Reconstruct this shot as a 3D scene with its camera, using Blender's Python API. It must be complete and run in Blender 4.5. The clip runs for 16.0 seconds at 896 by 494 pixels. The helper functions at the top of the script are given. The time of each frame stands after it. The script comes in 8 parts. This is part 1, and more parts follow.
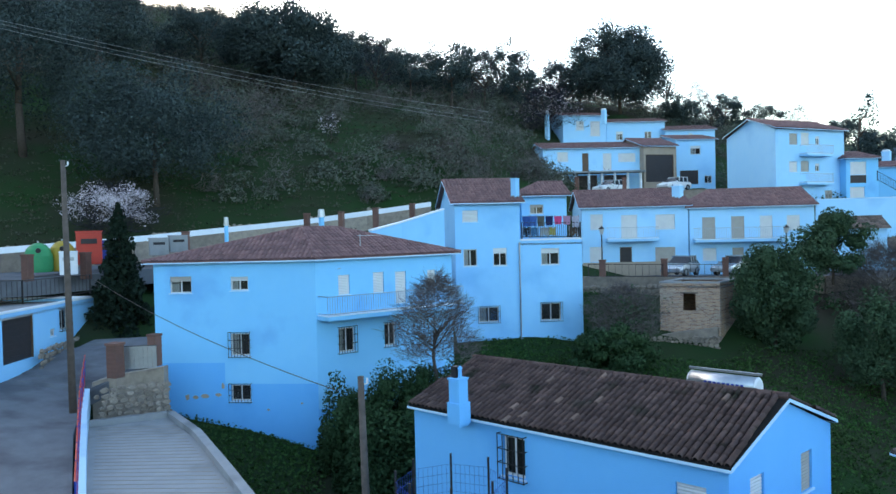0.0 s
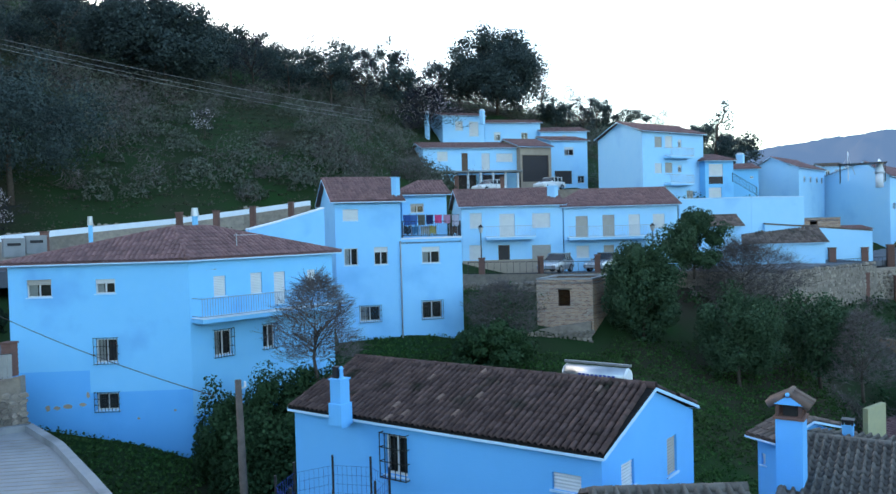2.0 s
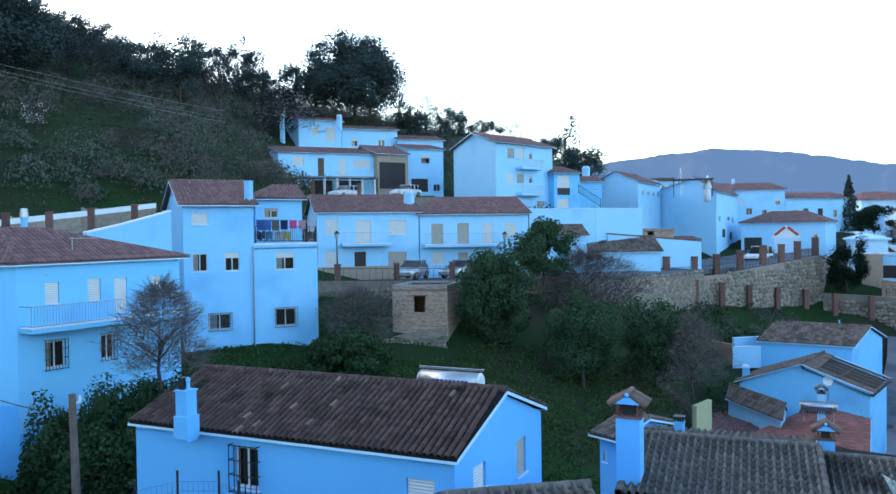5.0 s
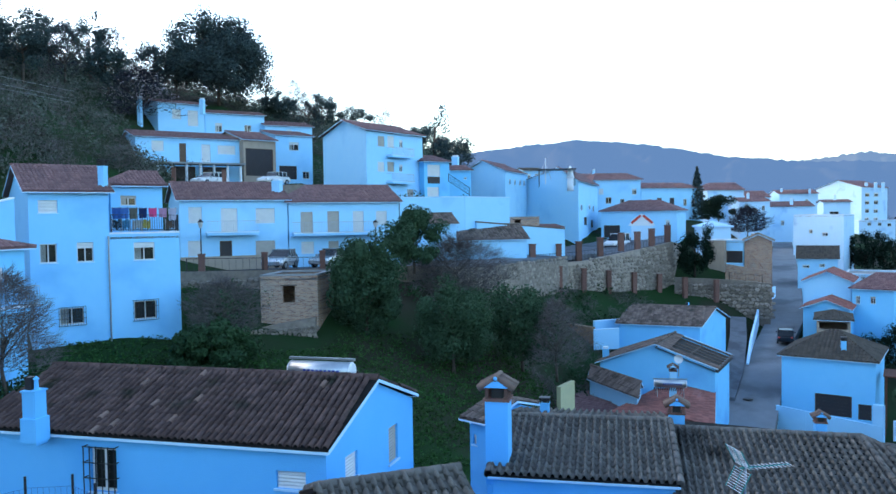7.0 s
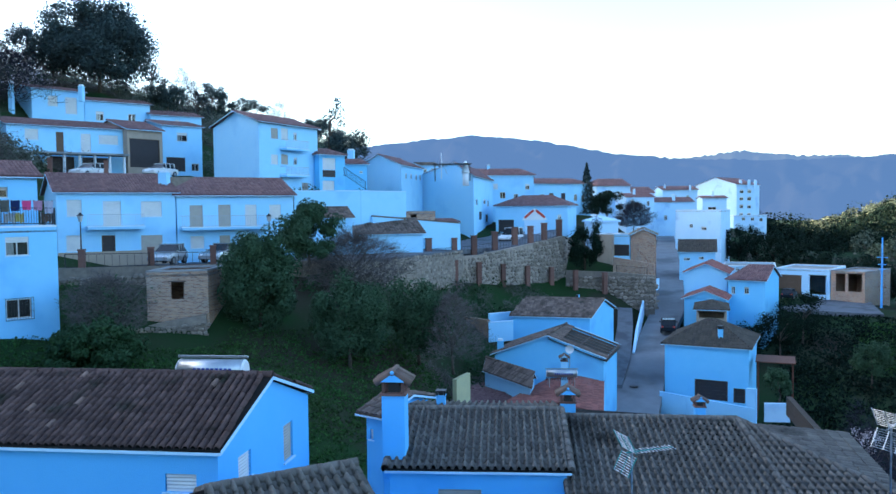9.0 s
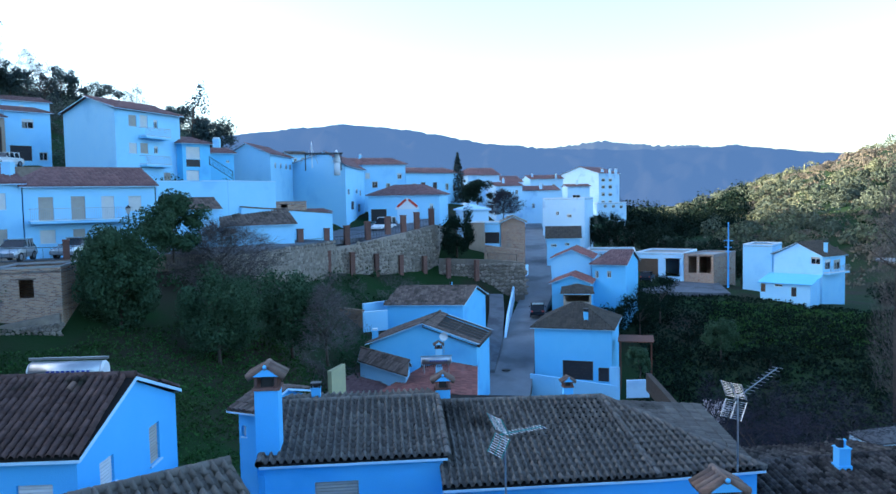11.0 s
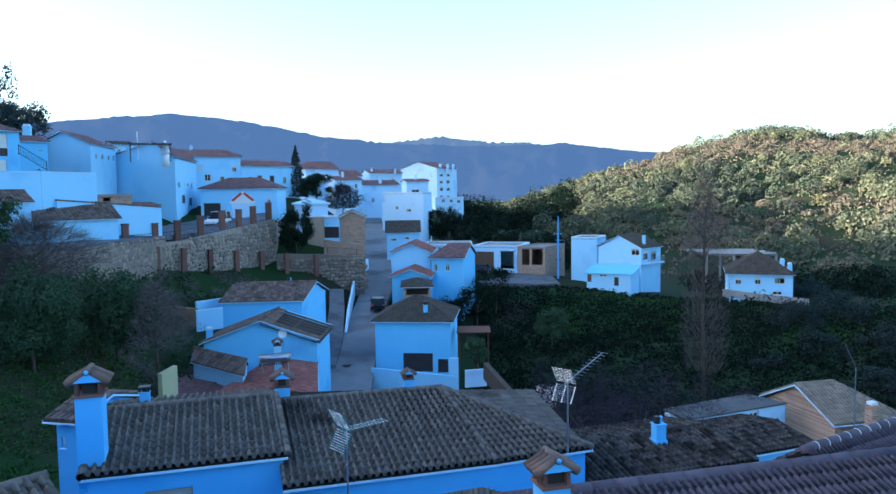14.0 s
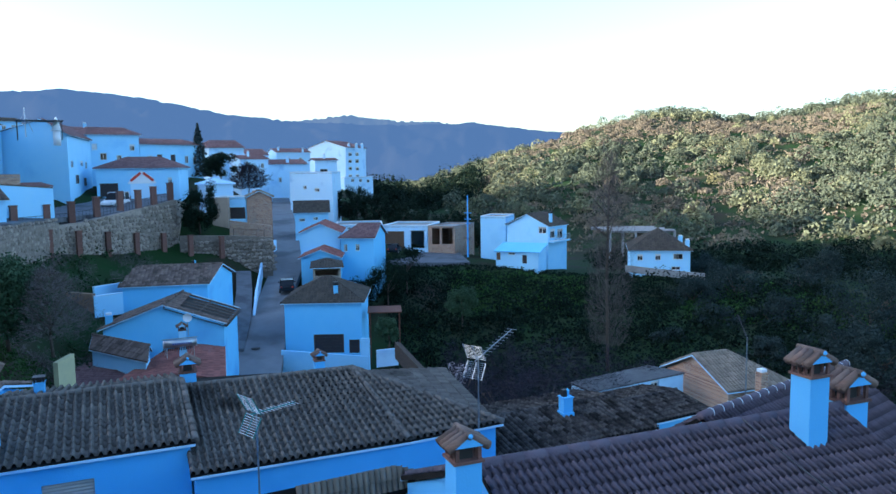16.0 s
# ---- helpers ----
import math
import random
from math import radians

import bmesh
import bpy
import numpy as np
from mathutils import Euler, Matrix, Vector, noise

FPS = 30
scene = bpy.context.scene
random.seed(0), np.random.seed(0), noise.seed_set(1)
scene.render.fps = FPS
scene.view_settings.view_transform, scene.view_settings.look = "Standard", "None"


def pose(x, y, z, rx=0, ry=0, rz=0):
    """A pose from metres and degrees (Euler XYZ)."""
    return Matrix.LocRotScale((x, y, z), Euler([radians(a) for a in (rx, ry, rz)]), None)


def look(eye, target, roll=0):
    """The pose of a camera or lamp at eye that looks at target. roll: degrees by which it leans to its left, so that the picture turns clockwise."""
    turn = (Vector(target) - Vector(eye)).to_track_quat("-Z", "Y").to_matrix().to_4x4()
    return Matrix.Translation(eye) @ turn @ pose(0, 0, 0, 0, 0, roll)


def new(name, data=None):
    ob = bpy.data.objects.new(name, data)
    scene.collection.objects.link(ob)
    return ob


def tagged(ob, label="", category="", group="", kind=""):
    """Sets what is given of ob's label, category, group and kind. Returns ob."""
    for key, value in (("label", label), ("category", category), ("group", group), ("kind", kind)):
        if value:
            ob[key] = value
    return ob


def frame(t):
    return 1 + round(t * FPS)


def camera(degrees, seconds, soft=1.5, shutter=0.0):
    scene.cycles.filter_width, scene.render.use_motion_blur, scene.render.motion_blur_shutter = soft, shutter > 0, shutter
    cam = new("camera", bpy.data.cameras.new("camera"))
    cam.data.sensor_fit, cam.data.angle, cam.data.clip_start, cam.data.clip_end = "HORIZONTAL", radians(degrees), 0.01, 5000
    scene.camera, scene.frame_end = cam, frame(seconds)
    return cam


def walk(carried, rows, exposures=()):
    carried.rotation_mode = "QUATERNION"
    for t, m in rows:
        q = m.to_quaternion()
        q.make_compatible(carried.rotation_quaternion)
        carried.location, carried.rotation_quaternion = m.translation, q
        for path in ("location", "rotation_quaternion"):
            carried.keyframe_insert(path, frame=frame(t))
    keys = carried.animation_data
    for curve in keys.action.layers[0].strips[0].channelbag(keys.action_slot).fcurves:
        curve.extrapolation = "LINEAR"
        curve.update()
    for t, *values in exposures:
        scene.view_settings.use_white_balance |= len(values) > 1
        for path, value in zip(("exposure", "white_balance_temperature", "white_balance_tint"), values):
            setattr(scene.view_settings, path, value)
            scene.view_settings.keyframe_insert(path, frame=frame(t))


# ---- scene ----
cam = camera(60.36, 16.0)
ROWS = [
    (0.0, -0.029, -1.191, 1.412), (0.5, -2.042, -1.11, 1.398), (1.0, -4.503, -1.308, 1.422), (1.5, -6.63, -1.31, 1.47),
    (2.0, -8.875, -1.509, 1.587), (2.5, -11.098, -1.585, 1.349), (3.0, -13.449, -1.573, 1.441), (5.5, -21.397, -1.414, 0.692),
    (6.0, -23.805, -1.823, 0.668), (6.5, -26.328, -2.035, 0.644), (7.0, -29.11, -2.242, 0.833), (7.5, -31.324, -2.392, 0.795),
    (8.0, -33.218, -2.495, 0.596), (10.5, -43.522, -3.443, 1.129), (11.0, -46.261, -3.697, 1.099), (11.5, -48.166, -3.91, 0.904),
    (12.0, -50.063, -4.109, 0.795), (12.5, -52.435, -4.065, 1.081), (13.0, -54.837, -4.026, 1.404), (13.5, -55.981, -4.586, 1.561),
    (14.0, -58.124, -4.31, 0.744), (14.5, -60.397, -4.181, 0.602), (15.0, -61.718, -5.814, 0.579), (15.5, -62.831, -5.467, 0.902),
    (16.0, -64.818, -5.918, 0.771),
]
walk(cam, [(t, pose(0, 0, 0, 90 + p, r, y)) for t, y, p, r in ROWS], exposures=[(0, 2.59, 6900, 10), (3, 2.59, 6650, 10), (7, 2.57, 6120, 10), (12, 2.28, 5520, 10), (16, 2.18, 5560, 10)])

# ---- world, sun ----
world = bpy.data.worlds.new("world")
scene.world = world
world.use_nodes = True
wn = world.node_tree.nodes
sky = wn.new("ShaderNodeTexSky")
sky.sky_type = "NISHITA"
sky.sun_disc = False
SUN_AZ, SUN_EL = -38.0, 11.0
sky.sun_elevation, sky.sun_rotation = radians(SUN_EL), radians(SUN_AZ)
sky.dust_density, sky.air_density, sky.ozone_density = 2.0, 1.0, 2.0
world.node_tree.links.new(sky.outputs[0], wn["Background"].inputs[0])
wn["Background"].inputs[1].default_value = 0.15
sun = new("sun", bpy.data.lights.new("sun", "SUN"))
sun.data.energy, sun.data.angle, sun.data.color = 4.8, radians(0.6), (1.0, 0.83, 0.6)
_sd = Vector((math.sin(radians(SUN_AZ)) * math.cos(radians(SUN_EL)), math.cos(radians(SUN_AZ)) * math.cos(radians(SUN_EL)), math.sin(radians(SUN_EL))))
sun.matrix_world = look((0, 0, 300), tuple(Vector((0, 0, 300)) - _sd))

# ---- materials ----


def material(name, base, other=None, scale=4.0, rough=0.85, metal=0.0, bump=0.15, bump_scale=30.0, vary=0.0, mix=0.5, spec=0.3, stain=None, stain_scale=0.6, stain_at=0.62):
    """Two-scale colour noise, fine relief, optional stains and variation from piece to piece."""
    m = bpy.data.materials.new(name)
    m.use_nodes = True
    nt = m.node_tree
    b = nt.nodes["Principled BSDF"]
    b.inputs["Roughness"].default_value = rough
    b.inputs["Metallic"].default_value = metal
    b.inputs["Specular IOR Level"].default_value = spec
    co = nt.nodes.new("ShaderNodeTexCoord")
    other = other or tuple(c * 0.78 for c in base)
    n1 = nt.nodes.new("ShaderNodeTexNoise")
    n1.inputs["Scale"].default_value, n1.inputs["Detail"].default_value, n1.inputs["Roughness"].default_value = scale, 8, 0.65
    nt.links.new(co.outputs["Object"], n1.inputs["Vector"])
    ramp = nt.nodes.new("ShaderNodeMapRange")
    ramp.inputs[1].default_value, ramp.inputs[2].default_value = mix - 0.18, mix + 0.18
    nt.links.new(n1.outputs[0], ramp.inputs[0])
    mx = nt.nodes.new("ShaderNodeMix")
    mx.data_type = "RGBA"
    mx.inputs["A"].default_value, mx.inputs["B"].default_value = (*base, 1), (*other, 1)
    nt.links.new(ramp.outputs[0], mx.inputs["Factor"])
    out = mx.outputs["Result"]
    if stain:
        n3 = nt.nodes.new("ShaderNodeTexNoise")
        n3.inputs["Scale"].default_value, n3.inputs["Detail"].default_value = stain_scale, 10
        nt.links.new(co.outputs["Object"], n3.inputs["Vector"])
        r3 = nt.nodes.new("ShaderNodeMapRange")
        r3.inputs[1].default_value, r3.inputs[2].default_value = stain_at - 0.06, stain_at + 0.08
        nt.links.new(n3.outputs[0], r3.inputs[0])
        m3 = nt.nodes.new("ShaderNodeMix")
        m3.data_type = "RGBA"
        m3.inputs["B"].default_value = (*stain, 1)
        nt.links.new(r3.outputs[0], m3.inputs["Factor"])
        nt.links.new(out, m3.inputs["A"])
        out = m3.outputs["Result"]
    if vary:
        src = [nt.nodes.new("ShaderNodeObjectInfo").outputs["Random"], nt.nodes.new("ShaderNodeNewGeometry").outputs["Random Per Island"]]
        add = nt.nodes.new("ShaderNodeMath")
        nt.links.new(src[0], add.inputs[0])
        nt.links.new(src[1], add.inputs[1])
        fr = nt.nodes.new("ShaderNodeMath")
        fr.operation = "FRACT"
        nt.links.new(add.outputs[0], fr.inputs[0])
        mr = nt.nodes.new("ShaderNodeMapRange")
        mr.inputs[3].default_value, mr.inputs[4].default_value = 1 - vary, 1 + vary
        nt.links.new(fr.outputs[0], mr.inputs[0])
        hv = nt.nodes.new("ShaderNodeHueSaturation")
        nt.links.new(mr.outputs[0], hv.inputs["Value"])
        nt.links.new(out, hv.inputs["Color"])
        out = hv.outputs[0]
    nt.links.new(out, b.inputs["Base Color"])
    if bump:
        n2 = nt.nodes.new("ShaderNodeTexNoise")
        n2.inputs["Scale"].default_value, n2.inputs["Detail"].default_value = bump_scale, 6
        nt.links.new(co.outputs["Object"], n2.inputs["Vector"])
        bp = nt.nodes.new("ShaderNodeBump")
        bp.inputs["Strength"].default_value, bp.inputs["Distance"].default_value = bump, 0.05
        nt.links.new(n2.outputs[0], bp.inputs["Height"])
        nt.links.new(bp.outputs[0], b.inputs["Normal"])
    return m


SHEET = material("grey_sheet", (0.11, 0.11, 0.112), (0.072, 0.073, 0.078), 1.5, 0.8, bump=0.2, stain=(0.04, 0.04, 0.045))
# wall blues for near to far houses, air haze put into the paler ones
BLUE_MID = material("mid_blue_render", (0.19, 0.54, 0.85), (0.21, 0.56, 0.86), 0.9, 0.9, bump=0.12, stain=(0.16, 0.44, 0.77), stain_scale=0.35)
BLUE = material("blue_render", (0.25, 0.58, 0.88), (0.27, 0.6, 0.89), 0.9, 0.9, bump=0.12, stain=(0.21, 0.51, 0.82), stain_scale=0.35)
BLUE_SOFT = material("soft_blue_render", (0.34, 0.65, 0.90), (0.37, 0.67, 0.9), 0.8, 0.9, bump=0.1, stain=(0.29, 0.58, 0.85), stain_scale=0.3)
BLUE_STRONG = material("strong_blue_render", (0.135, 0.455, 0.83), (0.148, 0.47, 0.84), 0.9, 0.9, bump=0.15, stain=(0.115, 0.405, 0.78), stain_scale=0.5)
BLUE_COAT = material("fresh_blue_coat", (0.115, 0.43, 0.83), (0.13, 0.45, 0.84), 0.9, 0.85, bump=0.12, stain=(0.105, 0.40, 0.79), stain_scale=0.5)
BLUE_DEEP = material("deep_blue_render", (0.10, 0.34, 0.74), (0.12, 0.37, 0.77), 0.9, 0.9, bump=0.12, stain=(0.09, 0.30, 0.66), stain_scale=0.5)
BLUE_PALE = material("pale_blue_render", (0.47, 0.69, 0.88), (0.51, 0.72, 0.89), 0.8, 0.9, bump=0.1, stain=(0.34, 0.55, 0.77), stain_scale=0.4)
WHITE = material("white_paint", (0.74, 0.78, 0.82), (0.68, 0.73, 0.78), 2.0, 0.7, bump=0.05)
OCHRE = material("ochre_render", (0.42, 0.33, 0.25), (0.34, 0.27, 0.21), 1.5, 0.9, bump=0.3)
BRICK = material("brick", (0.30, 0.19, 0.12), (0.24, 0.16, 0.11), 3.0, 0.9, bump=0.4, vary=0.3)
BRICK_RED = material("red_brick", (0.18, 0.09, 0.07), (0.13, 0.072, 0.058), 3.0, 0.9, bump=0.4, vary=0.25)
MORTAR = material("mortar", (0.33, 0.29, 0.24), (0.26, 0.23, 0.2), 5.0, 0.95, bump=0.4)
STONE = material("rubble_stone", (0.32, 0.262, 0.208), (0.195, 0.162, 0.135), 2.5, 0.9, bump=0.5, vary=0.35)
CONCRETE = material("concrete", (0.30, 0.30, 0.30), (0.24, 0.245, 0.25), 1.2, 0.9, bump=0.2, stain=(0.18, 0.18, 0.18), stain_scale=0.3)
STREET_GREY = material("brushed_street_concrete", (0.215, 0.22, 0.23), (0.165, 0.17, 0.18), 0.35, 0.85, bump=0.2, bump_scale=12, stain=(0.11, 0.113, 0.12), stain_scale=0.18, stain_at=0.54)
ASPHALT = material("worn_concrete_road", (0.135, 0.143, 0.158), (0.102, 0.108, 0.12), 1.3, 0.85, bump=0.25, bump_scale=14, stain=(0.07, 0.074, 0.083), stain_scale=0.45, stain_at=0.55)
TILE_BROWN = material("brown_roof_tile", (0.205, 0.112, 0.108), (0.16, 0.092, 0.09), 1.2, 0.9, bump=0.3, vary=0.22)
TILE_OLD = material("mossy_roof_tile", (0.112, 0.072, 0.064), (0.066, 0.046, 0.044), 3.0, 0.98, bump=0.5, vary=0.28, stain=(0.03, 0.03, 0.022), stain_scale=1.3, spec=0.1)
TILE_LICHEN = material("lichen_roof_tile", (0.098, 0.086, 0.078), (0.024, 0.022, 0.022), 5.0, 0.98, bump=0.5, vary=0.7, stain=(0.035, 0.032, 0.026), stain_scale=1.6, spec=0.1)
TILE_TAN = material("tan_roof_tile", (0.235, 0.2, 0.16), (0.17, 0.145, 0.115), 1.5, 0.95, bump=0.3, vary=0.2, spec=0.1)
TILE_WORN = material("worn_roof_tile", (0.19, 0.14, 0.115), (0.11, 0.082, 0.07), 1.5, 0.95, bump=0.4, vary=0.35, stain=(0.06, 0.055, 0.045), stain_scale=0.9, spec=0.1)
# near-black: shade in the gaps between tiles put into the bed's colour
TILE_BED = material("shaded_roof_bed", (0.022, 0.02, 0.019), (0.014, 0.013, 0.012), 3, 0.98, bump=0.4, spec=0.05)
TILE_CAP = material("terracotta_cap_tile", (0.19, 0.122, 0.094), (0.135, 0.09, 0.072), 4, 0.9, bump=0.4, vary=0.25)
TILE_NEW = material("replaced_roof_tile", (0.24, 0.16, 0.13), (0.17, 0.115, 0.095), 3.0, 0.9, bump=0.4, vary=0.2)
TILE_GREY = material("grey_concrete_tile", (0.158, 0.142, 0.126), (0.108, 0.099, 0.09), 1.8, 0.95, bump=0.4, vary=0.22, stain=(0.04, 0.037, 0.034), stain_scale=0.5, spec=0.1)
TILE_PLUM = material("plum_concrete_tile", (0.122, 0.1, 0.122), (0.092, 0.077, 0.096), 1.8, 0.9, bump=0.3, vary=0.15, spec=0.12)
TILE_RED = material("red_roof_tile", (0.27, 0.1, 0.08), (0.2, 0.085, 0.07), 1.5, 0.85, bump=0.3, vary=0.25)
TILE_OLIVE = material("olive_brown_roof", (0.08, 0.066, 0.05), (0.058, 0.048, 0.04), 1.2, 0.95, bump=0.3, vary=0.2)
WOOD = material("weathered_wood", (0.13, 0.10, 0.085), (0.08, 0.065, 0.055), 6, 0.9, bump=0.5, bump_scale=14)
DOOR_DARK = material("dark_door", (0.03, 0.028, 0.03), (0.045, 0.035, 0.035), 5, 0.5, bump=0.1)
DOOR_BROWN = material("brown_door", (0.14, 0.085, 0.05), (0.1, 0.06, 0.04), 5, 0.6, bump=0.15)
IRON = material("black_iron", (0.03, 0.03, 0.035), (0.045, 0.04, 0.04), 9, 0.5, 0.5, bump=0.05)
RUST = material("rusty_iron", (0.16, 0.06, 0.035), (0.1, 0.045, 0.03), 9, 0.85, 0.1, bump=0.2)
STEEL = material("galvanised_steel", (0.42, 0.44, 0.46), (0.34, 0.36, 0.38), 5, 0.35, 0.9, bump=0.05)
ALU = material("white_shutter", (0.66, 0.66, 0.64), (0.6, 0.6, 0.59), 3, 0.5, bump=0.03)
TAN = material("beige_shutter", (0.42, 0.38, 0.33), (0.36, 0.33, 0.29), 3, 0.6, bump=0.05)
# shade of unlit interiors put into a flat colour
ROOM = material("interior_shade", (0.05, 0.045, 0.04), (0.03, 0.03, 0.03), 2, 0.9, bump=0)
CURTAIN = material("pale_curtain", (0.5, 0.48, 0.44), (0.42, 0.4, 0.37), 3, 0.9, bump=0.1)
GRASS_GROUND = material("meadow_soil", (0.015, 0.042, 0.012), (0.026, 0.034, 0.018), 0.12, 0.95, bump=0.6, bump_scale=6, stain=(0.035, 0.03, 0.022), stain_scale=0.06, stain_at=0.58, spec=0.06)
BARK = material("bark", (0.10, 0.08, 0.065), (0.06, 0.05, 0.042), 6, 0.95, bump=0.6, spec=0.06)
GREY_TWIG = material("bare_twigs", (0.04, 0.037, 0.048), (0.024, 0.022, 0.03), 4, 0.95, bump=0, vary=0.3, spec=0.06)
TWIG_PALE = material("pale_poplar_twigs", (0.13, 0.11, 0.102), (0.085, 0.074, 0.072), 0.2, 0.95, bump=0, vary=0.3, spec=0.06)
TWIG_HILL = material("dry_hill_twigs", (0.15, 0.13, 0.125), (0.1, 0.088, 0.084), 0.2, 0.95, bump=0, vary=0.3, spec=0.06)
LEAF_SCRUB = material("hill_scrub_leaf", (0.105, 0.115, 0.09), (0.072, 0.082, 0.066), 0.4, 0.8, bump=0, vary=0.28, spec=0.06)
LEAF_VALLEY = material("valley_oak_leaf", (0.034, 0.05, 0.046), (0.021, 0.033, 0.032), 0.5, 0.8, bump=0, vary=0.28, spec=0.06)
# bluish: some of the hillside's haze is put into this leaf colour
LEAF_OAK = material("holm_oak_leaf", (0.058, 0.08, 0.077), (0.034, 0.05, 0.05), 0.5, 0.75, bump=0, vary=0.24, spec=0.06)
LEAF_MID = material("green_leaf", (0.05, 0.088, 0.046), (0.033, 0.062, 0.033), 0.5, 0.75, bump=0, vary=0.3, spec=0.06)
LEAF_DARK = material("conifer_leaf", (0.016, 0.028, 0.018), (0.011, 0.02, 0.014), 0.5, 0.8, bump=0, vary=0.4, spec=0.06)
LEAF_IVY = material("ivy_leaf", (0.034, 0.068, 0.028), (0.022, 0.047, 0.021), 0.7, 0.6, bump=0, vary=0.35, spec=0.06)
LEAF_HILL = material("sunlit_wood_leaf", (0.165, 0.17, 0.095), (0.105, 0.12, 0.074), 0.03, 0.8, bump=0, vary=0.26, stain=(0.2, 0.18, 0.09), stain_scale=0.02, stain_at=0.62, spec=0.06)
LEAF_BROWN = material("winter_brown_leaf", (0.165, 0.142, 0.104), (0.118, 0.102, 0.078), 0.05, 0.9, bump=0, vary=0.22, spec=0.06)
LEAF_RIDGE = material("evergreen_hill_leaf", (0.1, 0.116, 0.078), (0.066, 0.082, 0.058), 0.05, 0.8, bump=0, vary=0.26, spec=0.06)
# near-black: shade of the deep valley put into the leaf colour
LEAF_SHADE = material("shaded_leaf", (0.0095, 0.02, 0.012), (0.0065, 0.0135, 0.009), 0.3, 0.85, bump=0, vary=0.45, spec=0.06)
BLOSSOM = material("almond_blossom", (0.62, 0.55, 0.58), (0.5, 0.42, 0.45), 3, 0.8, bump=0, vary=0.25)
GRASS_DRY = material("dry_hill_grass", (0.066, 0.068, 0.045), (0.048, 0.054, 0.038), 0.2, 0.9, bump=0, vary=0.35, spec=0.06)
GRASS = material("grass_blade", (0.032, 0.088, 0.022), (0.038, 0.066, 0.022), 0.3, 0.8, bump=0, vary=0.45, spec=0.06)
SIGN_RED = material("red_paint", (0.5, 0.05, 0.03), (0.42, 0.045, 0.03), 3, 0.5, bump=0.02)
GREEN_BIN = material("green_plastic", (0.03, 0.26, 0.10), (0.025, 0.22, 0.09), 3, 0.45, bump=0.02)
YELLOW_BIN = material("yellow_plastic", (0.36, 0.25, 0.03), (0.3, 0.21, 0.03), 3, 0.45, bump=0.02)
BLUE_BIN = material("blue_plastic", (0.02, 0.05, 0.3), (0.02, 0.045, 0.25), 3, 0.45, bump=0.02)
CAR_SILVER = material("silver_car_paint", (0.5, 0.52, 0.54), (0.48, 0.5, 0.52), 2, 0.25, 0.6, bump=0)
CAR_WHITE = material("white_car_paint", (0.75, 0.75, 0.74), (0.7, 0.7, 0.7), 2, 0.3, bump=0)
CAR_BLACK = material("black_car_paint", (0.012, 0.014, 0.018), (0.015, 0.017, 0.02), 2, 0.2, bump=0)
RUBBER = material("rubber", (0.02, 0.02, 0.02), (0.028, 0.028, 0.028), 5, 0.8, bump=0.05)
TEAL = material("teal_plastic", (0.02, 0.22, 0.2), (0.02, 0.18, 0.17), 3, 0.5, bump=0)
PVC = material("white_plastic", (0.7, 0.72, 0.74), (0.64, 0.66, 0.69), 3, 0.4, bump=0)


def glass_material():
    m = bpy.data.materials.new("window_glass")
    m.use_nodes = True
    b = m.node_tree.nodes["Principled BSDF"]
    b.inputs["Base Color"].default_value = (0.75, 0.8, 0.82, 1)
    b.inputs["Roughness"].default_value = 0.03
    b.inputs["Transmission Weight"].default_value = 1.0
    b.inputs["IOR"].default_value = 1.45
    return m


GLASS = glass_material()


def brick_wall_material():
    """Worn brickwork for a wall that stands far off."""
    m = material("old_brickwork", (0.52, 0.31, 0.19), (0.40, 0.25, 0.16), 2.0, 0.95, bump=0.3, stain=(0.3, 0.25, 0.2), stain_scale=0.8)
    nt = m.node_tree
    b = nt.nodes["Principled BSDF"]
    src = b.inputs["Base Color"].links[0].from_socket
    co = nt.nodes.new("ShaderNodeTexCoord")
    sep, com = nt.nodes.new("ShaderNodeSeparateXYZ"), nt.nodes.new("ShaderNodeCombineXYZ")
    sub = nt.nodes.new("ShaderNodeMath")
    sub.operation = "SUBTRACT"
    nt.links.new(co.outputs["Object"], sep.inputs[0])
    nt.links.new(sep.outputs[0], sub.inputs[0])
    nt.links.new(sep.outputs[1], sub.inputs[1])
    nt.links.new(sub.outputs[0], com.inputs[0])
    nt.links.new(sep.outputs[2], com.inputs[1])
    br = nt.nodes.new("ShaderNodeTexBrick")
    br.inputs["Scale"].default_value, br.inputs["Brick Width"].default_value, br.inputs["Row Height"].default_value = 1.0, 0.3, 0.085
    br.inputs["Mortar Size"].default_value, br.inputs["Mortar"].default_value = 0.012, (0.42, 0.37, 0.32, 1)
    nt.links.new(com.outputs[0], br.inputs["Vector"])
    nt.links.new(src, br.inputs["Color1"])
    br.inputs["Color2"].default_value = (0.2, 0.1, 0.07, 1)
    nt.links.new(br.outputs[0], b.inputs["Base Color"])
    return m


BRICK_WALL = brick_wall_material()


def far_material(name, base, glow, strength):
    """Very distant land: diffuse, the scattered light of the air before it put in as emission."""
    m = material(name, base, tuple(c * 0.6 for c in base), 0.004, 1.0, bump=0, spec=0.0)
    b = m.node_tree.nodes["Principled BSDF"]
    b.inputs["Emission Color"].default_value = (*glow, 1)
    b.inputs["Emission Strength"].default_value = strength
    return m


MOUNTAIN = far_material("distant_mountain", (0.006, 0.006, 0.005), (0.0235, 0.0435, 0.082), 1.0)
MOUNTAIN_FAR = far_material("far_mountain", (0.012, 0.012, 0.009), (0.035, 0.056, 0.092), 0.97)

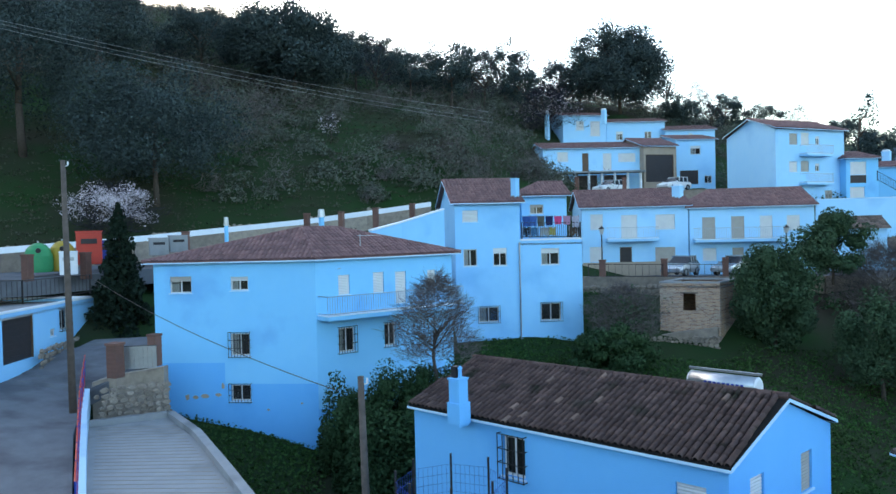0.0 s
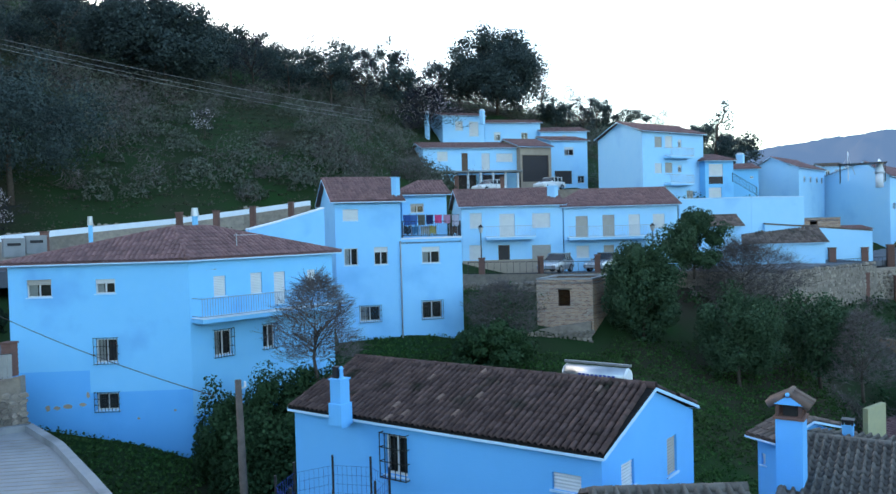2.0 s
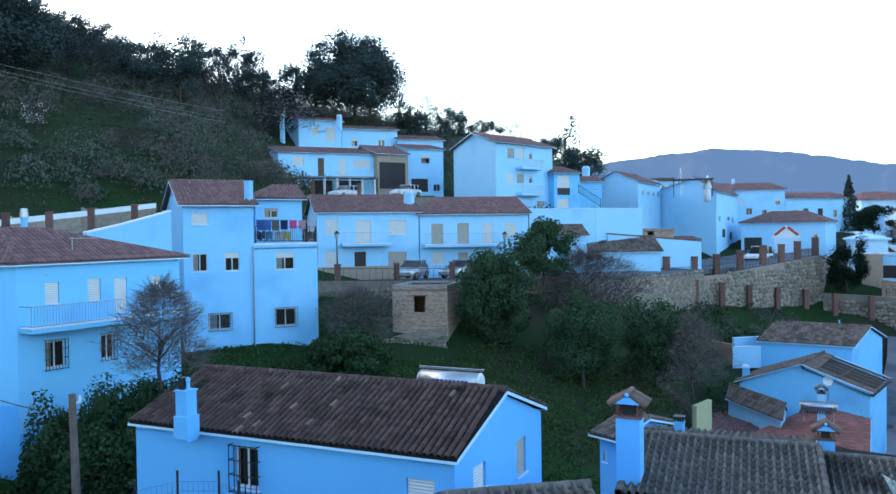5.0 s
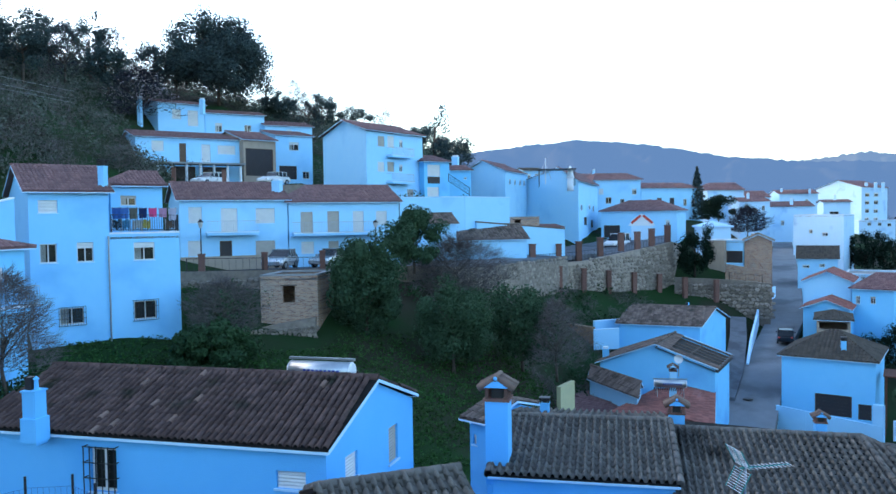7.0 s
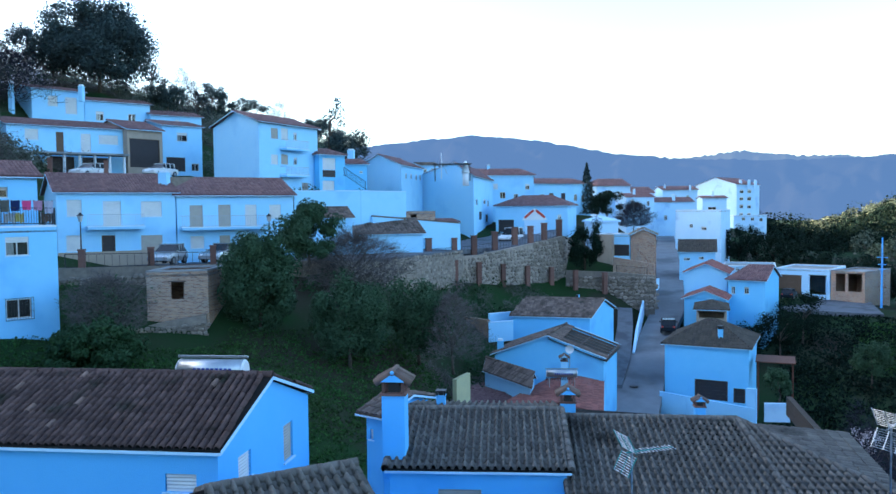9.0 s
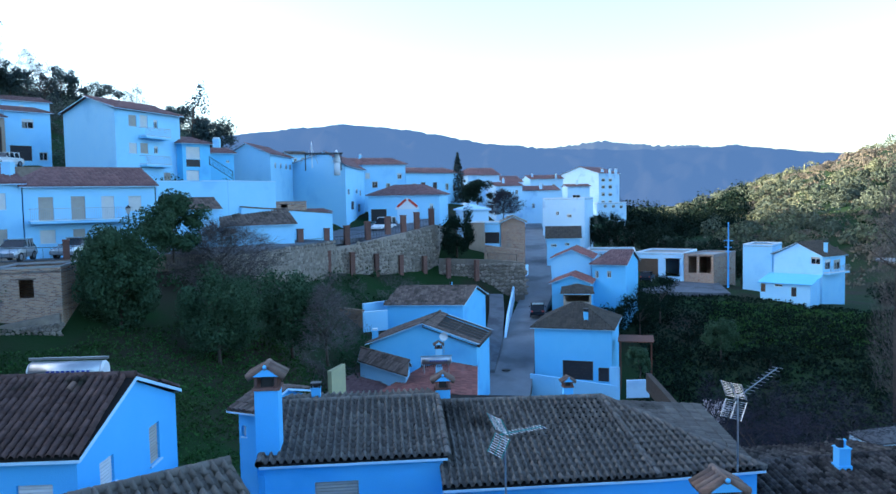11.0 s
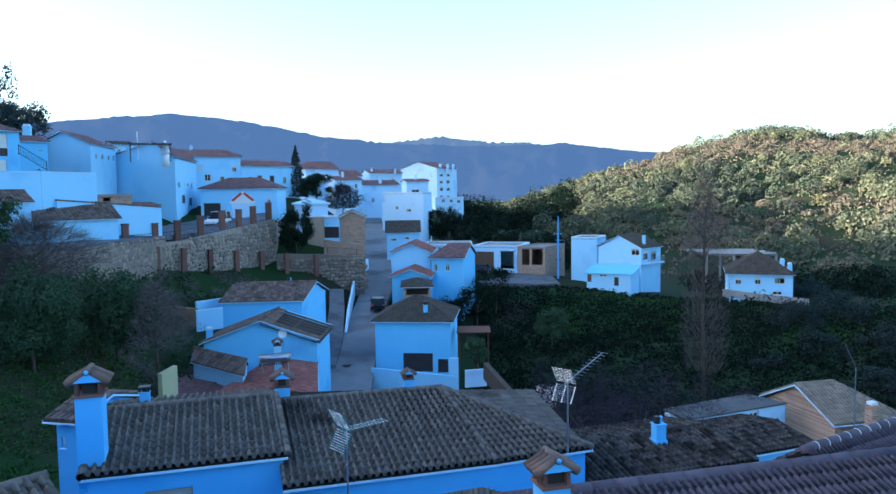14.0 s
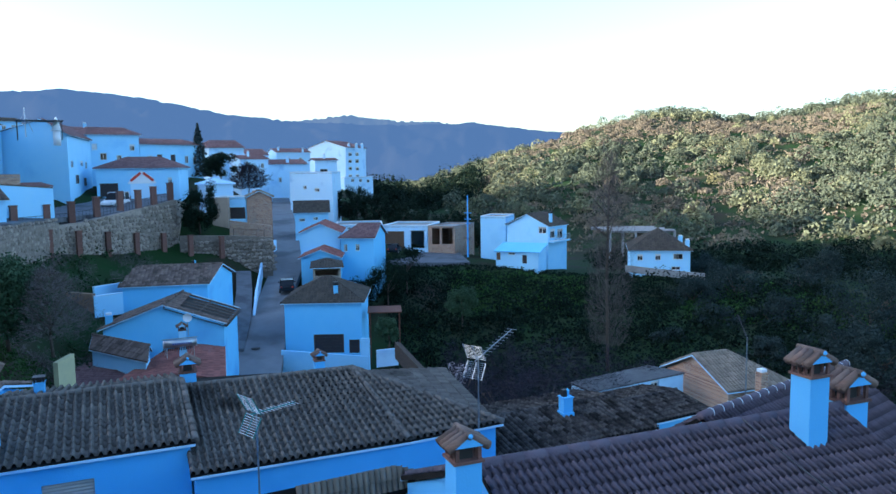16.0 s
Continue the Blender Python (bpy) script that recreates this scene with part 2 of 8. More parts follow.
# ---- building helpers ----


def mesh(name, bm, mat):
    me = bpy.data.meshes.new(name)
    bm.to_mesh(me)
    bm.free()
    for x in (mat if isinstance(mat, (list, tuple)) else [mat]):
        me.materials.append(x)
    return me


def part(name, bm, mat, parent=None, label="", smooth=False):
    me = mesh(name, bm, mat)
    if smooth:
        me.polygons.foreach_set("use_smooth", [True] * len(me.polygons))
    ob = new(name, me)
    if parent is not None:
        ob.parent = parent
    return tagged(ob, label)


def thing(name, label, category, at=(0, 0, 0), rz=0.0, group="", kind=""):
    e = new(name)
    e.empty_display_size = 0.3
    e.matrix_world = pose(*at, 0, 0, rz)
    return tagged(e, label, category, group, kind)


def box(bm, c, s, rz=0.0, m=None, bevel=0.0):
    """A box with centre c and size s, turned by rz degrees."""
    t = Matrix.Translation(c) @ Matrix.Rotation(radians(rz), 4, "Z") @ Matrix.Diagonal((*s, 1))
    if m is not None:
        t = m @ t
    r = bmesh.ops.create_cube(bm, size=1, matrix=t)
    if bevel:
        es = list({e for v in r["verts"] for e in v.link_edges})
        bmesh.ops.bevel(bm, geom=es, offset=bevel, segments=2, affect="EDGES", profile=0.7)


def tube(bm, a, b, r0, r1=None, n=6, cap=True):
    a, b = Vector(a), Vector(b)
    d = b - a
    if d.length < 1e-6:
        return
    q = d.to_track_quat("Z", "Y").to_matrix().to_4x4()
    bmesh.ops.create_cone(bm, cap_ends=cap, segments=n, radius1=r0, radius2=r0 if r1 is None else r1, depth=d.length, matrix=Matrix.Translation((a + b) / 2) @ q)


def quad(bm, *pts, mi=0):
    f = bm.faces.new([bm.verts.new(p) for p in pts])
    f.material_index = mi
    return f


def unit(v):
    v = Vector(v)
    return v / max(v.length, 1e-9)


# ---- terrain ----
# anchors: azimuth from north in degrees clockwise, distance, height
NEAR_LAND = [(2.5, 45.0, -7.2), (8.1, 46.1, -7.1), (5.3, 43.2, -8.0), (10.8, 46.8, -7.3), (0, 0, -1.7), (0, 7, -7.5), (45, 7, -8), (90, 7, -8), (135, 7, -6), (180, 8, -5), (225, 8, -5), (270, 8, -5), (315, 8, -6.5),
             (5, 20, -11), (20, 25, -11.5), (45, 22, -13.2), (70, 22, -12), (95, 20, -11), (-12, 26, -10.8), (-9, 34, -10.7), (0, 30, -11.0),
             (-30, 33, -9), (-20, 36, -9.3), (-38, 34, -8.8), (-24, 41, -7.2)]
VALLEY = [(-4, 44, -7.9), (5, 43, -7.6), (9, 41, -8.2), (14, 44, -7.9), (20, 47, -8), (21, 38, -8.9), (29.6, 38, -11.2), (27, 50, -8.8), (34, 52, -10.6), (38.2, 56.5, -16.2), (40, 60, -15.6), (41, 55, -16.8),
          (34, 66, -8.2), (40, 84, -9.8), (45, 94, -10.6), (36, 40, -14), (45, 45, -17), (50, 55, -18), (50, 66, -18), (55, 72, -18.8), (53, 100, -14.9)]
TOWN = [(13, 58, -4.1), (22, 58, -4.1), (28, 64, -4.5), (14, 68, -4), (10, 86, 3.8), (18, 92, 4), (11.5, 98, 4.6), (16, 100, 4.6), (20, 102, 4.6), (25.6, 85, 1.3), (31, 92, 1), (33, 100, 0), (27, 74, -4.7), (30, 78, -4.8), (33, 83, -4.9), (24, 70, -4.4), (37, 99, -4.6),
        (43, 108, -4.6), (41, 125, -2.5), (47, 140, -1), (52.4, 180, -6.4), (57, 235, -6), (50, 240, -5), (49, 106, -7), (58, 125, -11), (52.6, 117, -12.8), (52.6, 138, -11.2), (52.5, 160, -8.6), (52.7, 108, -13.6)]
EAST = [(62, 118, -13.9), (66, 116, -14), (70, 112, -14.8), (80, 106, -14.8), (90, 110, -15.5), (68, 78, -19), (63, 60, -20), (75, 60, -19), (88, 58, -18), (100, 55, -17), (70, 200, -22),
        (80, 170, -20), (95, 160, -18), (100, 110, -17)]
EAST_HILL = [(62, 300, -16), (65.5, 440, -5), (66.5, 400, -3), (70, 445, 6.5), (74, 450, 16.5), (78.5, 470, 25), (81.5, 480, 27), (85, 485, 20), (89, 490, 24), (92, 490, 31), (95, 500, 34), (110, 500, 40), (80, 290, -6), (92, 290, -2),
             (72, 620, -25), (85, 700, -10), (100, 700, 10)]
WEST_HILL = [(-30, 50, -3.2), (-23, 48, -3.4), (-15, 50, -3), (-8, 54, -1.2), (-2, 60, 0.2), (-30, 55, -3), (-22, 55, -2.9), (-15, 56, -2.6), (-8, 59, -1.8), (-2, 63, -0.6), (-30, 61, 0.4), (-15, 63, 0.8), (-5, 69, 2.6), (-30, 70, 6), (-21, 70, 5), (-10, 74, 7), (0, 80, 9), (6, 92, 9), (-30, 105, 26),
             (-15, 100, 18.5), (-6, 105, 18), (0, 112, 18.5), (7, 118, 18), (13, 115, 16), (21, 140, 14), (26, 150, 12), (31, 150, 7)]
# land behind the west ridge is unseen, raised to block the low sun
WEST_FAR = [(-30, 170, 52), (-10, 190, 50), (2, 210, 36), (13, 220, 29), (24, 260, 31), (30, 260, 15), (36, 210, 6), (42, 280, 3), (50, 320, -10), (-50, 70, 8), (-60, 120, 34),
            (-60, 55, -2), (-90, 60, -4), (-90, 140, 15), (180, 60, -9), (140, 60, -13), (-140, 60, -8), (180, 300, 0), (-90, 400, 60), (0, 600, 40), (40, 700, -30), (140, 400, 0)]
_anch = np.array([(d * math.sin(radians(a)), d * math.cos(radians(a)), z) for a, d, z in NEAR_LAND + VALLEY + TOWN + EAST + EAST_HILL + WEST_HILL + WEST_FAR])


def _warp(p):
    """Shrinks far distances, so that near anchors act locally and far ones widely."""
    r = np.hypot(p[:, 0], p[:, 1])
    s = np.log1p(r / 25.0) * 25.0 / np.maximum(r, 1e-6)
    return p[:, :2] * s[:, None]


_aw = _warp(_anch)
_k = -np.hypot(_aw[:, None, 0] - _aw[None, :, 0], _aw[:, None, 1] - _aw[None, :, 1]) - np.eye(len(_aw)) * 0.35
_n = len(_aw)
_sys = np.zeros((_n + 3, _n + 3))
_sys[:_n, :_n], _sys[:_n, _n], _sys[:_n, _n + 1:], _sys[_n, :_n], _sys[_n + 1:, :_n] = _k, 1, _aw, 1, _aw.T
_sol = np.linalg.solve(_sys, np.concatenate([_anch[:, 2], [0, 0, 0]]))


def heights(xy):
    xy = np.asarray(xy, float).reshape(-1, 2)
    out = np.empty(len(xy))
    for i in range(0, len(xy), 4000):
        w = _warp(xy[i:i + 4000])
        k = -np.hypot(w[:, None, 0] - _aw[None, :, 0], w[:, None, 1] - _aw[None, :, 1])
        out[i:i + 4000] = k @ _sol[:_n] + _sol[_n] + w @ _sol[_n + 1:]
    r = np.hypot(xy[:, 0], xy[:, 1])
    f = np.clip((r - 700) / 900, 0, 1)
    return out * (1 - f) - 30 * f


def land(x, y):
    return float(heights([(x, y)])[0])


def polar(az, d):
    return d * math.sin(radians(az)), d * math.cos(radians(az))


def build_ground():
    rs = np.concatenate([[0.5], np.geomspace(2.5, 4600, 190)])
    azs = np.radians(np.arange(0, 360, 0.8))
    R, A = np.meshgrid(rs, azs, indexing="ij")
    xy = np.stack([R * np.sin(A), R * np.cos(A)], -1).reshape(-1, 2)
    z = heights(xy)
    r = np.hypot(xy[:, 0], xy[:, 1])
    z += np.array([noise.noise((x * 0.3, y * 0.3, 0)) for x, y in xy]) * np.clip(r / 400, 0.05, 0.5)
    na = len(azs)
    faces = []
    for i in range(len(rs) - 1):
        for j in range(na):
            k = (j + 1) % na
            faces.append((i * na + j, i * na + k, (i + 1) * na + k, (i + 1) * na + j))
    faces.append(tuple(range(na))[::-1])
    me = bpy.data.meshes.new("ground")
    me.from_pydata([(x, y, c) for (x, y), c in zip(xy, z)], [], faces)
    me.polygons.foreach_set("use_smooth", [True] * len(me.polygons))
    me.materials.append(GRASS_GROUND)
    return tagged(new("ground", me), "grassy valley floor and hillsides with bare earth patches", "ground", kind="structure")


build_ground()


def mountain(name, label, az0, az1, d, profile, mat, depth=900):
    """A distant range: a ridge whose elevation angle follows profile(azimuth)."""
    n, rows = 420, 26
    vs, fs = [], []
    for i in range(n + 1):
        a = az0 + (az1 - az0) * i / n
        top = d * math.tan(radians(profile(a)))
        for j in range(rows + 1):
            f = j / rows
            x, y = polar(a, d - depth * (1 - f) + 60 * noise.noise((a * 0.5, f * 4, 2)))
            spur = noise.fractal((a * 0.33, f * 1.6, 5.0), 1.0, 2.0, 5) * 0.26
            h = -60 + (top + 60) * min(1.0, max(0.0, f ** 0.8 + spur * math.sin(math.pi * f)))
            vs.append((x, y, h + ((noise.noise((a * 3, 0, 9)) * 4 + noise.noise((a * 11, 0, 4)) * 3.5 + noise.noise((a * 27, 1, 4)) * 2.5) * d / 2600 if j == rows else 0)))
    for i in range(n):
        for j in range(rows):
            k = i * (rows + 1) + j
            fs.append((k, k + rows + 1, k + rows + 2, k + 1))
    me = bpy.data.meshes.new(name)
    me.from_pydata(vs, [], fs)
    me.polygons.foreach_set("use_smooth", [True] * len(me.polygons))
    me.materials.append(mat)
    return tagged(new(name, me), label, "mountain", kind="structure")

# ---- houses ----
RNG = random.Random(7)


def wall_face(bm, a, b, z0, z1, holes, depth=0.22, apex=None):
    """One wall between plan points a and b, seen with a at its left; rectangular openings with reveals; apex adds a gable."""
    a, b = Vector((a[0], a[1], 0)), Vector((b[0], b[1], 0))
    w = (b - a).length
    d = (b - a) / w
    inn = Vector((-d.y, d.x, 0))

    def p(u, z, k=0.0):
        return a + d * u + inn * k + Vector((0, 0, z))
    us = sorted({0.0, w, *[min(max(h[0], 0.02), w - 0.02) for h in holes], *[min(max(h[1], 0.02), w - 0.02) for h in holes]})
    zs = sorted({z0, z1, *[max(h[2], z0 + 0.02) for h in holes], *[min(h[3], z1 - 0.02) for h in holes]})
    for i in range(len(us) - 1):
        for j in range(len(zs) - 1):
            um, zm = (us[i] + us[i + 1]) / 2, (zs[j] + zs[j + 1]) / 2
            if any(h[0] < um < h[1] and h[2] < zm < h[3] for h in holes):
                continue
            quad(bm, p(us[i], zs[j]), p(us[i + 1], zs[j]), p(us[i + 1], zs[j + 1]), p(us[i], zs[j + 1]))
    for u0, u1, za, zb in holes:
        u0, u1, za, zb = max(u0, 0.02), min(u1, w - 0.02), max(za, z0 + 0.02), min(zb, z1 - 0.02)
        for q in (((u0, za), (u1, za)), ((u1, za), (u1, zb)), ((u1, zb), (u0, zb)), ((u0, zb), (u0, za))):
            quad(bm, p(*q[0]), p(*q[0], depth), p(*q[1], depth), p(*q[1]))
    if apex is not None:
        bm.faces.new([bm.verts.new(p(0, z1)), bm.verts.new(p(w, z1)), bm.verts.new(apex)])


def frame_matrix(a, b, u, z):
    """Local frame on a wall: x along it, y into it, z up, origin at the opening's centre."""
    a, b = Vector((a[0], a[1], 0)), Vector((b[0], b[1], 0))
    d = (b - a).normalized()
    m = Matrix.Identity(4)
    m.col[0][:3], m.col[1][:3], m.col[2][:3] = d, (-d.y, d.x, 0), (0, 0, 1)
    m.translation = a + d * u + Vector((0, 0, z))
    return m


def window(parent, m, w, h, style):
    """A window, shuttered window or door set into its opening; m is its frame in the house's space."""
    kind = {"door": "door", "garage": "garage_door", "gate": "garage_door", "hole": "opening"}.get(style, "window")
    e = new(kind)
    e.parent = parent
    e.matrix_local = m
    e.empty_display_size = 0.2
    if style == "hole":
        bm = bmesh.new()
        box(bm, (0, 0.13, h / 2 + 0.04), (w + 0.3, 0.3, 0.08))
        part("lintel", bm, WOOD, e)
        return e
    if style in ("door", "garage", "gate"):
        bm = bmesh.new()
        box(bm, (0, 0.15, 0), (w, 0.05, h))
        n = max(2, int(h / 0.28)) if style != "door" else 2
        for i in range(n):
            box(bm, (0, 0.118, -h / 2 + h * (i + 0.5) / n), (w * 0.92, 0.02, h / n * 0.82))
        part("leaf", bm, DOOR_BROWN if style != "gate" and RNG.random() < 0.3 else DOOR_DARK, e)
        bm = bmesh.new()
        box(bm, (-w / 2 + 0.03, 0.1, 0), (0.06, 0.1, h))
        box(bm, (w / 2 - 0.03, 0.1, 0), (0.06, 0.1, h))
        box(bm, (0, 0.1, h / 2 - 0.03), (w, 0.1, 0.06))
        part("frame", bm, DOOR_BROWN, e)
        return e
    bm = bmesh.new()
    t = 0.055
    for sx in (-1, 1):
        box(bm, (sx * (w / 2 - t / 2), 0.12, 0), (t, 0.07, h))
    for sz in (-1, 1):
        box(bm, (0, 0.12, sz * (h / 2 - t / 2)), (w - 2 * t, 0.07, t))
    box(bm, (0, 0.12, 0), (t, 0.06, h - 2 * t))
    part("frame", bm, ALU, e)
    for sx in (-1, 1):
        bm = bmesh.new()
        box(bm, (sx * w / 4, 0.125, 0), (w / 2 - t * 1.5, 0.012, h - 2 * t))
        ob = part("pane", bm, GLASS, e)
        ob.visible_shadow = False
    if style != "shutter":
        # dark sheet stands in for the shade of the room behind
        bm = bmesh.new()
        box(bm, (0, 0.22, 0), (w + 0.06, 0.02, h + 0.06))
        part("shade_sheet", bm, ROOM, e)
        if RNG.random() < 0.5:
            bm = bmesh.new()
            for i in range(5):
                box(bm, ((-0.44 + 0.07 * i) * w, 0.175 + 0.012 * (i % 2), 0), (0.075 * w, 0.012, h * 0.9))
            part("curtain", bm, CURTAIN, e)
    bm = bmesh.new()
    box(bm, (0, 0.02, -h / 2 - 0.025), (w + 0.1, 0.14, 0.045))
    part("sill", bm, BLUE_PALE, e)
    if style == "shutter" or (style == "plain" and RNG.random() < 0.6):
        f = 1.0 if style == "shutter" else 0.3
        bm = bmesh.new()
        n = max(3, int(h * f / 0.075))
        last = None
        for i in range(2 * n + 1):
            z = h / 2 - h * f * i / (2 * n)
            cur = [bm.verts.new((sx * (w / 2 - 0.01), 0.05 + (0.018 if i % 2 else 0.0), z)) for sx in (-1, 1)]
            if last:
                bm.faces.new((last[0], cur[0], cur[1], last[1]))
            last = cur
        part("shutter", bm, ALU if RNG.random() < 0.65 else TAN, e)
    if style == "grille":
        bm = bmesh.new()
        n = max(4, int(w / 0.12))
        for i in range(n + 1):
            x = -w / 2 - 0.06 + (w + 0.12) * i / n
            box(bm, (x, -0.16, 0), (0.018, 0.018, h + 0.16))
        for z in (-h / 2 - 0.06, -h * 0.15, h * 0.2, h / 2 + 0.06):
            box(bm, (0, -0.16, z), (w + 0.16, 0.022, 0.02))
            for sx in (-1, 1):
                box(bm, (sx * (w / 2 + 0.06), -0.08, z), (0.02, 0.18, 0.02))
        part("grille", bm, IRON, e)
    return e


def rib_slope(bm, A, B, C, D, pitch, rise=0.05, row=0.38):
    """Ribs of barrel tiles up a roof slope: eave A to B, ridge D to C. Stepped course by course."""
    A, B, C, D = Vector(A), Vector(B), Vector(C), Vector(D)
    u = (B - A).normalized()
    n = (B - A).cross(((C + D) / 2) - A).normalized()
    if n.z < 0:
        n = -n
    v = n.cross(u)
    w = (B - A).length
    poly = [((p - A).dot(u), (p - A).dot(v)) for p in (A, B, C, D)]
    cols = max(2, int(round(w / pitch)))
    verts, faces = [], []
    pw = w / cols
    for i in range(cols):
        uc = pw * (i + 0.5)
        hits = []
        for (x0, y0), (x1, y1) in zip(poly, poly[1:] + poly[:1]):
            if (x0 - uc) * (x1 - uc) <= 0 and abs(x1 - x0) > 1e-6:
                hits.append(y0 + (y1 - y0) * (uc - x0) / (x1 - x0))
        if len(hits) < 2 or max(hits) - min(hits) < 0.1:
            continue
        lo, hi = min(hits), max(hits)
        k = max(1, int((hi - lo) / row))
        for j in range(k):
            v0, v1 = lo + (hi - lo) * j / k, lo + (hi - lo) * (j + 1) / k + 0.03
            base = len(verts)
            for vv, lift in ((v0, 0.045), (v1, 0.012)):
                for du, dn in ((-0.47, 0.0), (-0.26, 0.85), (0.0, 1.15), (0.26, 0.85), (0.47, 0.0)):
                    verts.append(A + u * (uc + du * pw) + v * vv + n * (dn * rise + lift))
            for q in range(4):
                faces.append((base + q, base + q + 1, base + q + 6, base + q + 5))
            faces.append((base, base + 4, base + 3, base + 2, base + 1))
    off = [bm.verts.new(p) for p in verts]
    for f in faces:
        bm.faces.new([off[q] for q in f])


def tile_mesh(name, w, length, rise, mat, seg=6):
    """One barrel tile, slightly tapered, with a thick lower lip."""
    bm = bmesh.new()
    rings = []
    for y, k, lift in ((0.0, 1.0, 0.026), (length, 0.9, 0.006)):
        ring = []
        for i in range(seg + 1):
            a = math.pi * i / seg
            ring.append(bm.verts.new((-math.cos(a) * w / 2 * k, y, math.sin(a) * rise * k + lift)))
        rings.append(ring)
    lip = [bm.verts.new((v.co.x * 0.86, 0.0, max(v.co.z - 0.026, 0.0))) for v in rings[0]]
    for i in range(seg):
        bm.faces.new((rings[0][i], rings[0][i + 1], rings[1][i + 1], rings[1][i]))
        bm.faces.new((lip[i], lip[i + 1], rings[0][i + 1], rings[0][i]))
    bmesh.ops.recalc_face_normals(bm, faces=bm.faces)
    me = mesh(name, bm, mat)
    me.polygons.foreach_set("use_smooth", [True] * len(me.polygons))
    return me


def wave_tile_mesh(name, w, length, rise, mat, seg=8):
    """One concrete roll tile: a broad roll beside a shallow pan, with an undercut lower lip."""
    bm = bmesh.new()
    rings = []
    for y, lift in ((0.0, 0.022), (length, 0.004)):
        rings.append([bm.verts.new(((i / seg - 0.5) * w, y, rise * math.sin(math.pi * min(1.0, i / seg / 0.625)) ** 0.8 + lift)) for i in range(seg + 1)])
    lip = [bm.verts.new((v.co.x, 0.02, v.co.z - 0.026)) for v in rings[0]]
    for i in range(seg):
        bm.faces.new((rings[0][i], rings[0][i + 1], rings[1][i + 1], rings[1][i]))
        bm.faces.new((lip[i], lip[i + 1], rings[0][i + 1], rings[0][i]))
    me = mesh(name, bm, mat)
    me.polygons.foreach_set("use_smooth", [k % 2 == 0 for k in range(len(me.polygons))])
    return me


def tile_slope(roof, A, B, C, D, pitch, row, rise, mat, limit=300, odd=None, odd_mesh=None, jitter=1.0, alike=None):
    """Single tiles up a roof slope. Up to limit of them are parts of the roof; the rest is joined into one part."""
    A, B, C, D = Vector(A), Vector(B), Vector(C), Vector(D)
    u = (B - A).normalized()
    n = (B - A).cross(((C + D) / 2) - A).normalized()
    if n.z < 0:
        n = -n
    v = n.cross(u)
    w = (B - A).length
    poly = [((p - A).dot(u), (p - A).dot(v)) for p in (A, B, C, D)]
    cols = max(2, int(round(w / pitch)))
    pw = w / cols
    me = alike or (tile_mesh("tile", pw * 0.82, row * 1.14, rise, mat) if mat in (TILE_OLD, TILE_LICHEN) else wave_tile_mesh("tile", pw, row * 1.1, rise, mat))
    base = Matrix.Identity(4)
    base.col[0][:3], base.col[1][:3], base.col[2][:3] = u, v, n
    spots = []
    for i in range(cols):
        uc = pw * (i + 0.5)
        hits = []
        for (x0, y0), (x1, y1) in zip(poly, poly[1:] + poly[:1]):
            if (x0 - uc) * (x1 - uc) <= 0 and abs(x1 - x0) > 1e-6:
                hits.append(y0 + (y1 - y0) * (uc - x0) / (x1 - x0))
        if len(hits) < 2 or max(hits) - min(hits) < row * 0.5:
            continue
        lo, hi = min(hits), max(hits)
        k = max(1, int(round((hi - lo) / row)))
        for j in range(k):
            m = Matrix.Translation(A + u * (uc + RNG.uniform(-0.008, 0.008) * jitter) + v * (lo + (hi - lo) * j / k + RNG.uniform(-0.015, 0.015) * jitter) + n * RNG.uniform(0, 0.008) * jitter)
            spots.append((j, i, m @ base @ Matrix.Rotation(RNG.uniform(-0.03, 0.03) * jitter, 4, "Z")))
    spots.sort(key=lambda s: (s[0], s[1]))
    # a flat bed under the tiles
    for s in spots[:limit]:
        use = odd_mesh if (odd_mesh and RNG.random() < (odd or 0)) else me
        ob = new("tile", use)
        ob.parent = roof
        ob.matrix_local = s[2]
    rest = spots[limit:]
    if rest:
        co = np.array([v_.co[:] for v_ in me.vertices])
        fc = [tuple(p.vertices) for p in me.polygons]
        vs, fs = [], []
        vs2, fs2 = [], []
        for s in rest:
            mm = np.array(s[2])
            tv, tf = (vs2, fs2) if (odd_mesh and RNG.random() < odd) else (vs, fs)
            b0 = len(tv)
            tv.extend(map(tuple, co @ mm[:3, :3].T + mm[:3, 3]))
            tf.extend(tuple(q + b0 for q in f) for f in fc)
        for tv, tf, mt in ((vs, fs, mat), (vs2, fs2, TILE_NEW)):
            if tv:
                m2 = bpy.data.meshes.new("tiles")
                m2.from_pydata(tv, [], tf)
                m2.polygons.foreach_set("use_smooth", [True] * len(m2.polygons))
                m2.materials.append(mt)
                ob = new("tiles", m2)
                ob.parent = roof
                tagged(ob, kind="stuff")
    return me


def ridge_caps(bm, a, b, r=0.09, step=0.36):
    a, b = Vector(a), Vector(b)
    n = max(1, int((b - a).length / step))
    d = (b - a) / n
    for i in range(n):
        tube(bm, a + d * i + Vector((0, 0, 0.02)), a + d * (i + 1.12) + Vector((0, 0, 0.02)), r * 1.08, r * 0.92, 8)


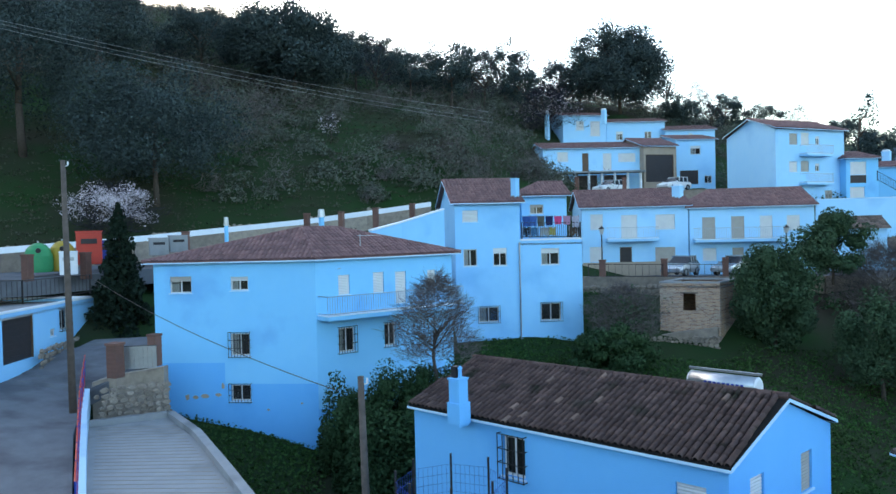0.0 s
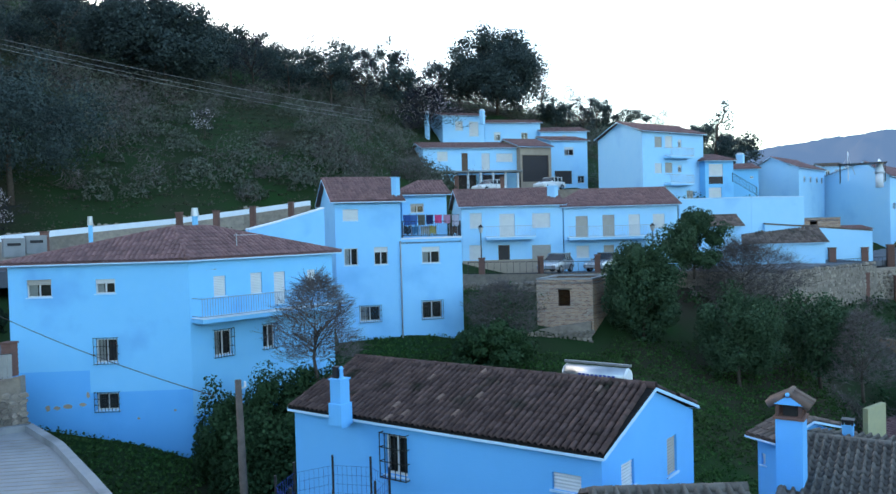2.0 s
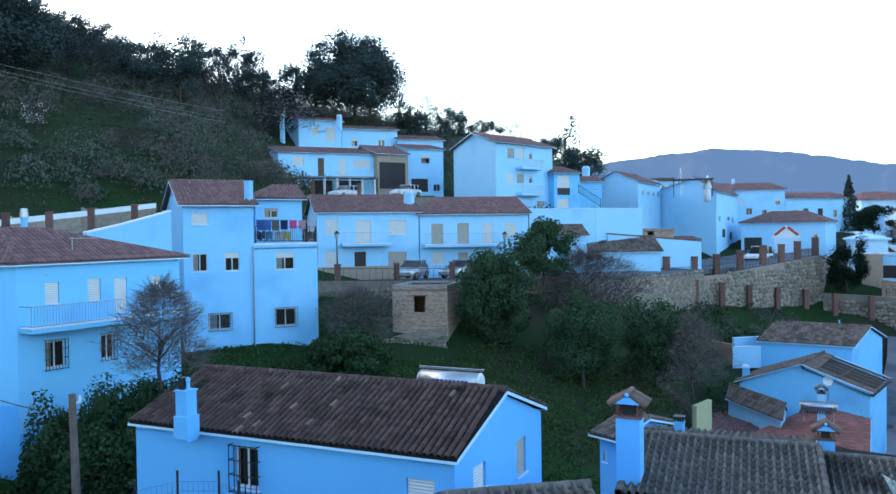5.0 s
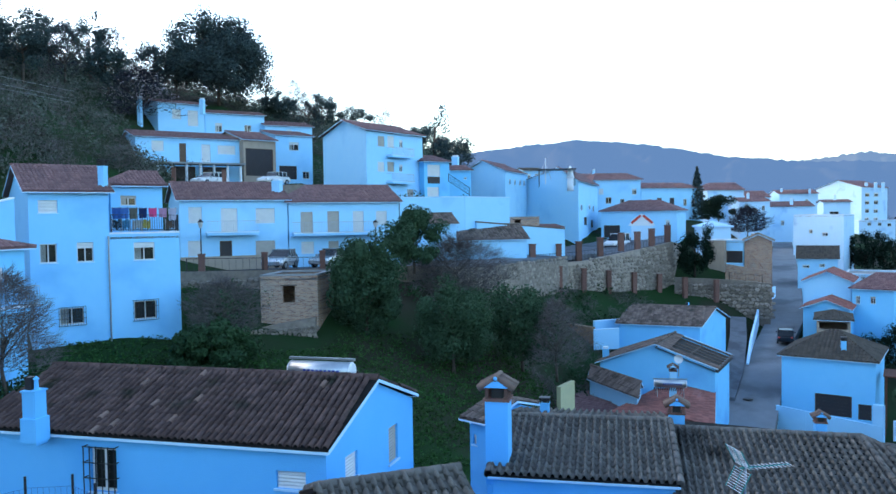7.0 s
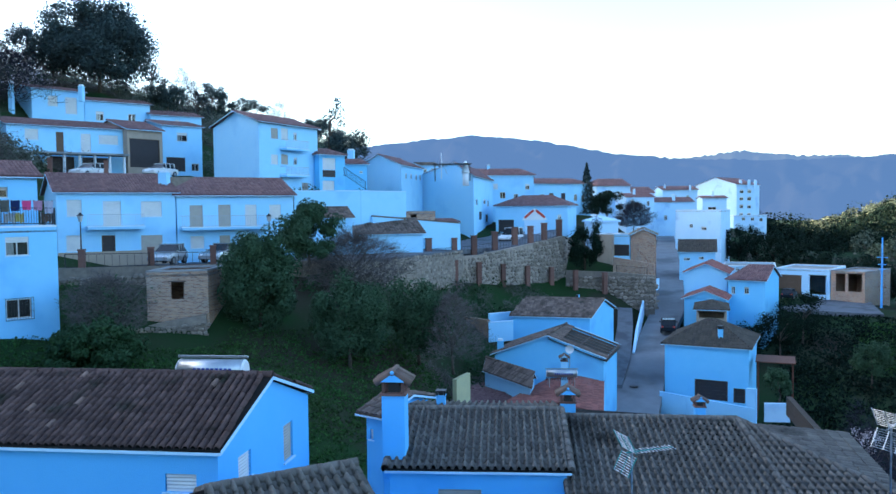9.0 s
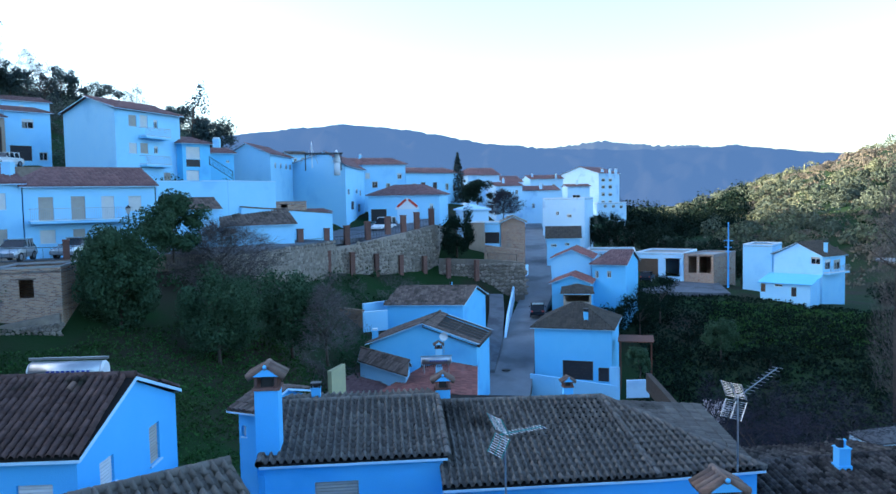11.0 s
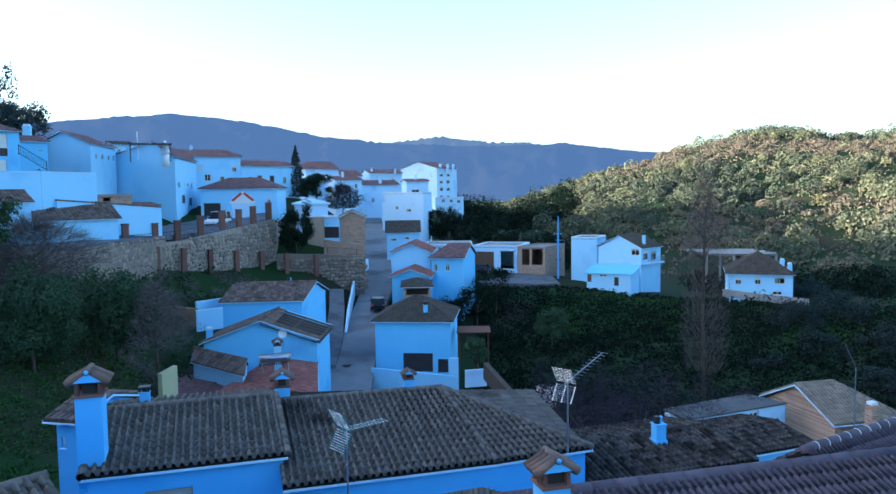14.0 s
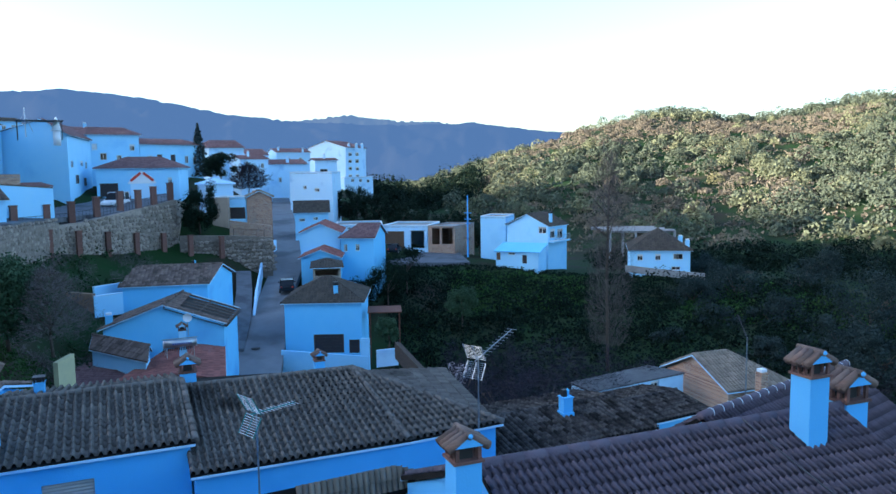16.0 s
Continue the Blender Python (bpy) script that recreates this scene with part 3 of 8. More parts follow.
def chimney(parent, x, y, zb, zt, w, cap, mat):
    """A chimney stack as a part of its house, with the cap that it carries."""
    e = new("chimney")
    e.parent = parent
    e.location = (x, y, zb)
    e.rotation_euler = (0, 0, radians(-43))
    h = zt - zb
    if cap == "pipe":
        bm = bmesh.new()
        tube(bm, (0, 0, 0), (0, 0, h * 0.78), w * 0.36, w * 0.36, 10)
        part("shaft", bm, mat, e)
        bm = bmesh.new()
        tube(bm, (0, 0, h * 0.78), (0, 0, h), w * 0.52, w * 0.4, 10)
        part("cowl", bm, STEEL, e)
        return e
    ch = {"tile": 0.3, "hood": 0.22, "pots": 0.22, "plain": 0.12}[cap] * h if cap != "tile" else min(w * 1.0, h * 0.4)
    bm = bmesh.new()
    box(bm, (0, 0, (h - ch) / 2), (w, w, h - ch), bevel=min(0.02, w * 0.05))
    if cap == "pots":
        box(bm, (0, 0, h * 0.22), (w * 1.22, w * 1.22, h * 0.36), bevel=0.02)
    part("shaft", bm, mat, e)
    bm = bmesh.new()
    box(bm, (0, 0, h - ch + w * 0.05), (w * 1.14, w * 1.14, w * 0.1))
    part("collar", bm, BRICK_RED if cap == "tile" else mat, e)
    if cap == "plain":
        bm = bmesh.new()
        box(bm, (0, 0, h - ch * 0.3), (w * 0.8, w * 0.8, ch * 0.7))
        part("top", bm, WHITE, e)
        return e
    if cap == "pots":
        bm = bmesh.new()
        box(bm, (-w * 0.22, 0, h - ch * 0.5), (w * 0.42, w * 0.5, ch * 0.9))
        part("soot_box", bm, IRON, e)
        bm = bmesh.new()
        tube(bm, (w * 0.2, 0, h - ch), (w * 0.2, 0, h - ch * 0.2), w * 0.16, w * 0.12, 8)
        tube(bm, (w * 0.2, 0, h - ch * 0.2), (w * 0.2, 0, h), w * 0.2, w * 0.06, 8)
        part("finial", bm, mat, e)
        return e
    ph = ch * (0.5 if cap == "tile" else 0.55)
    n = 4
    for sx in (-1, 1):
        for i in range(n):
            bm = bmesh.new()
            box(bm, (sx * w * 0.42, (-0.45 + 0.9 * i / (n - 1)) * w, h - ch + w * 0.1 + ph / 2), (w * 0.13, w * 0.1, ph))
            part("pillar", bm, BRICK_RED if cap == "tile" else IRON, e)
    bm = bmesh.new()
    box(bm, (0, 0, h - ch + w * 0.1 + ph * 0.4), (w * 0.5, w * 0.5, ph * 0.8))
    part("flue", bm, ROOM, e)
    z = h - ch + w * 0.1 + ph
    if cap == "hood":
        bm = bmesh.new()
        box(bm, (0, 0, z + w * 0.06), (w * 1.2, w * 1.2, w * 0.12), bevel=0.01)
        part("hood", bm, IRON, e)
        return e
    rz = w * 0.42
    bm = bmesh.new()
    for sx in (-1, 1):
        bm.faces.new([bm.verts.new(v) for v in ((-w * 0.62, sx * w * 0.58, z), (w * 0.62, sx * w * 0.58, z), (0, sx * w * 0.58, z + rz * 0.85))][::sx])
    quad(bm, (-w * 0.62, -w * 0.58, z), (-w * 0.62, w * 0.58, z), (w * 0.62, w * 0.58, z), (w * 0.62, -w * 0.58, z))
    part("cap_gable", bm, mat, e)
    for sx in (-1, 1):
        for i in range(4):
            y0 = (-0.6 + 1.2 * (i + 0.5) / 4) * w
            bm = bmesh.new()
            a, b = Vector((sx * w * 0.78, y0, z - w * 0.06)), Vector((0, y0, z + rz * 0.95))
            tube(bm, a, b, w * 0.17, w * 0.14, 8)
            part("cap_tile", bm, TILE_WORN if i % 2 else TILE_CAP, e, smooth=True)
    bm = bmesh.new()
    tube(bm, (0, -w * 0.66, z + rz), (0, w * 0.66, z + rz), w * 0.13, w * 0.12, 8)
    part("cap_ridge", bm, TILE_WORN, e, smooth=True)
    bm = bmesh.new()
    bmesh.ops.create_uvsphere(bm, u_segments=10, v_segments=6, radius=w * 0.09, matrix=Matrix.Translation((0, -w * 0.66, z + rz)))
    part("cap_knob", bm, mat, e, smooth=True)
    return e


def balcony(parent, ax, ay, bx, by, u0, u1, z, mat, depth=0.95):
    """A cantilevered balcony with an iron rail."""
    a, b = Vector((ax, ay, 0)), Vector((bx, by, 0))
    d = (b - a).normalized()
    e = new("balcony")
    e.parent = parent
    e.location = a + d * (u0 + u1) / 2 + Vector((0, 0, z))
    e.rotation_euler = (0, 0, math.atan2(d.y, d.x))
    w = u1 - u0
    bm = bmesh.new()
    box(bm, (0, -depth / 2, 0.1), (w, depth, 0.2), bevel=0.02)
    part("slab", bm, mat, e)
    bm = bmesh.new()
    box(bm, (0, -depth / 2, 0.215), (w + 0.06, depth + 0.06, 0.03))
    part("edge", bm, WHITE, e)
    for zz in (0.3, 1.1):
        bm = bmesh.new()
        box(bm, (0, -depth + 0.04, zz), (w, 0.03, 0.03))
        for s in (-1, 1):
            box(bm, (s * (w / 2 - 0.015), -depth / 2, zz), (0.03, depth - 0.04, 0.03))
        part("rail", bm, STEEL, e)
    n = int(w / 0.13)
    me = None
    for i in range(n + 1):
        if me is None:
            bm = bmesh.new()
            box(bm, (0, 0, 0), (0.016, 0.016, 0.8))
            me = mesh("baluster", bm, STEEL)
        ob = new("baluster", me)
        ob.parent = e
        ob.location = (-w / 2 + w * i / n, -depth + 0.04, 0.7)
    return e


TILE_MATS = {"rib": TILE_BROWN, "old": TILE_OLD, "grey": TILE_GREY, "plum": TILE_PLUM, "lichen": TILE_LICHEN}


def house(name, label, corners, z0, z1, rise=1.2, ins=(0, 0), axis=0, wins=(), tiles=None, flat=False, shed=False, paint=None, over=0.28,
          old=False, red=False, brown=False, white=False, dado=False, balc=(), chims=(), ridge=None, mortar=False, bare=False, verge=False, roofing=None):
    """A house on a four-cornered plan, counter-clockwise; walls with real openings, roof with ridge, tiles and caps."""
    if paint != "two" and not dado:
        z0 = min(z0, min(land(*p) for p in corners) - 0.4)
    c0 = Vector((sum(p[0] for p in corners) / 4, sum(p[1] for p in corners) / 4, z0))
    e = thing(name, label, "house", c0)
    off = Vector((c0.x, c0.y))
    P4 = [Vector(p) - off for p in corners]
    Z0, Z1 = 0.0, z1 - z0
    wallm = {None: BLUE, "two": BLUE, "brick": BRICK_WALL, "ochre": OCHRE}[paint]
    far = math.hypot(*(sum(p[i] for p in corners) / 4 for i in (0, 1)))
    # tone follows distance: haze of the air put into the wall colour
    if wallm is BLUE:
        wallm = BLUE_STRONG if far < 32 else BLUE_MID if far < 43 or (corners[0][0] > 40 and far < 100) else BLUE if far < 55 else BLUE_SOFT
    if white:
        wallm = BLUE_PALE
    for cx, cy, zb, zt, cw, cap in chims:
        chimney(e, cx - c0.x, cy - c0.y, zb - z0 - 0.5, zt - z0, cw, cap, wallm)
    for f, u0, u1, z in balc:
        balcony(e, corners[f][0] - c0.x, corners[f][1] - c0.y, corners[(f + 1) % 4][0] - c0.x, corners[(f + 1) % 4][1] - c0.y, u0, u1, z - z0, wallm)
    q = P4[axis:] + P4[:axis]
    mid = lambda a, b: (a + b) / 2
    m0, m1 = mid(q[0], q[1]), mid(q[2], q[3])
    run = (m1 - m0).normalized()
    r0, r1 = m0 + run * ins[0], m1 - run * ins[1]
    if ridge:
        r0, r1 = Vector(ridge[0]) - off, Vector(ridge[1]) - off
    R0, R1 = Vector((*r0, Z1 + rise)), Vector((*r1, Z1 + rise))
    bm = bmesh.new()
    for f in range(4):
        a, b = P4[f], P4[(f + 1) % 4]
        holes = [(u - w / 2, u + w / 2, z - z0 - h / 2, z - z0 + h / 2) for ff, u, z, w, h, s in wins if ff == f]
        ap = None
        if not flat and not shed and rise > 0:
            if f == axis % 4 and ins[0] == 0:
                ap = R0
            if f == (axis + 2) % 4 and ins[1] == 0:
                ap = R1
        wall_face(bm, a, b, Z0, Z1, holes, apex=ap)
    bmesh.ops.remove_doubles(bm, verts=bm.verts, dist=0.0005)
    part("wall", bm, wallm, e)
    for f, u, z, w, h, s in wins:
        window(e, frame_matrix(P4[f], P4[(f + 1) % 4], u, z - z0), w, h, s)
    if paint == "two":
        # fresh darker paint on the lower walls, a thin coat proud of the render
        for f, hh in ((0, 3.1), (1, 1.9)):
            a, b = P4[f], P4[(f + 1) % 4]
            bm = bmesh.new()
            d = (b - a).normalized()
            o = Vector((d.y, -d.x)) * 0.004
            w = (b - a).length
            holes = [(u - ww / 2, u + ww / 2, z - z0 - h / 2, z - z0 + h / 2) for ff, u, z, ww, h, s in wins if ff == f and z - z0 - h / 2 < hh]
            if f == 0:
                wall_face(bm, a + o, a + d * w * 0.43 + o, 0, 4.1, [x for x in holes if x[1] < w * 0.43], 0.01)
                wall_face(bm, a + d * w * 0.43 + o, b + o, 0, 3.1, [(x[0] - w * 0.43, x[1] - w * 0.43, x[2], x[3]) for x in holes if x[0] > w * 0.43], 0.01)
            else:
                wall_face(bm, a + o, b + o, 0, hh, holes, 0.01)
            part("lower_paint", bm, BLUE_COAT, e, "deeper blue fresh paint")
        # bare plaster showing where the paint has flaked off beside the lowest window
        a, b = P4[0], P4[1]
        w = (b - a).length
        low = min((q for q in wins if q[0] == 0), key=lambda q: q[2])
        for k, (du, dz, sx, sz) in enumerate(((-2.6, -0.2, 0.13, 0.16), (-2.2, -0.2, 0.17, 0.1), (-1.75, -0.15, 0.2, 0.12), (-1.1, -0.1, 0.22, 0.09), (-0.85, 0.3, 0.1, 0.16), (1.3, -0.8, 0.08, 0.05), (2.9, -0.5, 0.1, 0.06))):
            bm = bmesh.new()
            rim = [(math.cos(i * 0.698) * sx * RNG.uniform(0.6, 1.1), math.sin(i * 0.698) * sz * RNG.uniform(0.6, 1.1)) for i in range(9)]
            m = frame_matrix(a, b, low[1] + du, low[2] - z0 + dz)
            face = bm.faces.new([bm.verts.new(m @ Vector((x, -0.009, z))) for x, z in rim])
            r = bmesh.ops.extrude_face_region(bm, geom=[face])
            bmesh.ops.translate(bm, verts=[v for v in r["geom"] if isinstance(v, bmesh.types.BMVert)], vec=m.to_3x3() @ Vector((0, 0.006, 0)))
            bmesh.ops.recalc_face_normals(bm, faces=bm.faces)
            part("bare_patch", bm, OCHRE, e, "bare ochre plaster patch")
    if dado:
        a, b = P4[0], P4[1]
        d = (b - a).normalized()
        bm = bmesh.new()
        c = (a + b) / 2 - Vector((-d.y, d.x)) * 0.02
        box(bm, (c.x, c.y, 0.55), ((b - a).length, 0.08, 1.1), math.degrees(math.atan2(d.y, d.x)))
        part("dado", bm, OCHRE, e, "ochre brown dado")
    # upper closure and roof
    grow = []
    for i in range(4):
        pv, nx = P4[i - 1], P4[(i + 1) % 4]
        d1, d2 = (P4[i] - pv).normalized(), (P4[i] - nx).normalized()
        grow.append(P4[i] + (d1 + d2) * over)
    if flat:
        bm = bmesh.new()
        bm.faces.new([bm.verts.new((p.x, p.y, Z1 - 0.3)) for p in P4])
        r = bmesh.ops.extrude_face_region(bm, geom=list(bm.faces))
        bmesh.ops.translate(bm, verts=[v for v in r["geom"] if isinstance(v, bmesh.types.BMVert)], vec=(0, 0, 0.12))
        bmesh.ops.recalc_face_normals(bm, faces=bm.faces)
        part("roof", bm, CONCRETE, e)
        for i in range(4):
            a, b = P4[i], P4[(i + 1) % 4]
            d = (b - a).normalized()
            bm = bmesh.new()
            c = (a + b) / 2 + Vector((-d.y, d.x)) * 0.09
            box(bm, (c.x, c.y, Z1 + 0.03), ((b - a).length - 0.002 * i, 0.22, 0.1), math.degrees(math.atan2(d.y, d.x)))
            part("coping", bm, CONCRETE if paint == "brick" else WHITE, e)
        return e
    if shed:
        bm = bmesh.new()
        pts = [Vector((*grow[0], Z1)), Vector((*grow[1], Z1)), Vector((*grow[2], Z1 + rise)), Vector((*grow[3], Z1 + rise))]
        bm.faces.new([bm.verts.new(p) for p in pts])
        r = bmesh.ops.extrude_face_region(bm, geom=list(bm.faces))
        bmesh.ops.translate(bm, verts=[v for v in r["geom"] if isinstance(v, bmesh.types.BMVert)], vec=(0, 0, 0.08))
        bmesh.ops.recalc_face_normals(bm, faces=bm.faces)
        part("roof", bm, roofing or SHEET, e)
        bm = bmesh.new()
        for i in (1, 3):
            a, b = P4[i], P4[(i + 1) % 4]
            hi = b if i == 1 else a
            bm.faces.new([bm.verts.new((a.x, a.y, Z1)), bm.verts.new((b.x, b.y, Z1)), bm.verts.new((hi.x, hi.y, Z1 + rise))])
        bmesh.ops.recalc_face_normals(bm, faces=bm.faces)
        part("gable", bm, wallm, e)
        return e
    g = grow[axis:] + grow[:axis]
    G = [Vector((p.x, p.y, Z1 + 0.02)) for p in g]
    g0 = R0 - Vector((*run, 0)) * (over if ins[0] == 0 else 0)
    g1 = R1 + Vector((*run, 0)) * (over if ins[1] == 0 else 0)
    slopes = [(G[1], G[2], g1, g0), (G[3], G[0], g0, g1)]
    if ins[0] > 0:
        slopes.append((G[0], G[1], g0, g0))
    if ins[1] > 0:
        slopes.append((G[2], G[3], g1, g1))
    gaps = slopes[:1] if bare else []
    slopes = slopes[1:] if bare else slopes
    bm = bmesh.new()
    for s in slopes:
        bm.faces.new([bm.verts.new(p) for p in (s if s[2] != s[3] else s[:3])])
    bmesh.ops.remove_doubles(bm, verts=bm.verts, dist=0.001)
    r = bmesh.ops.extrude_face_region(bm, geom=list(bm.faces))
    bmesh.ops.translate(bm, verts=[v for v in r["geom"] if isinstance(v, bmesh.types.BMVert)], vec=(0, 0, 0.1))
    bmesh.ops.recalc_face_normals(bm, faces=bm.faces)
    tm = TILE_MATS[tiles or "rib"]
    tm = (TILE_OLD if tiles == "old" else TILE_WORN) if old else TILE_RED if red else TILE_OLIVE if brown else tm
    tm = roofing or tm
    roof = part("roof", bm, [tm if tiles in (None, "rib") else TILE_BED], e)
    lift = Vector((0, 0, 0.1))
    if tiles == "rib" or tiles is None:
        bm = bmesh.new()
        for s in slopes:
            rib_slope(bm, *[p + lift for p in s], pitch=0.22 if far < 68 else 0.32, rise=0.058)
        ob = part("tiles", bm, tm, roof)
        tagged(ob, kind="stuff")
    else:
        spec = {"old": (0.172, 0.3, 0.082), "lichen": (0.2, 0.34, 0.1), "grey": (0.2, 0.31, 0.105), "plum": (0.13, 0.26, 0.07)}[tiles]
        alike = None
        odd = tile_mesh("tile", 0.15, 0.3, 0.07, TILE_NEW) if tiles == "old" else None
        vis = slopes[1:] if ridge else slopes
        share = 300 // len(vis)
        for s in vis:
            alike = tile_slope(roof, *[p + lift for p in s], *spec, tm, limit=share, odd=0.018, odd_mesh=odd, jitter=0.7 if tiles in ("old", "lichen") else 0.35, alike=alike)
    lines = [(g0, g1)] + ([(G[0], g0), (G[1], g0)] if ins[0] > 0 else []) + ([(G[2], g1), (G[3], g1)] if ins[1] > 0 else []) + ([(G[0], g0), (G[3], g1)] if verge else [])
    if tiles in (None, "rib") and far >= 55:
        bm = bmesh.new()
        for a, b in lines:
            ridge_caps(bm, a + lift, b + lift)
        tagged(part("ridge_cap_row", bm, tm, roof, smooth=True), kind="stuff")
    else:
        bm = bmesh.new()
        tube(bm, (0, 0, 0), (0, 0, 0.42), 0.105, 0.09, 10)
        capm = mesh("ridge_cap", bm, tm)
        capm.polygons.foreach_set("use_smooth", [True] * len(capm.polygons))
        bm = bmesh.new()
        tube(bm, (0, 0, 0), (0, 0, 0.018), 0.109, 0.107, 10)
        mor = mesh("mortar_ring", bm, WHITE if mortar else tm)
        for a, b in lines:
            n = max(1, int((b - a).length / 0.37))
            for i in range(n):
                for me_, nm in ((capm, "ridge_cap"), (mor, "mortar_ring"))[:2 if tiles in TILE_MATS and tiles != "rib" else 1]:
                    ob = new(nm, me_)
                    ob.parent = roof
                    ob.matrix_local = Matrix.Translation((a + (b - a) * i / n) + lift + Vector((0, 0, 0.015))) @ (b - a).to_track_quat("Z", "Y").to_matrix().to_4x4()
    for a, b, c, d in gaps:
        # bare rafters and a beam where the tiles have fallen in, over a dark sheet
        # the sheet imitates shade under the open roof
        bm = bmesh.new()
        bm.faces.new([bm.verts.new(p - Vector((0, 0, 0.22))) for p in (a, b, c, d)])
        part("shade_sheet", bm, ROOM, e)
        for i in range(7):
            bm = bmesh.new()
            f = (i + 0.3) / 6.6
            lo, hi = a.lerp(b, f), d.lerp(c, f)
            tube(bm, lo, hi if i % 3 != 1 else lo.lerp(hi, 0.72), 0.075, 0.065, 6)
            part("rafter", bm, WOOD, e)
        for f, r in ((0.02, 0.08), (0.5, 0.06), (0.97, 0.1)):
            bm = bmesh.new()
            tube(bm, a.lerp(d, f), b.lerp(c, f), r, r * 0.9, 6)
            part("purlin", bm, WOOD, e)
        bm = bmesh.new()
        rib_slope(bm, a.lerp(d, 0.0), a.lerp(b, 0.16), d.lerp(c, 0.16), d, pitch=0.22, rise=0.058)
        rib_slope(bm, a.lerp(d, 0.78), b.lerp(c, 0.86), c, d, pitch=0.22, rise=0.058)
        tagged(part("tiles", bm, tm, roof), kind="stuff")
    # pale boards under the verges
    for hip, foot, top in ((ins[0], (G[0], G[1]), g0), (ins[1], (G[2], G[3]), g1)):
        if hip > 0 or tiles in ("plum", "lichen", "grey"):
            continue
        for p in foot:
            bm = bmesh.new()
            d = (top - p).normalized()
            o = Vector((*run, 0)) * (-0.02 if top is g0 else 0.02)
            vs = [bm.verts.new(q + o * k + Vector((0, 0, h))) for k in (0, 1) for q, h in ((p, 0.0), (top, 0.0), (top, 0.08), (p, 0.08))]
            for q in ((0, 1, 2, 3), (7, 6, 5, 4), (0, 4, 5, 1), (3, 2, 6, 7), (0, 3, 7, 4), (1, 5, 6, 2)):
                bm.faces.new([vs[i] for i in q])
            bmesh.ops.recalc_face_normals(bm, faces=bm.faces)
            part("verge_board", bm, BLUE_PALE, e)
    # white fascia along the eaves
    for s in slopes:
        bm = bmesh.new()
        d = s[1] - s[0]
        o = Vector((d.y, -d.x, 0)).normalized() * 0.012
        c = (s[0] + s[1]) / 2 + o
        box(bm, (c.x, c.y, c.z + 0.02), (d.length, 0.05, 0.055), math.degrees(math.atan2(d.y, d.x)))
        part("fascia", bm, BLUE_PALE, e)
    return e

# ---- the village ----
house("blue_house", "pale blue rendered house with hipped brown tile roof", [(-13.89, 36.23), (-6.15, 35.47), (0.17, 40.50), (-7.58, 41.26)], -10.00, -1.24, rise=1.45, ins=(3.6, 2.6), axis=0,
      wins=[(0, 1.31, -2.22, 1.06, 0.78, "plain"), (0, 4.15, -2.21, 0.85, 0.64, "plain"), (0, 4.11, -5.05, 0.91, 1.04, "grille"), (0, 4.08, -7.31, 0.94, 0.75, "grille"), (1, 1.52, -2.42, 0.62, 0.92, "shutter"), (1, 3.47, -2.42, 0.63, 0.98, "shutter"), (1, 4.79, -2.75, 0.66, 1.57, "shutter"), (1, 6.72, -2.39, 0.52, 0.82, "shutter"), (1, 1.59, -5.03, 0.88, 1.14, "grille"), (1, 4.06, -5.03, 0.65, 1.10, "grille")], paint="two", tiles="rib", balc=[(1, 0.09, 8.05, -3.97)], chims=[(-11.86, 41.33, -0.57, 1.03, 0.29, "pipe"), (-6.45, 39.48, -0.08, 1.27, 0.39, "pipe")])
house("blue_house", "tall pale blue rendered house with brown tile roof", [(0.44, 46.00), (4.37, 46.50), (3.43, 53.94), (-0.50, 53.44)], -8.60, 1.55, rise=1.6, ins=(0, 0), axis=1,
      wins=[(0, 0.93, 0.85, 0.93, 0.68, "shutter"), (0, 0.89, -1.64, 0.83, 1.03, "plain"), (0, 2.70, -1.64, 0.84, 1.07, "plain"), (0, 1.94, -5.08, 1.22, 0.89, "grille")], tiles="rib", chims=[(4.17, 47.02, 1.50, 3.66, 0.38, "hood")])
house("blue_house", "pale blue rendered house wing with open terrace on top", [(4.36, 46.55), (8.17, 47.00), (7.28, 54.54), (3.47, 54.09)], -8.60, -0.68, rise=0, ins=(0, 0), axis=1,
      wins=[(0, 1.85, -1.70, 1.14, 1.01, "plain"), (0, 1.83, -5.05, 1.24, 1.04, "grille")], flat=True)
house("blue_annex", "pale blue upper room behind the washing terrace", [(4.84, 50.17), (7.83, 50.50), (7.39, 54.47), (4.40, 54.14)], -0.55, 2.08, rise=0.95, ins=(0, 1.6), axis=1,
      wins=[(0, 1.01, 1.27, 0.91, 0.60, "plain")], tiles="rib")
house("blue_house", "pale blue terraced house with balcony and brown roof", [(10.67, 61.08), (18.91, 60.51), (19.47, 68.69), (11.22, 69.26)], -3.90, 1.48, rise=1.5, ins=(0, 0), axis=1,
      wins=[(0, 1.14, 0.41, 0.98, 1.22, "shutter"), (0, 3.68, -0.06, 1.25, 1.94, "shutter"), (0, 6.48, 0.30, 1.50, 1.17, "shutter"), (0, 1.07, -2.15, 1.03, 1.18, "shutter"), (0, 3.38, -2.61, 0.94, 1.99, "door"), (0, 6.45, -2.27, 1.55, 1.17, "shutter")], tiles="rib", dado=True, balc=[(0, 1.87, 5.79, -1.17)], chims=[(18.64, 62.27, 2.03, 3.32, 0.68, "plain")])
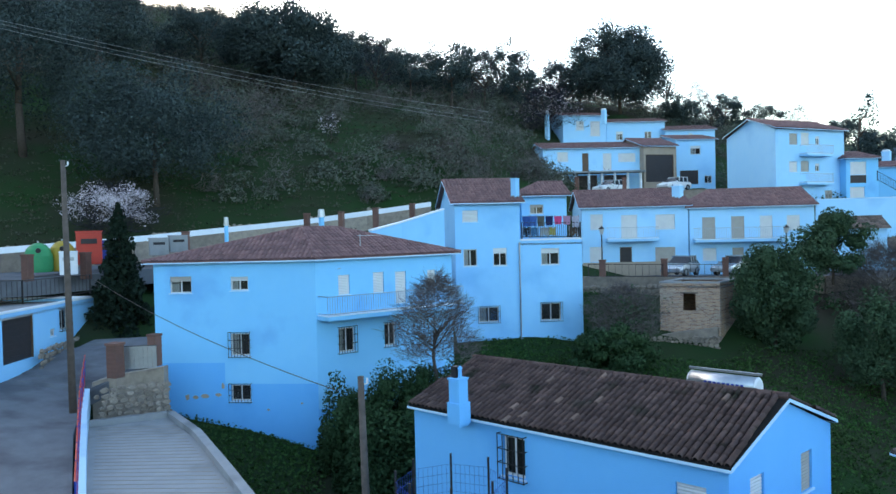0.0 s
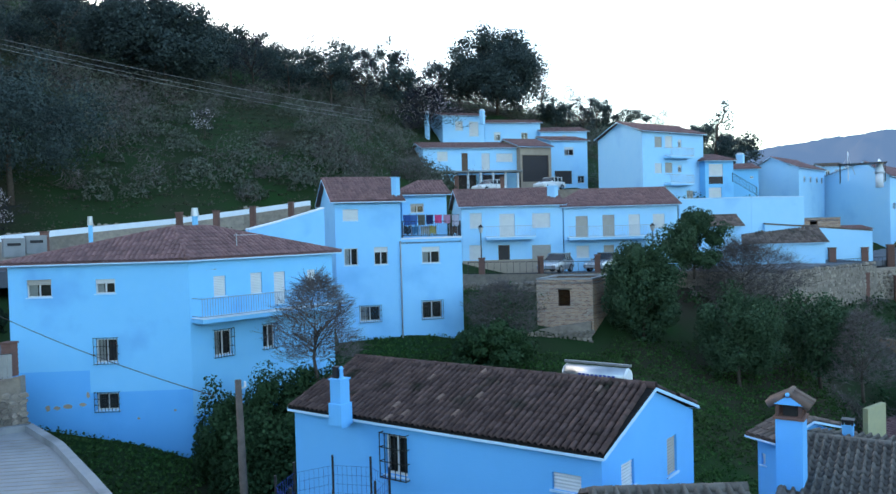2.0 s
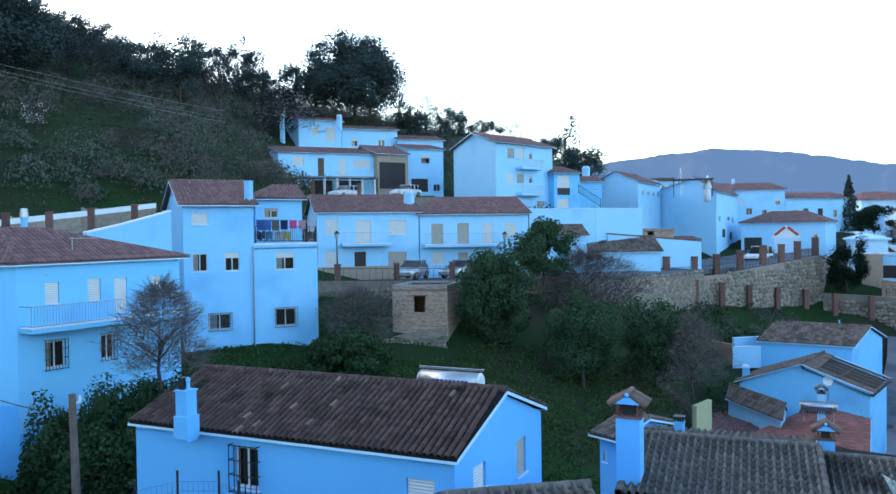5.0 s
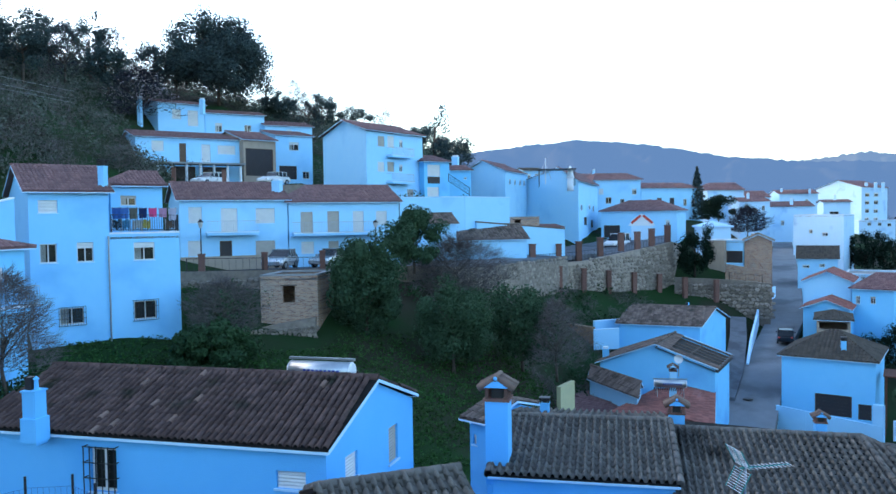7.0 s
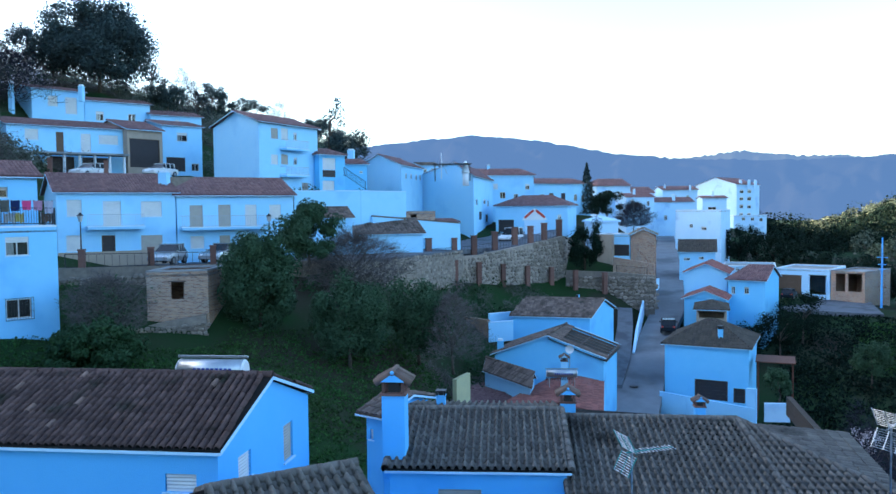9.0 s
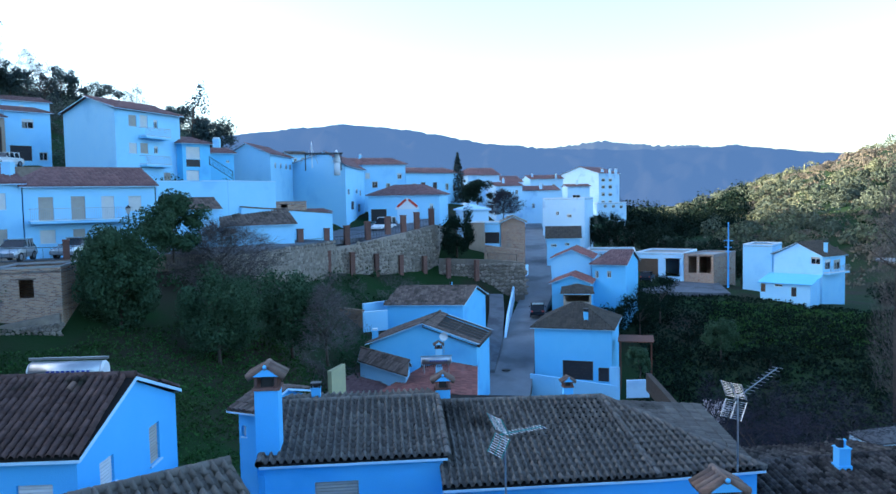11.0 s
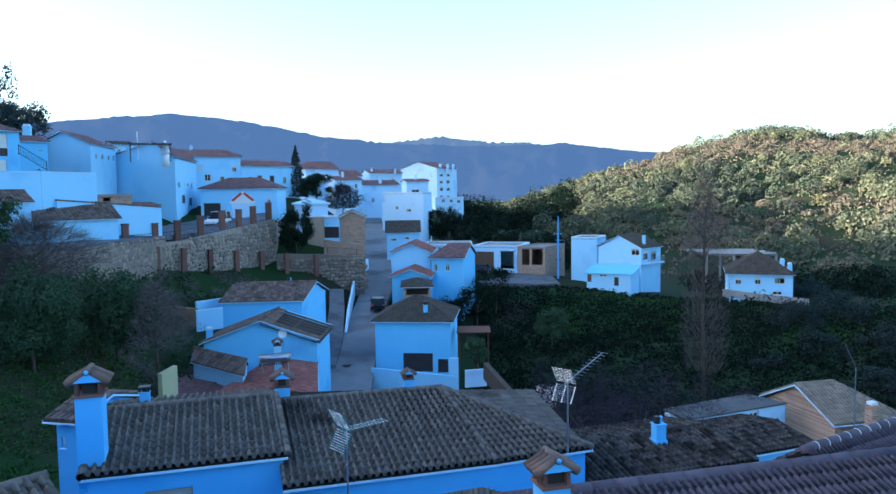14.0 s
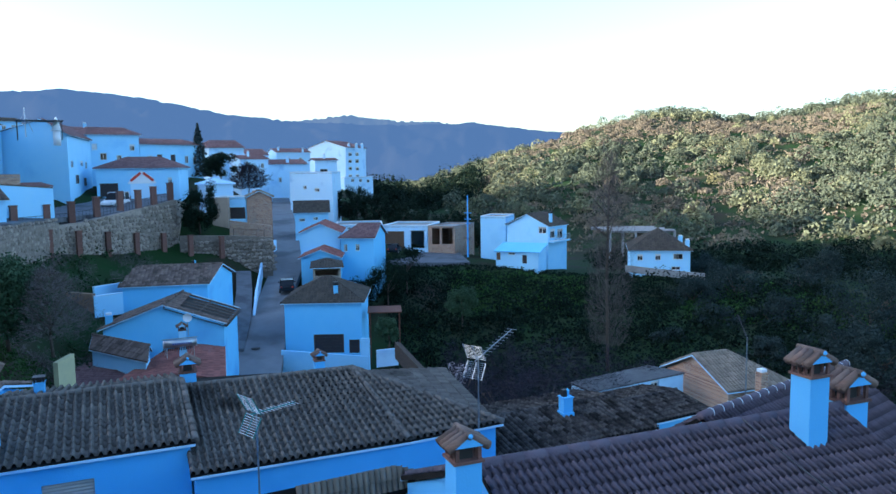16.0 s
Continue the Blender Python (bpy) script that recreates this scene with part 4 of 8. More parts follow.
house("blue_house", "pale blue terraced house with long balcony and brown roof", [(18.99, 60.49), (28.17, 59.13), (29.37, 67.25), (20.19, 68.60)], -3.90, 1.26, rise=1.5, ins=(0, 2.2), axis=1,
      wins=[(0, 1.46, -0.33, 0.99, 1.79, "shutter"), (0, 3.64, -0.31, 0.98, 1.82, "shutter"), (0, 5.74, -0.32, 0.93, 1.81, "shutter"), (0, 7.74, 0.00, 0.96, 1.14, "shutter"), (0, 1.49, -2.34, 1.03, 0.98, "shutter"), (0, 3.63, -2.36, 0.85, 1.02, "shutter"), (0, 5.77, -2.85, 1.05, 1.82, "door")], tiles="rib", balc=[(0, 0.26, 7.28, -1.37)])
house("brick_ruin", "roofless brick outbuilding with bare window opening", [(13.20, 48.23), (16.43, 46.69), (18.68, 49.60), (15.44, 51.13)], -7.60, -3.57, rise=0, ins=(0, 0), axis=0,
      wins=[(0, 1.78, -4.75, 0.75, 1.05, "hole")], paint="brick", flat=True)
house("blue_house", "blue rendered house with old mossy tile roof", [(-1.08, 21.97), (5.61, 15.62), (9.46, 19.19), (2.77, 25.54)], -11.00, -5.05, rise=1.0, ins=(0, 0), axis=1,
      wins=[(0, 3.62, -5.79, 0.71, 1.03, "grille"), (0, 8.39, -5.69, 0.70, 0.39, "shutter"), (1, 1.26, -5.72, 0.66, 0.60, "shutter"), (1, 3.80, -5.91, 0.62, 0.94, "shutter")], tiles="old", over=0.12, chims=[(0.18, 20.20, -4.64, -3.55, 0.36, "pots")])
# the three low gates are dark panels, added for the porch's deep shade
house("blue_house", "blue hillside house with covered porch and red roof", [(11.25, 89.29), (23.01, 90.11), (22.46, 98.09), (10.70, 97.28)], 4.00, 9.14, rise=1.0, ins=(0, 0), axis=1,
      wins=[(0, 2.29, 8.24, 1.27, 1.12, "shutter"), (0, 4.96, 7.56, 0.74, 2.12, "door"), (0, 7.53, 7.58, 1.01, 1.99, "shutter"), (0, 9.87, 8.04, 2.04, 1.00, "shutter"), (0, 1.9, 5.1, 2.3, 1.9, "gate"), (0, 5.0, 5.1, 2.6, 1.9, "gate"), (0, 8.6, 5.1, 3.0, 1.9, "gate")], tiles="rib")
# its gate is a dark panel in place of the shaded open interior
house("blue_garage", "open fronted garage with orange tile roof beside houses", [(22.84, 89.12), (26.88, 90.08), (25.04, 97.86), (21.00, 96.91)], 4.00, 9.17, rise=1.3, ins=(0, 0), axis=1,
      wins=[(0, 2.02, 6.68, 3.57, 3.18, "gate")], tiles="rib", paint="ochre")
house("blue_house", "narrow blue hillside house with brown garage door", [(27.47, 91.99), (32.28, 92.53), (31.38, 100.48), (26.57, 99.94)], 4.20, 10.15, rise=0.9, ins=(0, 0), axis=1,
      wins=[(0, 2.39, 8.93, 1.28, 1.02, "plain"), (0, 1.55, 5.70, 2.28, 1.64, "garage"), (0, 3.94, 5.42, 0.93, 0.89, "plain")], tiles="rib")
house("blue_house", "blue hillside house on the upper street", [(15.70, 102.81), (21.61, 103.77), (20.47, 110.68), (14.57, 109.72)], 4.20, 14.89, rise=0.8, ins=(0, 0), axis=1,
      wins=[(0, 2.35, 13.60, 1.11, 1.22, "shutter"), (0, 4.46, 13.21, 1.36, 1.99, "shutter")], tiles="rib", chims=[(20.97, 101.86, 14.10, 15.60, 0.54, "plain"), (13.63, 103.10, 12.17, 15.59, 0.48, "plain")])
house("blue_house", "low blue hillside house with red roof edge", [(21.87, 104.74), (29.80, 104.85), (29.70, 111.85), (21.77, 111.74)], 4.20, 14.09, rise=0.8, ins=(0, 0), axis=1,
      wins=[(0, 1.75, 12.32, 0.93, 1.16, "plain"), (0, 5.64, 12.31, 0.93, 1.01, "plain")], tiles="rib")
house("blue_house", "small blue hillside house with dark red roof", [(29.58, 103.87), (36.25, 103.85), (36.27, 110.85), (29.60, 110.87)], 4.20, 12.71, rise=0.9, ins=(0, 0), axis=1,
      wins=[(0, 3.40, 11.87, 0.54, 0.92, "plain")], tiles="rib")
house("blue_apartments", "four storey pale blue apartment block with two balconies", [(30.42, 83.53), (32.22, 75.40), (40.99, 79.45), (39.19, 87.58)], 1.60, 9.22, rise=1.4, ins=(0, 0), axis=0,
      wins=[(1, 2.44, 8.25, 1.12, 1.11, "shutter"), (1, 4.05, 8.30, 1.16, 1.25, "shutter"), (1, 5.81, 8.20, 0.60, 0.83, "plain"), (1, 2.37, 5.51, 1.12, 1.05, "shutter"), (1, 3.98, 5.58, 1.16, 1.06, "shutter"), (1, 5.74, 5.50, 0.60, 0.76, "plain"), (1, 7.34, 2.66, 1.13, 1.03, "shutter"), (0, 3.33, 3.47, 1.01, 0.50, "plain")], tiles="rib", over=0.35, balc=[(1, 3.24, 6.98, 6.55), (1, 3.16, 6.91, 3.70)])
house("blue_house", "small blue house with blinds and red roof", [(40.49, 78.13), (43.98, 78.52), (43.20, 85.48), (39.71, 85.09)], 1.50, 6.28, rise=0.9, ins=(0, 1.5), axis=1,
      wins=[(0, 1.33, 5.35, 1.75, 1.31, "shutter"), (0, 1.31, 4.24, 1.75, 0.79, "garage"), (0, 1.20, 2.89, 1.59, 1.11, "shutter")], tiles="rib")
house("blue_house", "long blue gabled house with row of small windows", [(53.16, 91.71), (55.03, 83.50), (63.00, 90.17), (61.13, 98.38)], 2.14, 5.73, rise=1.6, ins=(0, 0), axis=0,
      wins=[(1, 2.17, 4.52, 0.80, 0.68, "plain"), (1, 4.63, 4.54, 0.84, 0.69, "plain"), (1, 7.19, 4.55, 0.88, 0.71, "plain"), (1, 9.27, 4.55, 0.91, 0.72, "plain")], tiles="rib", chims=[(49.07, 85.98, 6.07, 7.82, 0.80, "plain")])
house("blue_house", "large blank blue gable house beside the lane", [(62.50, 92.94), (66.31, 82.70), (80.54, 95.60), (76.73, 105.84)], -4.26, 4.47, rise=2.0, ins=(0, 0), axis=0,
      wins=[(1, 2.80, 1.02, 2.03, 0.79, "plain"), (1, 6.11, -0.92, 2.69, 1.14, "door"), (1, 10.39, 1.15, 2.31, 0.68, "plain"), (1, 14.25, 0.92, 1.85, 0.87, "plain"), (1, 12.62, -1.38, 2.40, 1.12, "door")], tiles="rib", ridge=((65.2, 85.7), (79.4, 98.6)))
house("white_house", "pale house above the square with red tile roof", [(80.91, 96.59), (87.54, 93.39), (91.45, 101.49), (84.83, 104.69)], -1.84, 5.44, rise=1.2, ins=(1, 1), axis=1,
      wins=[(0, 4.35, 2.00, 0.75, 0.92, "plain"), (0, 2.12, 2.26, 0.93, 1.01, "plain"), (0, 6.32, 3.62, 0.75, 0.92, "plain"), (0, 0.92, 3.69, 0.74, 0.91, "shutter"), (0, 5.65, 1.52, 0.56, 1.47, "door")], tiles="rib")
house("white_house", "long pale house with roof terrace and balconies", [(90.33, 96.25), (101.34, 93.67), (103.39, 102.43), (92.39, 105.01)], -1.76, 4.17, rise=1.0, ins=(1, 2), axis=1,
      wins=[(0, 3.41, 1.99, 0.86, 1.34, "door"), (0, 5.79, 1.97, 0.87, 1.34, "door"), (0, 8.31, 1.85, 0.66, 1.16, "plain"), (0, 9.86, 1.64, 0.66, 1.16, "plain"), (0, 1.64, 1.91, 0.75, 1.14, "plain"), (0, 4.48, -0.22, 0.87, 1.15, "plain"), (0, 7.15, -0.35, 0.77, 1.35, "door")], tiles="rib")
house("blue_house", "pale blue hip roofed house with garage door", [(73.81, 86.88), (80.05, 78.33), (88.12, 84.37), (81.88, 92.92)], -3.54, 0.35, rise=1.5, ins=(3, 3), axis=1,
      wins=[(0, 1.55, -2.47, 2.32, 1.81, "garage"), (0, 9.39, -1.43, 0.54, 1.04, "plain")], tiles="rib")
house("old_house", "old low house with weathered dark tile roof", [(38.87, 67.62), (45.81, 65.59), (47.50, 71.34), (40.56, 73.38)], -4.60, -2.48, rise=1.5, ins=(0, 0), axis=1,
      wins=[(0, 0.92, -2.97, 0.42, 0.46, "plain")], tiles="rib", old=True)
house("old_house", "old house with weathered tile roof behind tree", [(32.98, 66.24), (37.16, 65.15), (38.42, 69.99), (34.25, 71.08)], -4.40, -0.74, rise=1.0, ins=(0, 0), axis=1,
      wins=[], tiles="rib", old=True)
house("blue_shed", "low blue garage with flat roof by the lane", [(49.23, 72.94), (54.83, 71.37), (56.18, 76.18), (50.58, 77.76)], -4.60, -1.51, rise=0.3, ins=(0, 0), axis=1,
      wins=[(0, 3.25, -3.26, 1.74, 1.77, "garage")], tiles="rib")
house("cream_wall_house", "cream rendered wall block beside the retaining wall", [(76.97, 69.94), (77.92, 68.13), (81.46, 69.99), (80.51, 71.80)], -7.08, -3.48, rise=0, wins=[], paint="ochre", flat=True)
house("blue_garage", "small blue garage with dark door above the street", [(78.67, 68.78), (79.75, 66.75), (83.28, 68.63), (82.20, 70.66)], -7.50, -3.50, rise=0,
      wins=[(0, 1.22, -5.60, 2.0, 1.5, "garage")], flat=True)
house("brick_house", "bare tan brick house with low gable", [(79.84, 66.65), (81.08, 63.52), (85.13, 66.70), (83.83, 69.98)], -8.21, -3.71, rise=0.9, ins=(0, 0), axis=0,
      wins=[], tiles="rib", paint="brick", roofing=TILE_TAN, chims=[(80.50, 65.85, -3.71, -2.55, 0.5, "plain")])
house("brick_room", "unfinished bare brick room behind the yard wall", [(48.12, 73.68), (52.72, 72.94), (53.20, 75.90), (48.60, 76.64)], -5.18, -0.18, rise=0, wins=[(0, 1.9, -0.78, 0.8, 0.6, "hole")], paint="brick", flat=True)
house("blue_kiosk", "small blue square kiosk with pyramid roof", [(79.45, 73.15), (82.58, 71.14), (84.75, 74.51), (81.61, 76.52)], -4.37, -1.94, rise=0.7, ins=(1.9, 1.9), axis=1,
      wins=[], tiles="rib", white=True, roofing=BLUE_PALE)
house("blue_house", "low blue house with weathered barrel tile roof", [(47.78, 53.86), (52.09, 48.24), (58.79, 51.26), (54.48, 56.88)], -11.63, -10.04, rise=1.3, ins=(0, 0), axis=1,
      wins=[], tiles="rib", old=True, chims=[(54.28, 51.75, -9.62, -8.28, 0.43, "pots")])
house("blue_house", "blue gabled house with half collapsed tile roof", [(40.01, 47.36), (45.47, 40.67), (50.68, 43.82), (45.23, 50.51)], -13.67, -11.79, rise=1.7, ins=(0, 0), axis=0,
      wins=[], tiles="rib", old=True, bare=True, chims=[(41.01, 47.82, -11.93, -10.63, 0.51, "plain")])
house("blue_house", "blue house with red tile roof by the street", [(34.72, 40.10), (38.40, 34.71), (46.65, 42.01), (45.44, 45.02)], -16.80, -13.75, rise=0.45, ins=(0, 0), axis=0,
      wins=[], tiles="rib", red=True, chims=[(40.54, 40.07, -13.38, -10.75, 0.5, "tile")])
house("blue_annex", "low blue annex with dull purple tile roof", [(34.74, 44.96), (36.31, 41.89), (40.65, 43.50), (39.69, 48.51)], -17.00, -14.45, rise=0.35, ins=(0, 0), axis=1,
      wins=[], tiles="rib")
house("blue_shed", "small blue lean-to with dark tile roof", [(38.61, 46.94), (37.51, 40.49), (39.73, 42.43), (40.46, 48.44)], -15.50, -12.9, rise=0.8, ins=(0, 0), axis=1,
      wins=[], tiles="rib", old=True)
house("blue_house", "blue house with hipped brown roof and garage", [(57.14, 43.80), (60.34, 37.43), (67.04, 40.78), (63.85, 47.16)], -18.40, -12.40, rise=1.9, ins=(3.2, 3.2), axis=1,
      wins=[(0, 4.02, -16.21, 2.80, 1.79, "garage"), (0, 6.38, -16.51, 0.97, 1.30, "door")], tiles="rib", brown=True, chims=[(60.24, 40.16, -12.28, -10.42, 0.38, "hood")])
house("blue_house", "pale blue gabled house on the street bend", [(79.17, 57.75), (81.52, 53.49), (87.65, 56.86), (85.31, 61.12)], -14.50, -8.11, rise=1.2, ins=(0, 0), axis=0,
      wins=[], tiles="rib", red=True)
house("blue_annex", "low blue front room with red tile verge", [(74.29, 54.26), (76.44, 50.29), (80.84, 52.67), (78.69, 56.64)], -15.80, -10.56, rise=1.0, ins=(0, 0), axis=0,
      wins=[(0, 2.95, -10.12, 0.96, 0.48, "plain")], tiles="rib", red=True)
house("blue_house", "pale blue house with purple brown roof", [(80.33, 52.56), (81.59, 48.66), (88.25, 50.81), (86.99, 54.71)], -16.00, -8.64, rise=1.5, ins=(0, 1.5), axis=1,
      wins=[(0, 0.57, -9.80, 0.44, 0.86, "plain"), (0, 2.08, -9.75, 0.51, 0.79, "plain")], tiles="rib")
house("wood_hut", "small open hut with brown hipped roof", [(70.18, 49.71), (71.90, 47.18), (76.03, 50.00), (74.31, 52.53)], -15.50, -11.00, rise=0.7, ins=(1.5, 1.5), axis=1,
      wins=[(0, 1.52, -11.49, 2.55, 0.71, "hole")], tiles="rib", brown=True, paint="ochre")
house("white_house", "stepped white house with roof terraces", [(120.18, 89.76), (121.44, 81.04), (134.04, 87.37), (132.77, 96.09)], -9.30, -0.59, rise=0,
      wins=[(0, 5.63, -3.92, 0.98, 0.65, "plain"), (0, 3.12, -3.47, 0.62, 0.66, "plain")], white=True, flat=True)
house("white_house", "white house with brown roof down the street", [(133.53, 105.22), (139.98, 99.94), (145.05, 106.14), (138.59, 111.41)], -4.94, 1.00, rise=1, ins=(0, 0), axis=1,
      wins=[(0, 2.46, -2.25, 0.65, 1.01, "plain")], tiles="rib", white=True, chims=[(137.58, 103.23, 1.00, 2.78, 0.60, "plain")])
house("white_house", "white garage house with brown roof", [(94.88, 70.15), (97.76, 66.08), (102.66, 69.54), (99.78, 73.62)], -9.17, -6.62, rise=1.6, ins=(0, 0), axis=1,
      wins=[(0, 1.04, -7.61, 0.88, 0.44, "plain"), (0, 3.05, -7.47, 0.70, 0.44, "plain")], tiles="rib", brown=True)
house("white_apartments", "four storey white building with small windows", [(199.75, 141.87), (198.64, 127.43), (213.80, 129.57), (214.91, 144.01)], -5.39, 6.24, rise=2.2, ins=(0, 0), axis=0,
      wins=[(1, 3.31, 4.36, 2.55, 1.05, "plain"), (1, 8.51, 4.41, 2.65, 1.07, "plain"), (1, 3.24, 2.26, 2.55, 1.05, "plain"), (1, 8.44, 2.26, 2.65, 1.07, "plain"), (1, 3.18, -0.02, 2.55, 1.05, "plain"), (1, 8.38, -0.06, 2.65, 1.07, "plain"), (1, 3.11, -2.30, 2.55, 1.05, "plain"), (1, 8.31, -2.39, 2.65, 1.07, "plain")], tiles="rib", white=True, chims=[(202.57, 128.71, 5.44, 7.73, 0.69, "plain"), (203.78, 126.78, 5.40, 7.68, 0.69, "plain"), (204.70, 125.29, 5.36, 7.64, 0.69, "plain")])
house("white_house", "far white house with red roof", [(122.11, 110.97), (128.87, 107.78), (132.71, 115.92), (125.95, 119.11)], 0.34, 4.50, rise=1.6, ins=(0, 2), axis=1,
      wins=[(0, 4.05, 2.54, 0.80, 1.22, "plain")], tiles="rib", white=True)
house("white_house", "far white house below the ridge", [(153.87, 127.77), (158.69, 124.99), (163.18, 132.79), (158.36, 135.56)], -1.21, 3.53, rise=1.6, ins=(0, 0), axis=1,
      wins=[(0, 2.25, 1.61, 0.79, 1.18, "plain")], tiles="rib", white=True)
house("white_shop", "long low white workshop building", [(106.67, 70.76), (110.74, 64.20), (118.38, 68.94), (114.31, 75.50)], -13.60, -9.29, rise=0.2, ins=(0, 0), axis=1,
      wins=[(0, 2.17, -9.84, 0.57, 0.38, "plain"), (0, 5.46, -9.78, 0.56, 0.57, "plain")], tiles="rib", white=True, flat=True)
house("white_shop", "low white workshop with wide dark openings", [(109.01, 63.19), (110.70, 55.87), (119.47, 57.90), (117.78, 65.22)], -13.60, -9.33, rise=0, ins=(0, 0), axis=1,
      wins=[(0, 1.98, -11.71, 3.24, 2.88, "garage"), (0, 5.84, -11.59, 2.23, 2.75, "hole")], white=True, flat=True)
house("shop_front", "unfinished orange brick shop front", [(110.74, 55.79), (110.80, 51.06), (118.80, 51.16), (118.74, 55.90)], -13.60, -9.39, rise=0, ins=(0, 0), axis=1,
      wins=[(0, 1.37, -11.05, 1.37, 2.53, "hole"), (0, 3.40, -10.97, 1.92, 2.51, "hole")], flat=True, paint="brick")
house("blue_house", "small blue house with chimney beside the outside stair", [(46.35, 82.92), (49.24, 82.41), (50.12, 87.33), (47.23, 87.85)], 2.72, 5.63, rise=0.7, ins=(0, 0), axis=1,
      wins=[(0, 2.18, 4.74, 0.39, 0.26, "plain")], tiles="rib")
house("blue_house", "blue lane house with brown roof", [(84.03, 104.38), (88.00, 103.69), (89.20, 110.59), (85.23, 111.27)], 1.18, 6.06, rise=1.0, ins=(0, 0), axis=1,
      wins=[(0, 2.65, 4.66, 0.44, 0.78, "plain")], tiles="rib", chims=[(87.77, 105.19, 6.49, 7.86, 0.48, "plain")])
house("blue_house", "narrow pale blue house climbing the lane", [(73.19, 91.28), (85.61, 101.79), (81.73, 106.37), (69.31, 95.86)], -2.92, 2.70, rise=0.5, ins=(0, 0), axis=1,
      wins=[(0, 3.08, 1.06, 1.80, 1.38, "plain"), (0, 3.36, -1.18, 3.17, 1.73, "door"), (0, 9.87, 0.46, 1.51, 1.28, "plain"), (0, 9.77, -1.36, 2.01, 1.27, "door")], tiles="rib")
house("white_house", "roof top room with dark tiled eave", [(76.52, 110.00), (79.62, 109.02), (81.43, 114.74), (78.33, 115.72)], 4.17, 7.67, rise=0.6, ins=(0, 0), axis=1,
      wins=[(0, 0.82, 6.81, 0.57, 0.75, "plain"), (0, 2.15, 6.82, 0.57, 0.76, "plain")], tiles="rib", brown=True)
house("white_house", "white terraced house with small balcony", [(122.25, 103.22), (127.25, 100.25), (130.82, 106.27), (125.82, 109.24)], -1.54, 2.01, rise=0.8, ins=(0, 0), axis=1,
      wins=[(0, 3.04, 0.11, 0.63, 1.43, "door"), (0, 1.23, 1.20, 0.50, 0.71, "plain"), (0, 4.58, 0.80, 0.64, 0.95, "plain")], tiles="rib", white=True, balc=[(0, 1.94, 4.48, -0.61)], chims=[(125.55, 103.96, 2.30, 3.86, 0.47, "plain")])
house("white_house", "low white house at the head of the street", [(162.36, 125.16), (169.85, 120.07), (174.34, 126.68), (166.86, 131.78)], -0.65, 4.29, rise=1.0, ins=(0, 0), axis=1,
      wins=[(0, 3.17, 2.56, 0.64, 0.91, "plain"), (0, 6.41, 2.52, 0.65, 0.92, "plain")], tiles="rib", white=True, chims=[(164.22, 126.02, 4.15, 5.82, 0.48, "plain"), (167.96, 120.99, 4.03, 5.55, 0.48, "plain")])
house("white_house", "white roof room above the stepped house", [(126.26, 88.17), (129.51, 85.16), (132.91, 88.82), (129.66, 91.84)], -1.75, 1.55, rise=0.4, ins=(0, 0), axis=1,
      wins=[(0, 1.77, -0.60, 1.52, 1.14, "plain")], tiles="rib", white=True, chims=[(128.95, 87.80, 1.92, 3.07, 0.36, "plain")])
house("white_annex", "low white terrace at the foot of the apartment building", [(194.94, 125.79), (201.99, 120.11), (205.75, 124.78), (198.70, 130.47)], -5.56, -2.55, rise=0, ins=(0, 0), axis=1,
      wins=[(0, 2.60, -3.54, 0.90, 0.86, "plain"), (0, 5.13, -3.60, 0.91, 0.86, "plain"), (0, 7.50, -3.82, 0.91, 0.86, "plain")], white=True, flat=True)
house("blue_house", "two storey pale blue house with timber balcony", [(112.14, 42.71), (110.45, 35.46), (115.80, 34.21), (117.50, 41.46)], -15.00, -9.14, rise=1.8, ins=(0, 0), axis=0,
      wins=[(0, 6.38, -9.62, 1.37, 1.02, "plain"), (1, 1.23, -10.16, 1.47, 1.37, "plain"), (1, 3.47, -10.32, 1.68, 1.39, "plain")], tiles="rib", brown=True, balc=[(1, 0.18, 5.01, -11.47)], chims=[(112.45, 35.75, -8.35, -6.80, 0.41, "hood")])
house("blue_tower", "plain pale blue stair block", [(112.45, 47.31), (113.01, 43.24), (118.96, 44.05), (118.40, 48.13)], -14.50, -7.81, rise=0, ins=(0, 0), axis=1,
      wins=[], flat=True)
house("blue_shed", "low pale blue lean-to with pale sheet roof", [(104.07, 41.39), (104.30, 34.96), (108.30, 35.10), (108.07, 41.53)], -15.30, -12.32, rise=0.9, ins=(0, 0), axis=1,
      wins=[(0, 0.39, -13.03, 0.61, 1.08, "door"), (0, 2.41, -12.57, 1.02, 0.33, "plain"), (0, 4.36, -13.34, 0.67, 1.23, "door")], shed=True, roofing=BLUE_MID)
house("blue_bungalow", "pale blue bungalow with hipped brown roof", [(103.73, 21.83), (105.64, 14.26), (114.37, 16.47), (112.45, 24.03)], -14.40, -11.53, rise=2.6, ins=(4, 4), axis=1,
      wins=[(0, 1.30, -12.42, 0.71, 0.83, "plain"), (0, 3.64, -12.36, 0.70, 0.83, "plain"), (0, 6.23, -12.27, 1.25, 0.75, "plain"), (0, 5.97, -13.84, 1.11, 0.45, "plain")], tiles="rib", brown=True, chims=[(108.82, 16.07, -10.83, -9.68, 0.45, "plain"), (106.97, 14.87, -11.21, -10.01, 0.44, "plain")])
